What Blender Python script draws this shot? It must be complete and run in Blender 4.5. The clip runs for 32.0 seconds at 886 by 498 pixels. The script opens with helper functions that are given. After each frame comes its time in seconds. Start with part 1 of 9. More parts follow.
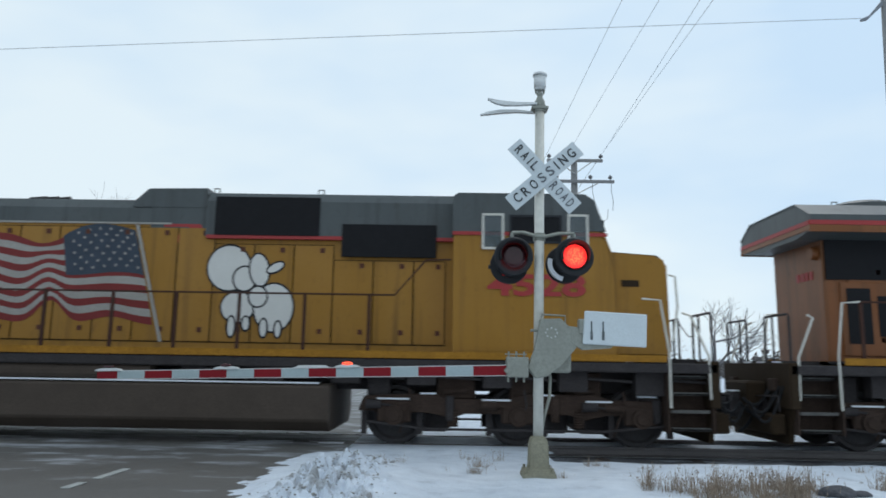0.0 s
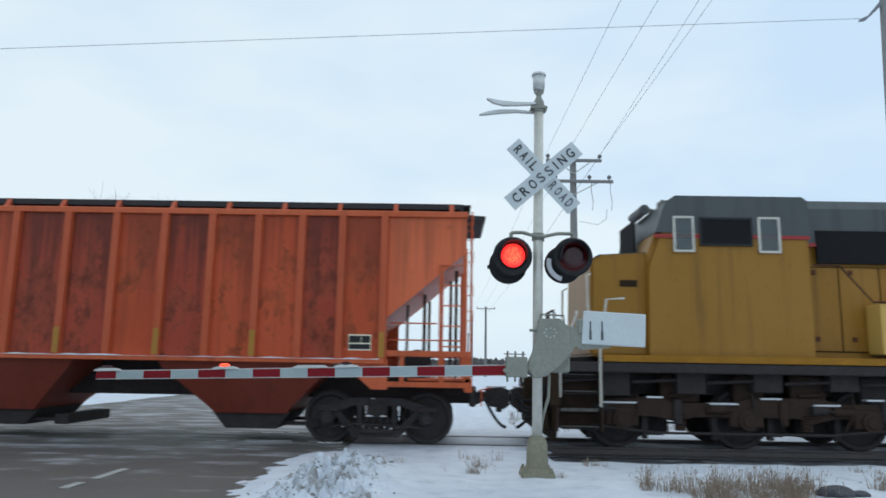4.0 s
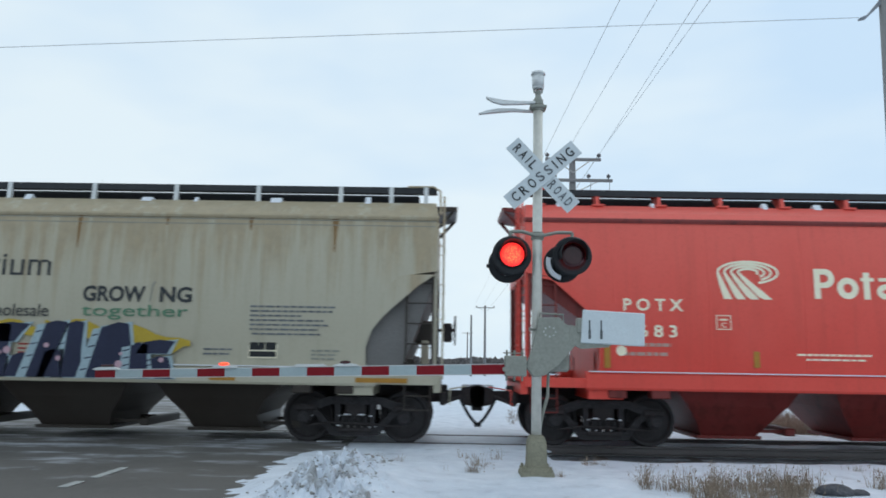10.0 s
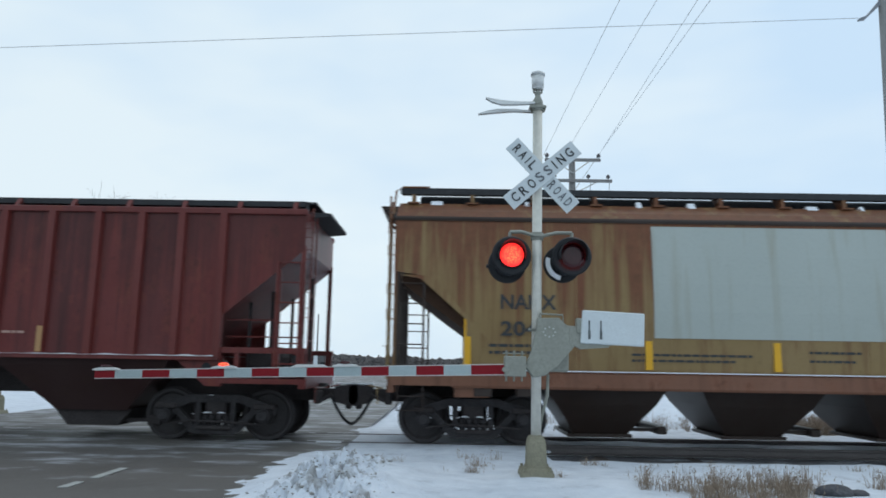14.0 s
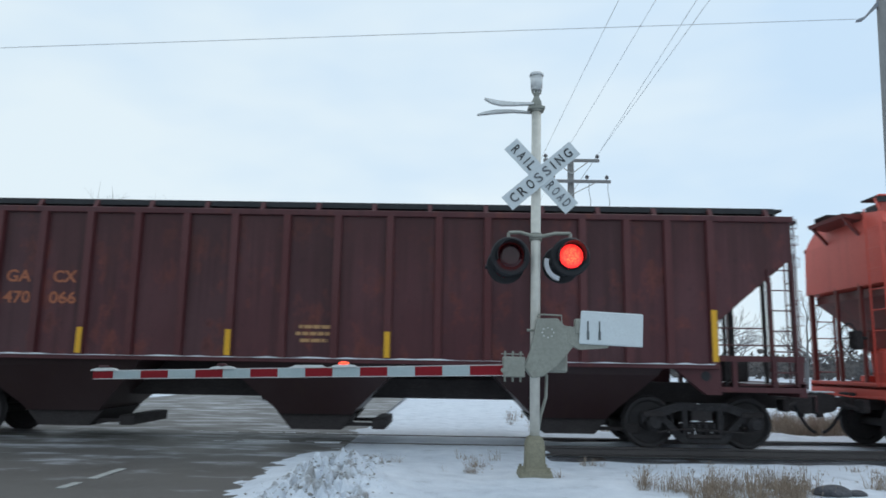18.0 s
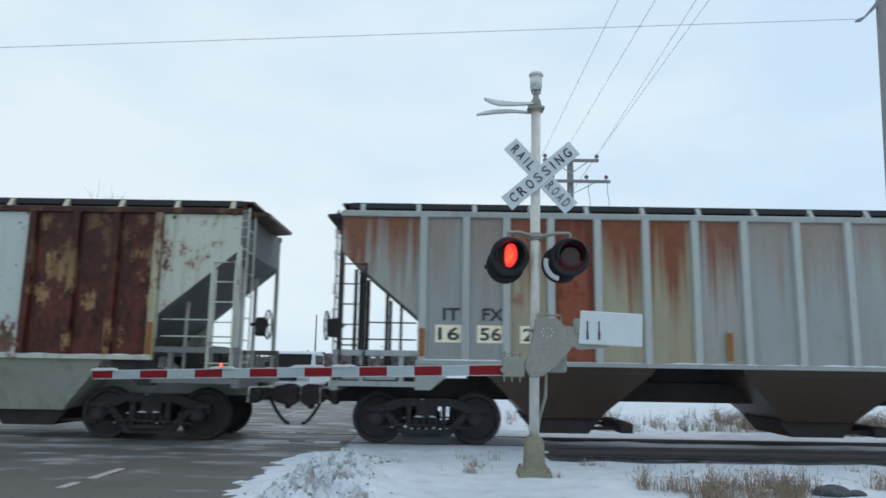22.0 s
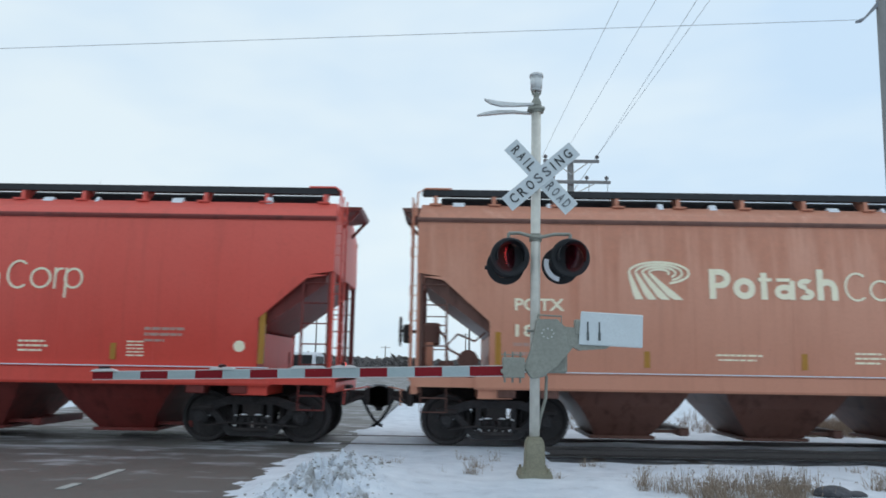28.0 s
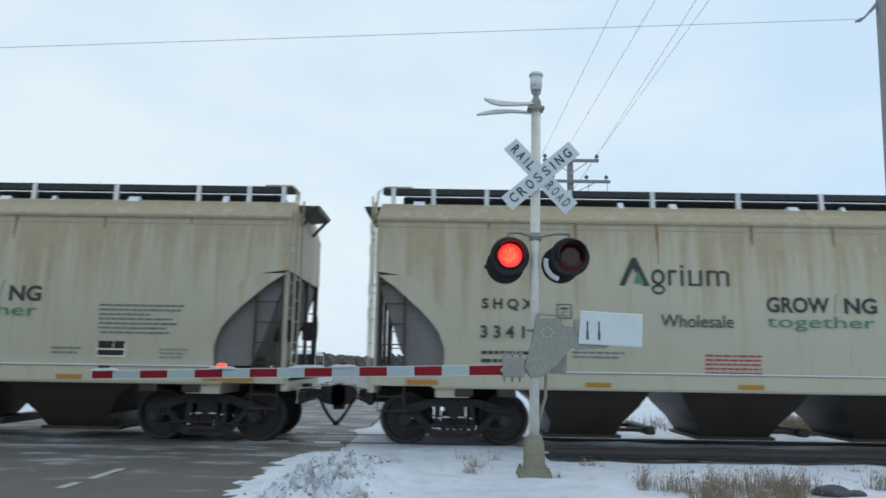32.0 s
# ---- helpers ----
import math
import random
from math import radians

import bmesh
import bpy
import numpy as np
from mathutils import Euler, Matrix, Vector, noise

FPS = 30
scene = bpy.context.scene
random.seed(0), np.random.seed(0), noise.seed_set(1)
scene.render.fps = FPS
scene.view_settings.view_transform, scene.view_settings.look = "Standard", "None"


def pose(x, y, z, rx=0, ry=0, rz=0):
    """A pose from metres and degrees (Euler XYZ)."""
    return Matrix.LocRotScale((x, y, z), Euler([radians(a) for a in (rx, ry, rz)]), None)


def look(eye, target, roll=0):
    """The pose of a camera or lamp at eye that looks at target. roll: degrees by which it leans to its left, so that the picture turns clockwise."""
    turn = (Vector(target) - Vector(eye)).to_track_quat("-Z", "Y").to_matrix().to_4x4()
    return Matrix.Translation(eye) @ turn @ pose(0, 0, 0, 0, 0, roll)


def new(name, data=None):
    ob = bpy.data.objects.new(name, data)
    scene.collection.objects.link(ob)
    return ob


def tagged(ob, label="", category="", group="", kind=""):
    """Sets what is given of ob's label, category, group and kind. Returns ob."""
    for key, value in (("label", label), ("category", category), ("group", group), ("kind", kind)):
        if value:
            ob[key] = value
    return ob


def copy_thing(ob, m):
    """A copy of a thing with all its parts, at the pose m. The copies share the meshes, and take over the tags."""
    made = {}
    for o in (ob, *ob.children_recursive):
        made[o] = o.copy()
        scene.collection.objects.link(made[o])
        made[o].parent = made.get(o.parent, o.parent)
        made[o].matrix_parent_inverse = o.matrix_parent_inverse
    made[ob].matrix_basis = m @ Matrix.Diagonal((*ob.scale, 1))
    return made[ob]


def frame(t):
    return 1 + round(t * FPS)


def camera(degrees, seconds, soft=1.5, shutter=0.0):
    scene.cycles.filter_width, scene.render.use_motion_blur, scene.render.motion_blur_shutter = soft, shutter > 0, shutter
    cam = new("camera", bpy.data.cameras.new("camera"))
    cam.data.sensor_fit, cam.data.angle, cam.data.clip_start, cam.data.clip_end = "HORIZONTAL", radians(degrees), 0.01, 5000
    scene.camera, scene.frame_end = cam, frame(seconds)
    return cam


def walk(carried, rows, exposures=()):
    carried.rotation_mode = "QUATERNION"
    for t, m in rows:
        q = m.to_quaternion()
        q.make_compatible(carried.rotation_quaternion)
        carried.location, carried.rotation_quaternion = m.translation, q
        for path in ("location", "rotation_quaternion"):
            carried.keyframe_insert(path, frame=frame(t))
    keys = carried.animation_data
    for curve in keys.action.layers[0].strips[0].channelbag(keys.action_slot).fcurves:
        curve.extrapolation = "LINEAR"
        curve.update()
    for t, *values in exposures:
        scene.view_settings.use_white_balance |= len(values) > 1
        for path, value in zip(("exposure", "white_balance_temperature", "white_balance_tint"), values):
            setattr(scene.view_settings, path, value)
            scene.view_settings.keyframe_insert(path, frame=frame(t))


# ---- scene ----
# ---- camera: it stands still, and turns by a hair ----
cam = camera(64.2, 32.0, soft=1.7, shutter=0.15)
EYE = (0.0, 0.0, 1.45)


def aim(dx, dy):
    """The camera's pose, turned so that the picture shifts by dx, dy."""
    return pose(*EYE, 99.27 + dy * 0.0458, -0.92, 0.30 + dx * 0.0458)


walk(cam, [(0, aim(5, 0.5)), (2.5, aim(4, 0.5)), (5.5, aim(2.4, 0)), (9, aim(2, -1)), (12, aim(1.5, -2)), (14.5, aim(1, -0.5)), (17, aim(-1, 0)),
           (20, aim(-1.2, 0.5)), (22, aim(-2, 0)), (25.5, aim(-1.6, 0)), (27.6, aim(-1.4, 0.5)), (28.5, aim(-1.4, 2.5)), (29.2, aim(-1.5, 2.2)), (30, aim(-2, 1.2)), (31.3, aim(-2, 2)), (32, aim(-2, 0.2))],
     [(0, 0.0), (32, 0.0)])

# ---- light: a bright overcast winter sky ----
world = bpy.data.worlds.new("overcast_sky")
scene.world = world
world.use_nodes = True
wn, wl = world.node_tree.nodes, world.node_tree.links
wn.clear()
w_out, w_bg = wn.new("ShaderNodeOutputWorld"), wn.new("ShaderNodeBackground")
w_sky = wn.new("ShaderNodeTexSky")
w_sky.sky_type, w_sky.sun_disc, w_sky.sun_elevation, w_sky.sun_rotation = "NISHITA", False, radians(52), radians(30)
w_gain = wn.new("ShaderNodeMix")
w_gain.data_type, w_gain.blend_type = "RGBA", "MULTIPLY"
w_gain.inputs[0].default_value = 1.0
w_gain.inputs[7].default_value = (0.10, 0.10, 0.10, 1)
w_tc, w_map, w_noise = wn.new("ShaderNodeTexCoord"), wn.new("ShaderNodeMapping"), wn.new("ShaderNodeTexNoise")
w_map.inputs["Scale"].default_value = (1.0, 1.0, 2.6)
w_map.inputs["Location"].default_value = (0.35, 0.0, 0.1)
w_noise.inputs["Scale"].default_value, w_noise.inputs["Detail"].default_value, w_noise.inputs["Roughness"].default_value = 1.7, 4.0, 0.5
w_ramp = wn.new("ShaderNodeValToRGB")
w_ramp.color_ramp.elements[0].position, w_ramp.color_ramp.elements[0].color = 0.34, (0.60, 0.785, 0.97, 1)
w_ramp.color_ramp.elements[1].position, w_ramp.color_ramp.elements[1].color = 0.60, (0.80, 0.92, 0.985, 1)
w_mix = wn.new("ShaderNodeMix")
w_mix.data_type = "RGBA"
w_mix.inputs[0].default_value = 0.93
wl.new(w_tc.outputs["Generated"], w_map.inputs["Vector"])
wl.new(w_map.outputs["Vector"], w_noise.inputs["Vector"])
wl.new(w_noise.outputs["Fac"], w_ramp.inputs["Fac"])
wl.new(w_sky.outputs["Color"], w_gain.inputs[6])
wl.new(w_gain.outputs[2], w_mix.inputs[6])
wl.new(w_ramp.outputs["Color"], w_mix.inputs[7])
wl.new(w_mix.outputs[2], w_bg.inputs["Color"])
w_bg.inputs["Strength"].default_value = 1.0
wl.new(w_bg.outputs["Background"], w_out.inputs["Surface"])

sun = new("sun", bpy.data.lights.new("sun", "SUN"))
sun.data.energy, sun.data.angle, sun.data.color = 0.5, radians(30), (1.0, 0.96, 0.90)
sun.matrix_world = look((14, 34, 40), (0, 8, 0))
# ---- materials ----
def base_mat(name, rough=0.6, metal=0.0):
    m = bpy.data.materials.new(name)
    m.use_nodes = True
    b = m.node_tree.nodes["Principled BSDF"]
    b.inputs["Roughness"].default_value, b.inputs["Metallic"].default_value = rough, metal
    if rough > 0.5:
        b.inputs["Specular IOR Level"].default_value = 0.22
    return m, m.node_tree.nodes, m.node_tree.links, b


def rgb(c, f=1.0):
    return (min(c[0] * f, 1), min(c[1] * f, 1), min(c[2] * f, 1), 1)


def mix_node(n, l, fac, a, b, blend="MIX"):
    x = n.new("ShaderNodeMix")
    x.data_type, x.blend_type = "RGBA", blend
    for sock, v in ((0, fac), (6, a), (7, b)):
        if hasattr(v, "is_linked"):
            l.new(v, x.inputs[sock])
        else:
            x.inputs[sock].default_value = v
    return x.outputs[2]


def noise_node(n, l, vec, scale, detail=3.0, rough=0.55):
    t = n.new("ShaderNodeTexNoise")
    t.inputs["Scale"].default_value, t.inputs["Detail"].default_value, t.inputs["Roughness"].default_value = scale, detail, rough
    l.new(vec, t.inputs["Vector"])
    return t.outputs["Fac"]


def stretch(n, l, vec, sx, sy, sz):
    m = n.new("ShaderNodeMapping")
    m.inputs["Scale"].default_value = (sx, sy, sz)
    l.new(vec, m.inputs["Vector"])
    return m.outputs["Vector"]


def step_node(n, l, v, lo, hi):
    r = n.new("ShaderNodeMapRange")
    r.inputs["From Min"].default_value, r.inputs["From Max"].default_value = lo, hi
    r.clamp = True
    l.new(v, r.inputs["Value"])
    return r.outputs["Result"]


def bump_node(n, l, b, height, strength, distance=0.02):
    u = n.new("ShaderNodeBump")
    u.inputs["Strength"].default_value, u.inputs["Distance"].default_value = strength, distance
    l.new(height, u.inputs["Height"])
    l.new(u.outputs["Normal"], b.inputs["Normal"])


def coords(n, l, own=True):
    """Object coordinates, shifted by each object's own random number."""
    tc = n.new("ShaderNodeTexCoord")
    if not own:
        return tc.outputs["Object"]
    oi, add = n.new("ShaderNodeObjectInfo"), n.new("ShaderNodeVectorMath")
    add.operation = "MULTIPLY_ADD"
    add.inputs[1].default_value = (37, 23, 11)
    l.new(oi.outputs["Random"], add.inputs[0])
    l.new(tc.outputs["Object"], add.inputs[2])
    return add.outputs["Vector"]


def plain(name, c, rough=0.6, metal=0.0, var=0.25, scale=4.0, fine=40.0, bump=0.15):
    """A painted or raw surface: soft blotches, fine grain and slight relief."""
    m, n, l, b = base_mat(name, rough, metal)
    v = coords(n, l)
    big, small = noise_node(n, l, v, scale, 4), noise_node(n, l, v, fine, 2)
    col = mix_node(n, l, big, rgb(c, 1 - var), rgb(c, 1 + var))
    col = mix_node(n, l, step_node(n, l, small, 0.35, 0.75), col, rgb(c, 1 - var * 0.8))
    l.new(col, b.inputs["Base Color"])
    l.new(step_node(n, l, big, -0.6 + rough * 0.2, 1.6), b.inputs["Roughness"]) if rough < 0 else None
    bump_node(n, l, b, small, bump, 0.01)
    return m


def carpaint(name, c, streak=(0.10, 0.05, 0.03), streaks=0.25, rust=0.0, fade=0.15, rough=0.42, rust_c=(0.09, 0.025, 0.012), edge=0.62, low=0.0, spots=0.0, hang=0.0, hang_c=(0.16, 0.05, 0.02), seam=4.05, flecks=0.0, reach=2.6, chalk=0.0):
    """Weathered car paint: chalky panels, run-down streaks, grime and rust with edges of its own."""
    m, n, l, b = base_mat(name, rough)
    v = coords(n, l)
    panel = noise_node(n, l, stretch(n, l, v, 0.7, 0.7, 0.45), 1.0, 3)
    col = mix_node(n, l, panel, rgb(c, 1 - fade), rgb([x * 0.9 + 0.03 for x in c], 1 + fade))
    b.inputs["Specular IOR Level"].default_value = 0.28
    if chalk > 0:         # sun-bleached chalk from the roof seam, cloudy-edged, with sky sheen painted in
        sepk, tck, addk = n.new("ShaderNodeSeparateXYZ"), n.new("ShaderNodeTexCoord"), n.new("ShaderNodeMath")
        l.new(tck.outputs["Object"], sepk.inputs[0])
        addk.operation = "MULTIPLY_ADD"
        addk.inputs[1].default_value = 0.55
        l.new(noise_node(n, l, stretch(n, l, v, 1.0, 1.0, 0.8), 0.9, 5, 0.62), addk.inputs[0])
        l.new(step_node(n, l, sepk.outputs["Z"], 1.5, 4.0), addk.inputs[2])
        bleach_sheen = [x * 0.92 + y for x, y in zip(c, (0.11, 0.10, 0.088))]
        col = mix_node(n, l, mix_fac(n, l, step_node(n, l, addk.outputs[0], 0.35, 1.25), chalk), col, rgb(bleach_sheen))
    run = noise_node(n, l, stretch(n, l, v, 5.0, 5.0, 0.22), 1.0, 4, 0.6)
    col = mix_node(n, l, mix_fac(n, l, step_node(n, l, run, 0.52, 0.78), streaks), col, rgb(streak))
    grain = noise_node(n, l, v, 22.0, 4, 0.65)
    col = mix_node(n, l, mix_fac(n, l, step_node(n, l, grain, 0.48, 0.8), 0.22), col, rgb(c, 0.6))
    if rust > 0:
        patch = noise_node(n, l, stretch(n, l, v, 1.0, 1.0, 0.6), 2.1, 9, 0.72)
        tone = mix_node(n, l, step_node(n, l, noise_node(n, l, stretch(n, l, v, 1.0, 1.0, 0.55), 5.5, 8, 0.75), 0.36, 0.64), rgb(rust_c, 0.35), rgb(rust_c, 2.4))
        if low > 0:       # rust that creeps up from the lower seam
            sep, tc2, add = n.new("ShaderNodeSeparateXYZ"), n.new("ShaderNodeTexCoord"), n.new("ShaderNodeMath")
            l.new(tc2.outputs["Object"], sep.inputs[0])
            add.operation = "MULTIPLY_ADD"
            add.inputs[1].default_value = low
            l.new(step_node(n, l, sep.outputs["Z"], 2.7, 1.5), add.inputs[0])
            l.new(patch, add.inputs[2])
            patch = add.outputs[0]
        halo = mix_fac(n, l, step_node(n, l, patch, edge - 0.045, edge + 0.01), rust * 0.6)      # a tan stain round each patch
        col = mix_node(n, l, halo, col, rgb([x * 0.5 + y * 1.6 for x, y in zip(c, rust_c)]))
        col = mix_node(n, l, mix_fac(n, l, step_node(n, l, patch, edge, edge + 0.04), rust), col, tone)
    if hang > 0:          # rust that runs down from the roof seam, each run with its own length
        sep3, tc3, add3 = n.new("ShaderNodeSeparateXYZ"), n.new("ShaderNodeTexCoord"), n.new("ShaderNodeMath")
        l.new(tc3.outputs["Object"], sep3.inputs[0])
        add3.operation = "MULTIPLY_ADD"
        add3.inputs[1].default_value = 0.42
        l.new(step_node(n, l, sep3.outputs["Z"], seam - reach, seam), add3.inputs[0])
        l.new(noise_node(n, l, stretch(n, l, v, 4.2, 4.2, 0.09), 1.0, 6, 0.66), add3.inputs[2])
        tone = mix_node(n, l, noise_node(n, l, v, 6.0, 6, 0.75), rgb(hang_c, 0.40), rgb(hang_c, 1.8))
        col = mix_node(n, l, mix_fac(n, l, step_node(n, l, add3.outputs[0], 0.70, 0.88), hang), col, tone)
    if flecks > 0:        # scuffs and small chips
        chip = noise_node(n, l, stretch(n, l, v, 1.0, 1.0, 0.45), 11.0, 9, 0.78)
        col = mix_node(n, l, mix_fac(n, l, step_node(n, l, chip, 0.56, 0.68), flecks), col, rgb(streak, 0.7))
    if spots > 0:         # round flakes of bare dark steel, each cell with its own size, ringed with rust
        flat = stretch(n, l, v, 1.0, 0.15, 1.0)
        where = step_node(n, l, noise_node(n, l, v, 0.9, 3), 0.36, 0.56)
        for scale, big in ((4.6, 0.36), (9.0, 0.30)):
            vor, sepc = n.new("ShaderNodeTexVoronoi"), n.new("ShaderNodeSeparateColor")
            vor.inputs["Scale"].default_value = scale
            l.new(flat, vor.inputs["Vector"])
            l.new(vor.outputs["Color"], sepc.inputs[0])
            size = n.new("ShaderNodeMath")
            size.operation = "POWER"
            l.new(sepc.outputs[0], size.inputs[0])
            size.inputs[1].default_value = 2.2
            reachn = n.new("ShaderNodeMath")
            reachn.operation = "MULTIPLY"
            l.new(mix_fac(n, l, size.outputs[0], big), reachn.inputs[0])
            l.new(where, reachn.inputs[1])
            gap = n.new("ShaderNodeMath")
            gap.operation = "SUBTRACT"
            l.new(reachn.outputs[0], gap.inputs[0])
            l.new(vor.outputs["Distance"], gap.inputs[1])
            rough_edge = n.new("ShaderNodeMath")
            rough_edge.operation = "MULTIPLY_ADD"
            l.new(noise_node(n, l, v, 26.0, 3), rough_edge.inputs[0])
            rough_edge.inputs[1].default_value = 0.10
            l.new(gap.outputs[0], rough_edge.inputs[2])
            col = mix_node(n, l, mix_fac(n, l, step_node(n, l, rough_edge.outputs[0], -0.03, 0.05), spots * 0.55), col, (0.16, 0.10, 0.05, 1))
            col = mix_node(n, l, mix_fac(n, l, step_node(n, l, rough_edge.outputs[0], 0.05, 0.08), spots), col, (0.035, 0.03, 0.025, 1))
    l.new(col, b.inputs["Base Color"])
    bump_node(n, l, b, grain, 0.10, 0.01)
    return m


def mix_fac(n, l, v, k):
    x = n.new("ShaderNodeMath")
    x.operation = "MULTIPLY"
    x.inputs[1].default_value = k
    l.new(v, x.inputs[0])
    return x.outputs[0]


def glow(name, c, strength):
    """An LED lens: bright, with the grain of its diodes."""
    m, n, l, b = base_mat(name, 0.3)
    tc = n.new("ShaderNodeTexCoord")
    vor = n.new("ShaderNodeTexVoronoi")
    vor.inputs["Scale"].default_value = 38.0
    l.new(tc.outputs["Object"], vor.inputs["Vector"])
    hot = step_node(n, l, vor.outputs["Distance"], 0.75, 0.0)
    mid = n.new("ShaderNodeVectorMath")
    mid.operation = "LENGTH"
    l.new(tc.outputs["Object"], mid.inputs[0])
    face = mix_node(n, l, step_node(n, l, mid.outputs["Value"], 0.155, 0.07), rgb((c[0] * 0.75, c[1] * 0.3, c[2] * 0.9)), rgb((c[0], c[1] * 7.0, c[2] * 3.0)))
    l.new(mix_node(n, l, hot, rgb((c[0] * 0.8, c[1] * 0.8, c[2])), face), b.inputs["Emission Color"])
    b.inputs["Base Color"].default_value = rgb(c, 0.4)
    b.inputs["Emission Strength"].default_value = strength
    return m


def glass(name, tint=(0.25, 0.3, 0.32)):
    m, n, l, b = base_mat(name, 0.06)
    b.inputs["Base Color"].default_value = rgb(tint)
    b.inputs["Transmission Weight"].default_value = 0.75
    b.inputs["IOR"].default_value = 1.45
    return m


def snow_mat(name, dirt=0.25, start=0.58):
    """Wind-packed snow with blue-grey hollows, grit and thin dirty places."""
    m, n, l, b = base_mat(name, 0.75)
    tc = n.new("ShaderNodeTexCoord")
    v = tc.outputs["Object"]
    big, mid, fine = noise_node(n, l, v, 0.35, 4), noise_node(n, l, v, 2.6, 6, 0.65), noise_node(n, l, v, 26.0, 5, 0.7)
    col = mix_node(n, l, step_node(n, l, mid, 0.3, 0.75), (0.70, 0.745, 0.81, 1), (0.52, 0.57, 0.645, 1))
    col = mix_node(n, l, mix_fac(n, l, step_node(n, l, mid, start, start + 0.14), dirt), col, (0.24, 0.23, 0.215, 1))
    col = mix_node(n, l, mix_fac(n, l, step_node(n, l, fine, 0.68, 0.76), 0.7 * dirt), col, (0.10, 0.085, 0.07, 1))
    l.new(col, b.inputs["Base Color"])
    bump_node(n, l, b, mid, 0.6, 0.12)
    return m


def road_mat(name):
    """Worn asphalt, wet and salted, with blown snow lying across it in thin streaks."""
    m, n, l, b = base_mat(name, 0.55)
    tc = n.new("ShaderNodeTexCoord")
    v = tc.outputs["Object"]
    grain, patch = noise_node(n, l, v, 60.0, 3, 0.7), noise_node(n, l, v, 0.8, 5, 0.6)
    blown = noise_node(n, l, stretch(n, l, v, 0.45, 1.25, 1.0), 1.5, 8, 0.66)
    sep = n.new("ShaderNodeSeparateXYZ")
    l.new(v, sep.inputs[0])
    col = mix_node(n, l, patch, (0.10, 0.095, 0.088, 1), (0.165, 0.155, 0.145, 1))
    col = mix_node(n, l, mix_fac(n, l, grain, 0.5), col, (0.085, 0.082, 0.08, 1))
    near = step_node(n, l, sep.outputs["Y"], 8.6, 12.0)
    many = n.new("ShaderNodeMath")
    many.operation = "MULTIPLY_ADD"
    l.new(near, many.inputs[0])
    many.inputs[1].default_value = 0.11
    l.new(blown, many.inputs[2])
    col = mix_node(n, l, mix_fac(n, l, step_node(n, l, many.outputs[0], 0.585, 0.80), 0.72), col, (0.56, 0.59, 0.64, 1))
    l.new(col, b.inputs["Base Color"])
    l.new(step_node(n, l, patch, -0.4, 1.1), b.inputs["Roughness"])
    bump_node(n, l, b, grain, 0.3, 0.01)
    return m


M_SNOW, M_ROAD = snow_mat("snow"), road_mat("wet_asphalt")
M_PILE = snow_mat("dirty_snow", 0.85, 0.50)
M_LINE = plain("road_paint", (0.42, 0.43, 0.42), 0.7, var=0.4, scale=7)
M_RAIL = plain("rail_steel", (0.12, 0.11, 0.11), 0.5, 0.4, var=0.35, scale=3)
M_TIE = plain("tie_wood", (0.07, 0.06, 0.055), 0.9, var=0.4, scale=2, bump=0.5)
M_BALLAST = plain("ballast", (0.10, 0.10, 0.11), 0.9, var=0.5, scale=7, fine=30, bump=0.9)


def dusted_ballast(name):
    """Dark crushed stone with powder snow caught between the stones."""
    m, n, l, b = base_mat(name, 0.9)
    v = coords(n, l, False)
    stones, drift = noise_node(n, l, v, 18.0, 6, 0.7), noise_node(n, l, stretch(n, l, v, 0.7, 2.0, 1.0), 1.6, 6, 0.65)
    col = mix_node(n, l, stones, (0.05, 0.05, 0.055, 1), (0.13, 0.13, 0.14, 1))
    both = n.new("ShaderNodeMath")
    both.operation = "MULTIPLY_ADD"
    l.new(drift, both.inputs[0])
    both.inputs[1].default_value = 0.8
    l.new(mix_fac(n, l, stones, 0.35), both.inputs[2])
    col = mix_node(n, l, mix_fac(n, l, step_node(n, l, both.outputs[0], 0.56, 0.74), 0.7), col, (0.50, 0.54, 0.60, 1))
    l.new(col, b.inputs["Base Color"])
    bump_node(n, l, b, stones, 0.8, 0.04)
    return m


M_BED = dusted_ballast("snow_dusted_ballast")
M_GALV = plain("galvanised_steel", (0.50, 0.51, 0.50), 0.5, 0.35, var=0.24, scale=3, fine=25)
M_MAST = plain("silver_mast_paint", (0.66, 0.65, 0.59), 0.4, 0.15, var=0.16, scale=2.2, fine=14)
M_ALU = plain("aluminium_paint", (0.66, 0.68, 0.68), 0.4, 0.2, var=0.14, scale=3)
M_MECH = plain("grey_enamel", (0.275, 0.285, 0.25), 0.5, 0.1, var=0.25, scale=3, fine=25)
M_CONC = plain("base_casting", (0.27, 0.255, 0.19), 0.8, var=0.3, scale=5, bump=0.4)
M_WHITE = plain("white_sheeting", (0.60, 0.66, 0.69), 0.45, var=0.10, scale=5)
M_ARMWHITE = plain("grey_white_sheeting", (0.36, 0.44, 0.46), 0.5, var=0.12, scale=6)
M_RED = plain("red_sheeting", (0.22, 0.007, 0.014), 0.55, var=0.15, scale=4)
M_BLACK = plain("flat_black", (0.024, 0.026, 0.030), 0.55, var=0.2)
M_BLACKTXT = plain("black_lettering", (0.03, 0.032, 0.035), 0.7, var=0.2, scale=12)
M_LENS_OFF = plain("dark_red_lens", (0.045, 0.004, 0.008), 0.25, var=0.3, scale=20)
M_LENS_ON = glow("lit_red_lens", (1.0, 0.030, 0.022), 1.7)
M_WOODPOLE = plain("weathered_pole", (0.26, 0.26, 0.26), 0.9, var=0.25, scale=3, bump=0.5)
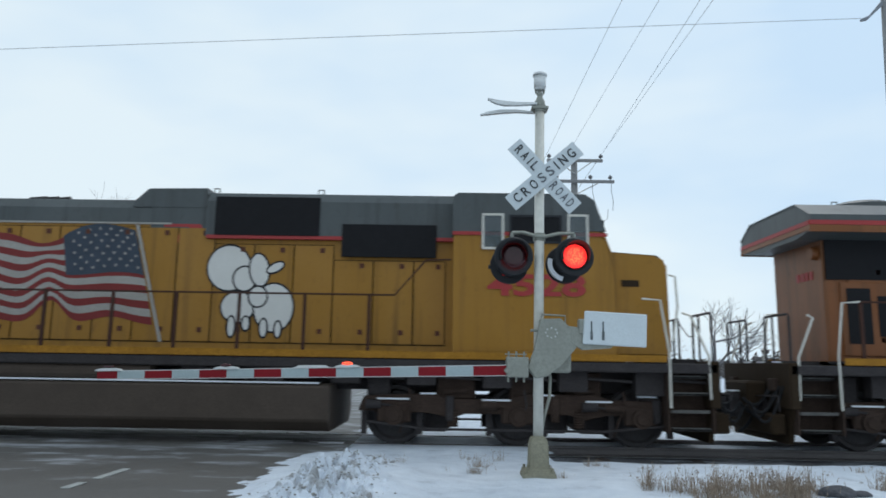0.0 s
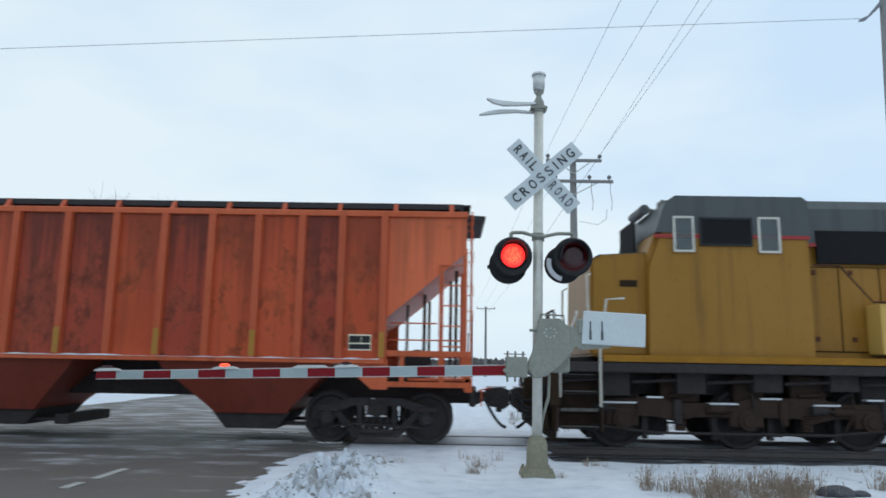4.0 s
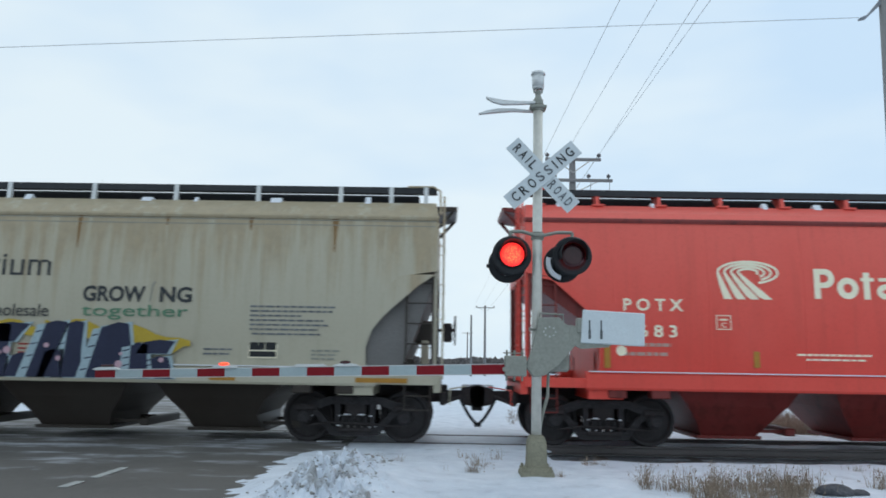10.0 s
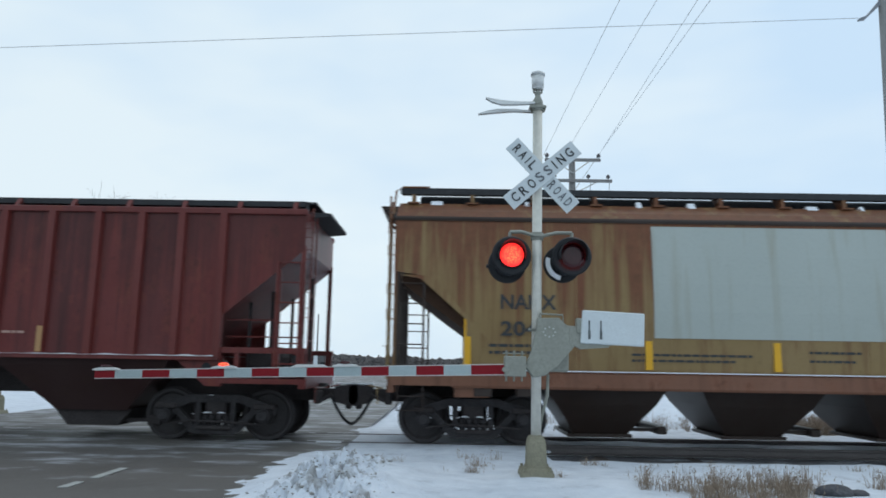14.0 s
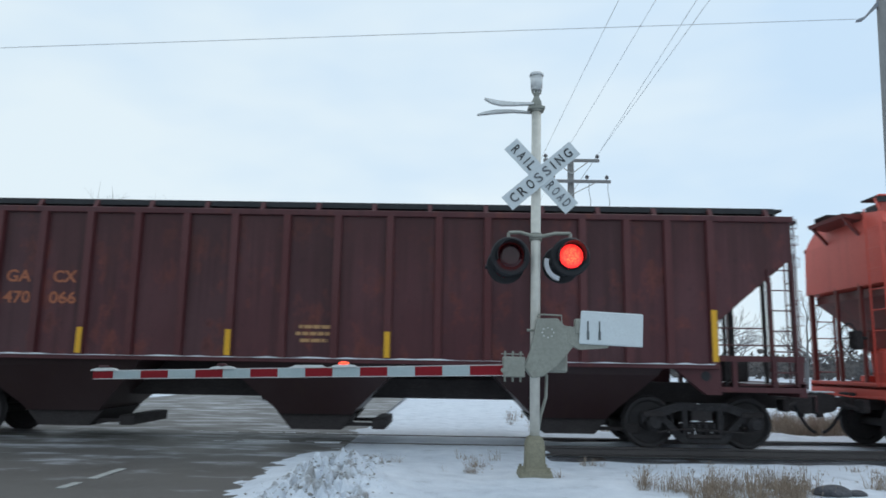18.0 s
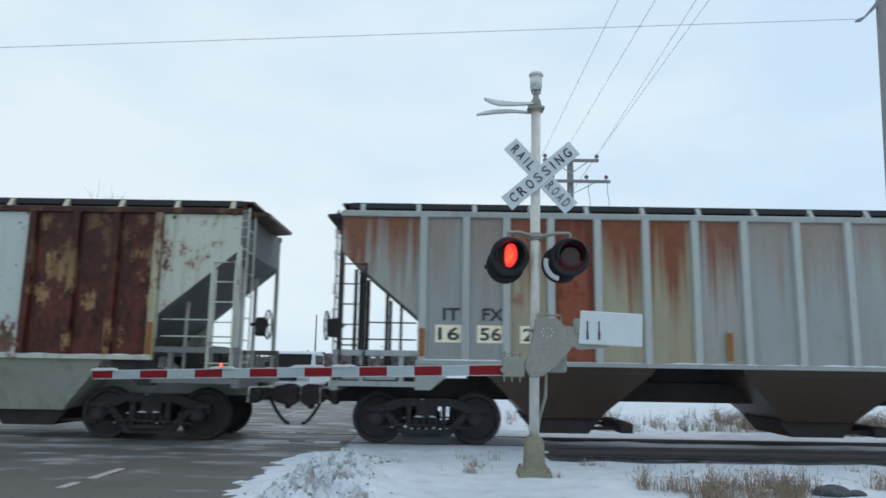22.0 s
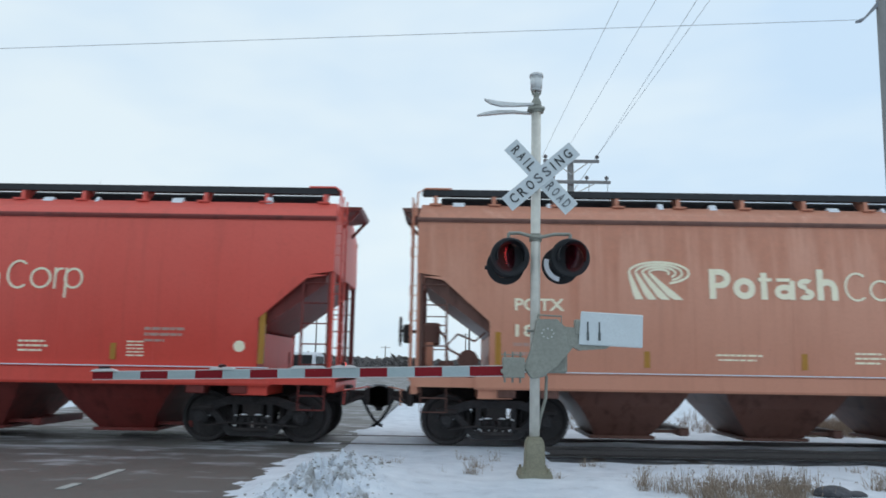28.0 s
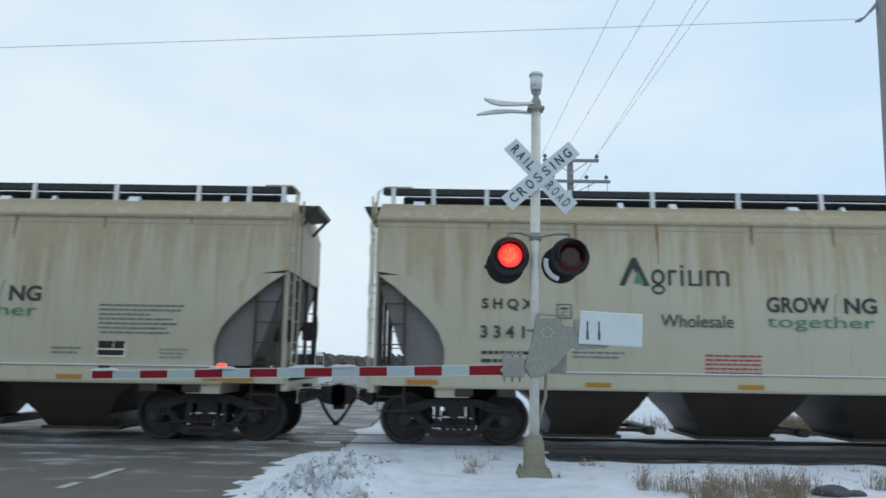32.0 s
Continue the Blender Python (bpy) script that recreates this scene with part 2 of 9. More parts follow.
M_WIRE = plain("wire", (0.24, 0.26, 0.29), 0.6)
M_GRASS = plain("dry_grass", (0.33, 0.26, 0.20), 0.9, var=0.5, scale=3)
M_BARK = plain("frosted_bark", (0.17, 0.165, 0.17), 0.9, var=0.35, scale=6)
M_FROST = plain("frosted_twigs", (0.24, 0.245, 0.26), 0.9, var=0.25, scale=6)
M_SHRUB = plain("far_scrub", (0.150, 0.138, 0.135), 0.95, var=0.4, scale=0.7)
M_SHED = plain("far_metal_siding", (0.10, 0.095, 0.105), 0.7, var=0.2, scale=0.6)
M_STEEL = plain("grimy_cast_steel", (0.050, 0.047, 0.050), 0.8, 0.05, var=0.7, scale=9, bump=0.35)
M_WHEEL = plain("wheel_steel", (0.056, 0.052, 0.054), 0.7, 0.15, var=0.45, scale=5)
M_UNDER = plain("underframe_grime", (0.052, 0.046, 0.047), 0.9, var=0.5, scale=4)
M_HOSE = plain("rubber_hose", (0.015, 0.015, 0.017), 0.7)
M_GRATE = plain("running_board", (0.052, 0.055, 0.060), 0.75, 0.2, var=0.35, scale=5)
M_SNOWCAP = plain("crusted_snow", (0.78, 0.81, 0.86), 0.8, var=0.08, scale=9)
M_YELLOW = plain("reflector_yellow", (0.42, 0.20, 0.02), 0.5, var=0.2, scale=6)
M_LETTER = plain("cream_lettering", (0.95, 0.86, 0.66), 0.6, var=0.12, scale=9)
M_LETTER_DIM = plain("faded_lettering", (0.50, 0.33, 0.28), 0.7, var=0.2, scale=9)
# ---- building helpers ----
def box(bm, x0, x1, y0, y1, z0, z1, bevel=0.0):
    vs = [bm.verts.new((x, y, z)) for z in (z0, z1) for y in (y0, y1) for x in (x0, x1)]
    fs = [bm.faces.new([vs[i] for i in q]) for q in ((0, 2, 3, 1), (4, 5, 7, 6), (0, 1, 5, 4), (2, 6, 7, 3), (0, 4, 6, 2), (1, 3, 7, 5))]
    if bevel:
        bmesh.ops.bevel(bm, geom=list({e for f in fs for e in f.edges}), offset=bevel, segments=1, affect="EDGES")


def tube(bm, p0, p1, r0, r1=None, n=8, caps=True):
    p0, p1 = Vector(p0), Vector(p1)
    r1 = r0 if r1 is None else r1
    q = (p1 - p0).to_track_quat("Z", "Y")
    a, b = [], []
    for i in range(n):
        d = q @ Vector((math.cos(6.28318 * i / n), math.sin(6.28318 * i / n), 0))
        a.append(bm.verts.new(p0 + d * r0))
        b.append(bm.verts.new(p1 + d * r1))
    for i in range(n):
        bm.faces.new((a[i], a[(i + 1) % n], b[(i + 1) % n], b[i]))
    if caps:
        bm.faces.new(a[::-1])
        bm.faces.new(b)


def chain(bm, pts, r, n=6):
    """One bent round bar through the points."""
    pts = [Vector(p) for p in pts]
    rings = []
    up = Vector((0.123, 0.456, 0.88)).normalized()
    for i, p in enumerate(pts):
        d = (pts[min(i + 1, len(pts) - 1)] - pts[max(i - 1, 0)]).normalized()
        a = d.cross(up)
        if a.length < 0.2:
            a = d.cross(Vector((0.8, -0.6, 0.1)))
        a.normalize()
        b = d.cross(a)
        rings.append([bm.verts.new(p + (a * math.cos(6.28318 * k / n) + b * math.sin(6.28318 * k / n)) * r) for k in range(n)])
    for q, w in zip(rings, rings[1:]):
        for k in range(n):
            bm.faces.new((q[k], q[(k + 1) % n], w[(k + 1) % n], w[k]))
    bm.faces.new(rings[0][::-1])
    bm.faces.new(rings[-1])


def prism(bm, pts, y0, y1, axis="y"):
    """A profile of (x, z) points drawn out from y0 to y1; with axis "x" the points are (y, z) and it runs along x."""
    put = (lambda p, d: (p[0], d, p[1])) if axis == "y" else (lambda p, d: (d, p[0], p[1])) if axis == "x" else (lambda p, d: (p[0], p[1], d))
    a, b = [bm.verts.new(put(p, y0)) for p in pts], [bm.verts.new(put(p, y1)) for p in pts]
    k = len(pts)
    for i in range(k):
        bm.faces.new((a[i], a[(i + 1) % k], b[(i + 1) % k], b[i]))
    bm.faces.new(a[::-1])
    bm.faces.new(b)


def ellipse(cx, cz, rx, rz, n=20, turn=0.0):
    c, s = math.cos(turn), math.sin(turn)
    out = []
    for i in range(n):
        u, v = rx * math.cos(6.28318 * i / n), rz * math.sin(6.28318 * i / n)
        out.append((cx + u * c - v * s, cz + u * s + v * c))
    return out


def ring(bm, cx, cz, rx, rz, w, y0, y1, a0=0.0, a1=360.0, n=20):
    """A flat band bent round (cx, cz), w wide."""
    full = a1 - a0 >= 359
    prev = None
    first = None
    for i in range(n + (0 if full else 1)):
        a = radians(a0 + (a1 - a0) * i / n)
        c, s = math.cos(a), math.sin(a)
        cur = [bm.verts.new((cx + (rx - o) * c, y, cz + (rz - o) * s)) for o in (0, w) for y in (y0, y1)]
        if prev:
            for p, q in ((0, 1), (1, 3), (3, 2), (2, 0)):
                bm.faces.new((prev[p], prev[q], cur[q], cur[p]))
        else:
            first = cur
        prev = cur
    if full:
        for p, q in ((0, 1), (1, 3), (3, 2), (2, 0)):
            bm.faces.new((prev[p], prev[q], first[q], first[p]))


def mesh_of(bm, name, smooth=False):
    bmesh.ops.recalc_face_normals(bm, faces=bm.faces)
    me = bpy.data.meshes.new(name)
    bm.to_mesh(me)
    bm.free()
    if smooth:
        for p in me.polygons:
            p.use_smooth = True
    return me


def part(name, bm, material, parent=None, label="", smooth=False):
    """One mesh object, under a thing or a part."""
    me = bm if isinstance(bm, bpy.types.Mesh) else mesh_of(bm, name, smooth)
    if not me.materials:
        me.materials.append(material)
    ob = new(name, me)
    if ob.material_slots[0].material is not material:
        ob.material_slots[0].link = "OBJECT"
        ob.material_slots[0].material = material
    if parent is not None:
        ob.parent = parent
    if label:
        ob["label"] = label
    return ob


def boxpart(name, parent, material, *dims, bevel=0.0, label=""):
    bm = bmesh.new()
    box(bm, *dims, bevel=bevel)
    return part(name, bm, material, parent, label)


def empty(name, m=None):
    ob = new(name)
    ob.empty_display_size = 0.2
    if m is not None:
        ob.matrix_basis = m
    return ob


TEXTS = {}


def lettering(name, body, x0, x1, z0, z1, y, material, parent, heavy=0.0, label=""):
    """A word in the built-in font, fitted into a rectangle that faces -y."""
    if (body, heavy) not in TEXTS:
        cu = bpy.data.curves.new("word", "FONT")
        cu.body, cu.extrude, cu.offset, cu.resolution_u = body, 0.004, heavy, 3
        ob = new("word", cu)
        bpy.context.view_layer.update()
        me = bpy.data.meshes.new_from_object(ob.evaluated_get(bpy.context.evaluated_depsgraph_get()))
        bpy.data.objects.remove(ob)
        co = np.empty(len(me.vertices) * 3)
        me.vertices.foreach_get("co", co)
        TEXTS[(body, heavy)] = (me, co.reshape(-1, 3))
    src, co = TEXTS[(body, heavy)]
    me = src.copy()
    lo, hi = co.min(0), co.max(0)
    u = (co - lo) / np.maximum(hi - lo, 1e-6)
    out = np.column_stack([x0 + u[:, 0] * (x1 - x0), y - 0.004 + (1 - u[:, 2]) * 0.006, z0 + u[:, 1] * (z1 - z0)])
    me.vertices.foreach_set("co", out.ravel())
    me.update()
    me.materials.clear()
    return part(name, me, material, parent, label)


# ---- the ground ----
rnd = random.Random(7)


def ground_z(x, y):
    """Height of the snow: a low bank beside the road, a hollow along the track bed, level fields beyond."""
    lay_by = 4.6 * min(max((6.4 - y) / 0.8, 0), 1) if y > -9 else 4.6 * min(max((y + 16) / 4, 0), 1)      # the cleared shoulder where the viewer's car stands
    s = min(max((x + 2.95 - lay_by - 0.5 * math.exp(-((y - 12.4) / 0.8) ** 2)) / 1.1, 0), 1)
    left = min(max((-11.5 - x) / 0.8, 0), 1)
    s = max(s, left)
    n = noise.noise((x * 0.5, y * 0.5, 3.1)) * 0.07 + noise.noise((x * 1.7, y * 1.7, 7.7)) * 0.035 + noise.noise((x * 5, y * 5, 1.7)) * 0.012
    z = 0.045 + n
    pile = 0.15 * math.exp(-(((x + 1.15) / 0.75) ** 2 + ((y - 8.6) / 1.3) ** 2)) * (1 + 1.2 * noise.noise((x * 3, y * 3, 9)))
    hollow = min(max((x - 0.6) / 2.2, 0), 1) * math.exp(-((y - 12.3) / 0.75) ** 2) * 0.22
    z += pile - hollow
    near = y < 14.05 and x > 0.5      # the ballast shoulder lies bare on this side of the open track
    bed = min(max(1 - abs(y - 14.05) / (2.55 if near else 1.9), 0), 0.20 if near else 0.35) / (0.20 if near else 0.35)
    open_track = min(max((x - 1.5 + 0.35 * noise.noise((x, y * 2, 5))) / 0.7, 0), 1) if x > -6 else min(max((-12.2 - x) / 0.7, 0), 1)
    over = min(max((y - 13.22) / 0.10, 0), 1)      # snow lies between the rails and beyond them
    z = z * (1 - bed) + bed * (-0.50 * open_track * (1 - over) + (n * 0.5 - 0.055) * open_track * over + ((-0.012 if x < -1.9 else 0.004) + 0.4 * n * (abs(y - 14.05) > 0.9)) * (1 - open_track))
    if y > 15.5:
        z -= 0.12 * min((y - 15.5) / 2.0, 1)
    far = min(max((math.hypot(x, y) - 60) / 60, 0), 1)
    z = z * (1 - far) - 0.1 * far
    ragged = 0.035 * noise.noise((x * 2.2, y * 2.2, 4)) + 0.03 * noise.noise((x * 6, y * 6, 8)) + 0.02 * noise.noise((x * 14, y * 14, 2))
    return -0.05 * (1 - s) + z * s + ragged * 4 * s * (1 - s)


def axis_steps(lo, hi, fine_lo, fine_hi, step, coarse):
    a = list(np.arange(fine_lo, fine_hi + 1e-6, step))
    d, x = step, fine_hi
    while x < hi:
        d = min(d * coarse, 260)
        x += d
        a.append(x)
    d, x, b = step, fine_lo, []
    while x > lo:
        d = min(d * coarse, 260)
        x -= d
        b.append(x)
    return b[::-1] + a


gx, gy = axis_steps(-2600, 2600, -6.0, 9.0, 0.11, 1.16), axis_steps(-300, 4200, 6.6, 17.0, 0.11, 1.16)
verts = [(x, y, ground_z(x, y)) for y in gy for x in gx]
W = len(gx)
faces = [(j * W + i, j * W + i + 1, (j + 1) * W + i + 1, (j + 1) * W + i) for j in range(len(gy) - 1) for i in range(W - 1)]
g_me = bpy.data.meshes.new("ground")
g_me.from_pydata(verts, [], faces)
for p in g_me.polygons:
    p.use_smooth = True
ground = tagged(part("ground", g_me, M_SNOW), "snow-covered flat ground with grit along the road", "ground", kind="structure")

# the road, with a ragged snowy edge
r_rows = list(np.arange(-12, 60, 0.14)) + [62, 66, 72, 80, 95, 120, 180, 300]
rv, rf = [], []
for j, y in enumerate(r_rows):
    edge = -1.75 if y > 6.0 else 2.6
    left = -11.4 + 0.2 * noise.noise((y * 0.7, 8, 2))
    for i in range(9):
        u = i / 8
        rv.append((left + (edge - left) * u, y, 0.004 + 0.02 * math.sin(math.pi * u)))
    if j:
        for i in range(8):
            a = (j - 1) * 9 + i
            rf.append((a, a + 1, a + 10, a + 9))
r_me = bpy.data.meshes.new("road")
r_me.from_pydata(rv, [], rf)
road = tagged(part("road", r_me, M_ROAD), "grey wet asphalt road streaked with blown snow", "road", kind="structure")
for y0, y1, dx in ((8.14, 8.52, -4.26), (8.82, 9.62, -4.24), (19.2, 21.2, -4.3), (24, 27, -4.3), (33, 36, -4.3)):
    bm = bmesh.new()
    box(bm, dx - 0.055, dx + 0.055, y0, y1, 0.022, 0.031)
    tagged(part("lane_dash", bm, M_LINE), "worn white painted dash on the road", "road marking", "lane dashes", "structure")

# the track: rails, ties, ballast and crossing panels
TY, RAIL = 14.05, 0.02
bed = bmesh.new()
prism(bed, [(TY - 2.5, -0.50), (TY - 1.75, -0.19), (TY - 1.40, -0.165), (TY + 1.45, -0.17), (TY + 1.9, -0.40)], -400, 400, "x")
tagged(part("track_bed", bed, M_BED), "dark snow-dusted crushed-stone ballast under the track", "ballast", kind="structure")
track = tagged(empty("railway_track"), "railway track of steel rails on wooden ties", "track", kind="structure")
for s in (-1, 1):
    bm = bmesh.new()
    c = TY + s * 0.7525
    prism(bm, [(c - 0.07, RAIL - 0.17), (c + 0.07, RAIL - 0.17), (c + 0.07, RAIL - 0.155), (c + 0.012, RAIL - 0.13), (c + 0.012, RAIL - 0.05), (c + 0.036, RAIL - 0.035), (c + 0.036, RAIL - 0.006),
               (c + 0.028, RAIL), (c - 0.028, RAIL), (c - 0.036, RAIL - 0.006), (c - 0.036, RAIL - 0.035), (c - 0.012, RAIL - 0.05), (c - 0.012, RAIL - 0.13), (c - 0.07, RAIL - 0.155)], -400, 400, "x")
    part("rail", bm, M_RAIL, track, "dark steel rail")
tie = bmesh.new()
box(tie, -0.11, 0.11, -1.3, 1.3, -0.30, -0.166, bevel=0.012)
tie = mesh_of(tie, "tie")
for i in range(-44, 45):
    x = i * 0.55
    if -12.4 < x < 1.7:
        continue
    o = part("tie", tie, M_TIE, track)
    o.location = (x, TY + rnd.uniform(-0.03, 0.03), rnd.uniform(-0.008, 0.004))
panels = tagged(empty("crossing_surface"), "worn asphalt crossing surface between the rails", "crossing panel", kind="structure")
for y0, y1 in ((TY - 1.5, TY - 0.81), (TY - 0.68, TY - 0.005), (TY + 0.005, TY + 0.68), (TY + 0.81, TY + 1.5)):
    for i in range(4):
        bm = bmesh.new()
        x0 = -11.4 + i * 2.4
        box(bm, x0 + 0.008, x0 + 2.392, y0, y1, -0.16, 0.012 + rnd.uniform(-0.004, 0.004), bevel=0.012)
        part("panel", bm, M_ROAD, panels)

# a trampled ridge of dirty snow beside the road, broken into lumps, with clods of grit on it
def ridge_at(x, y):
    """How much of the ridge stands at a place, from 0 to 1."""
    mid = -1.36 + 0.05 * (y - 7.5)
    wide = 0.62 - 0.10 * (y - 7.5)
    across = math.exp(-((x - mid) / max(wide, 0.2)) ** 2)
    return across * min(max((y - 6.6) / 0.5, 0), 1) * min(max((11.0 - y) / 1.2, 0), 1)


def ridge_z(x, y):
    k = ridge_at(x, y)
    lump = abs(noise.noise((x * 5.2, y * 4.2, 2))) * 0.24 + abs(noise.noise((x * 12, y * 10, 6))) * 0.16 + noise.noise((x * 26, y * 22, 1)) * 0.05
    return ground_z(x, y) - 0.06 + k * (0.035 + lump * 1.15)


rx, ry = list(np.arange(-2.3, -0.1, 0.026)), list(np.arange(6.7, 11.0, 0.034))
RW = len(rx)
ridge_me = bpy.data.meshes.new("snow_ridge")
ridge_me.from_pydata([(x, y, ridge_z(x, y)) for y in ry for x in rx], [], [(j * RW + i, j * RW + i + 1, (j + 1) * RW + i + 1, (j + 1) * RW + i) for j in range(len(ry) - 1) for i in range(RW - 1)])
tagged(part("snow_ridge", ridge_me, M_PILE), "trampled ridge of dirty lumpy snow beside the road", "snow bank", kind="structure")
bm = bmesh.new()
for i in range(900):
    y = rnd.uniform(6.9, 10.9)
    x = -1.36 + 0.05 * (y - 7.5) + rnd.gauss(0, 0.30)
    if x < -2.3 or rnd.random() > ridge_at(x, y) + 0.15:
        continue
    r = rnd.uniform(0.005, 0.015) * (1.8 if rnd.random() < 0.15 else 1)
    z = max(ridge_z(x, y), ground_z(x, y))
    v = bmesh.ops.create_icosphere(bm, subdivisions=1, radius=r, matrix=Matrix.Translation((x, y, z + r * 0.2)) @ Matrix.Diagonal((1.3, 1, 0.6, 1)))["verts"]
    for w in v:
        w.co += Vector((rnd.uniform(-r, r), rnd.uniform(-r, r), rnd.uniform(-r, r))) * 0.35
tagged(part("frozen_clods", bm, plain("frozen_grit", (0.33, 0.325, 0.31), 0.9, var=0.6, scale=10)), "dark frozen clods of grit on the snow bank", "clods", kind="stuff")

stone = bmesh.new()
bmesh.ops.create_icosphere(stone, subdivisions=3, radius=0.17, matrix=Matrix.Diagonal((1.25, 0.8, 0.5, 1)))
for v in stone.verts:
    v.co *= 1 + 0.35 * noise.noise(v.co * 7)
stone = tagged(part("stone", stone, M_BALLAST), "dark grey stone half sunk in the snow", "stone")
stone.location = (4.42, 8.32, ground_z(4.42, 8.32) + 0.03)
for n_, (x, y) in enumerate(((4.62, 8.27), (4.28, 8.36))):
    cap = bmesh.new()
    bmesh.ops.create_icosphere(cap, subdivisions=2, radius=0.10, matrix=Matrix.Diagonal((1.2, 0.8, 0.45, 1)))
    for v in cap.verts:
        v.co *= 1 + 0.3 * noise.noise(v.co * 9 + Vector((n_, 0, 0)))
    cap = tagged(part("stone", cap, M_BALLAST), "small dark grey stone in the snow", "stone")
    cap.location = (x, y, ground_z(x, y) + 0.02)

# snow packed along the rails where the road crosses
for k, y in enumerate((TY - 0.66, TY - 0.845, TY + 0.845)):
    bm = bmesh.new()
    x = -11.2
    while x < -1.9:
        w = rnd.uniform(0.15, 1.1)
        h = rnd.uniform(0.016, 0.026)
        prism(bm, [(y - 0.035, 0.010), (y - 0.012, h), (y + 0.020, h), (y + 0.032, 0.010)], x, min(x + w, -1.9), "x")
        x += w + rnd.uniform(0.05, 0.5)
    tagged(part("packed_snow", bm, M_SNOWCAP), "broken strip of white snow packed along the rail", "snow", kind="stuff")


def tuft_field(name, label, tufts, place, hmin, hmax, seed):
    """Dry grass in clumps: stalks that fan out from each clump's foot, bent and uneven."""
    r = random.Random(seed)
    vs, fs = [], []
    for _ in range(tufts):
        cx, cy = place(r)
        size = r.uniform(0.5, 1.0)
        for _ in range(int(r.uniform(10, 50) * size)):
            x, y = cx + r.gauss(0, 0.05 * size), cy + r.gauss(0, 0.05 * size)
            h, a, lean = r.uniform(hmin, hmax) * size, r.uniform(0, 6.28), abs(r.gauss(0.35, 0.65))
            dx, dy = math.cos(a), math.sin(a)
            w = r.uniform(0.0015, 0.004)
            z = ground_z(x, y) - 0.02
            k = len(vs)
            for u, ww in ((0, w), (0.55, w * 0.8), (1.0, w * 0.3)):
                off = lean * h * (0.35 * u + 0.65 * u * u)
                up = h * u * (1 - 0.25 * min(lean, 1.2) * u)
                vs += [(x + dx * off - dy * ww, y + dy * off + dx * ww, z + up), (x + dx * off + dy * ww, y + dy * off - dx * ww, z + up)]
            fs += [(k, k + 1, k + 3, k + 2), (k + 2, k + 3, k + 5, k + 4)]
            if h > 0.16 and r.random() < 0.3:      # a ragged seed head near the tip
                tip = Vector(vs[-1])
                for _ in range(4):
                    o = tip + Vector((r.gauss(0, 0.014), r.gauss(0, 0.014), r.uniform(-0.06, 0.01)))
                    k = len(vs)
                    vs += [tuple(o), tuple(o + Vector((r.uniform(0.004, 0.010), 0, -0.012))), tuple(o + Vector((r.uniform(-0.01, 0.01), 0.004, -0.026)))]
                    fs.append((k, k + 1, k + 2))
    me = bpy.data.meshes.new(name)
    me.from_pydata(vs, [], fs)
    return tagged(part(name, me, M_GRASS), label, "grass", kind="stuff")


def front_place(r):
    c = r.choice([(2.45, 8.7), (2.7, 8.45), (3.05, 8.2), (3.35, 8.0), (3.6, 7.9), (2.85, 7.85), (3.75, 8.15), (3.95, 8.4), (3.4, 8.7), (3.1, 8.55), (3.85, 8.75), (4.15, 8.75), (3.2, 7.7), (3.6, 8.3), (5.25, 8.7)])
    return c[0] + r.gauss(0, 0.13), c[1] + r.gauss(0, 0.13)


def bank_place(r):
    c = r.choice([(-0.9, 10.2), (0.25, 9.9), (1.55, 9.5), (5.9, 10.4), (6.6, 10.2), (7.2, 10.0), (2.2, 10.8), (6.2, 8.8), (0.4, 11.0)])
    return c[0] + r.gauss(0, 0.16), c[1] + r.gauss(0, 0.14)


tuft_field("dry_grass", "brown dry grass clumps standing in the snow", 135, front_place, 0.10, 0.38, 3)
tuft_field("dry_weeds", "thin brown weeds poking through the snow", 30, bank_place, 0.06, 0.22, 4)
tuft_field("field_grass", "brown dry grass beyond the railway track", 1500, lambda r: (7.6 + 10.5 * r.random() if r.random() < 0.90 else r.uniform(1.5, 9.5), 16.6 + abs(r.gauss(0, 2.6))), 0.15, 0.55, 5)
# ---- crossing signals ----
M_WORN = plain("worn_black_letters", (0.085, 0.092, 0.10), 0.7, var=0.85, scale=6)
M_FAINT = plain("faint_worn_letters", (0.19, 0.21, 0.235), 0.7, var=0.7, scale=14)
M_MARK = plain("worn_mark", (0.16, 0.18, 0.19), 0.7, var=0.8, scale=25)
FLASHERS = []          # lamp discs that turn: (disc, which of the two takes its turn)


def lens_disc(name, r, parent, where, turn, which, wide=1.0, tall=1.0):
    """A lamp insert that turns on an upright pin: one face is the lit lens, the other the dark one."""
    me = bpy.data.meshes.new(name)
    bm = bmesh.new()
    n = 20
    rims = []
    for y, s in ((-0.018, 0.72), (-0.012, 0.9), (0.0, 1.0), (0.012, 0.9), (0.018, 0.72)):
        rims.append([bm.verts.new((r * s * wide * math.cos(6.28318 * i / n), y, r * s * tall * math.sin(6.28318 * i / n))) for i in range(n)])
    for k in range(4):
        for i in range(n):
            f = bm.faces.new((rims[k][i], rims[k][(i + 1) % n], rims[k + 1][(i + 1) % n], rims[k + 1][i]))
            f.material_index = 0 if k < 2 else 1
    bm.faces.new(rims[0]).material_index = 0
    bm.faces.new(rims[4]).material_index = 1
    bmesh.ops.recalc_face_normals(bm, faces=bm.faces)
    bm.to_mesh(me)
    bm.free()
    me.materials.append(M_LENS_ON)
    me.materials.append(M_LENS_OFF)
    ob = new(name, me)
    ob.parent = parent
    ob["label"] = "round red lamp lens that flashes"
    FLASHERS.append((ob, where, turn, which))
    return ob


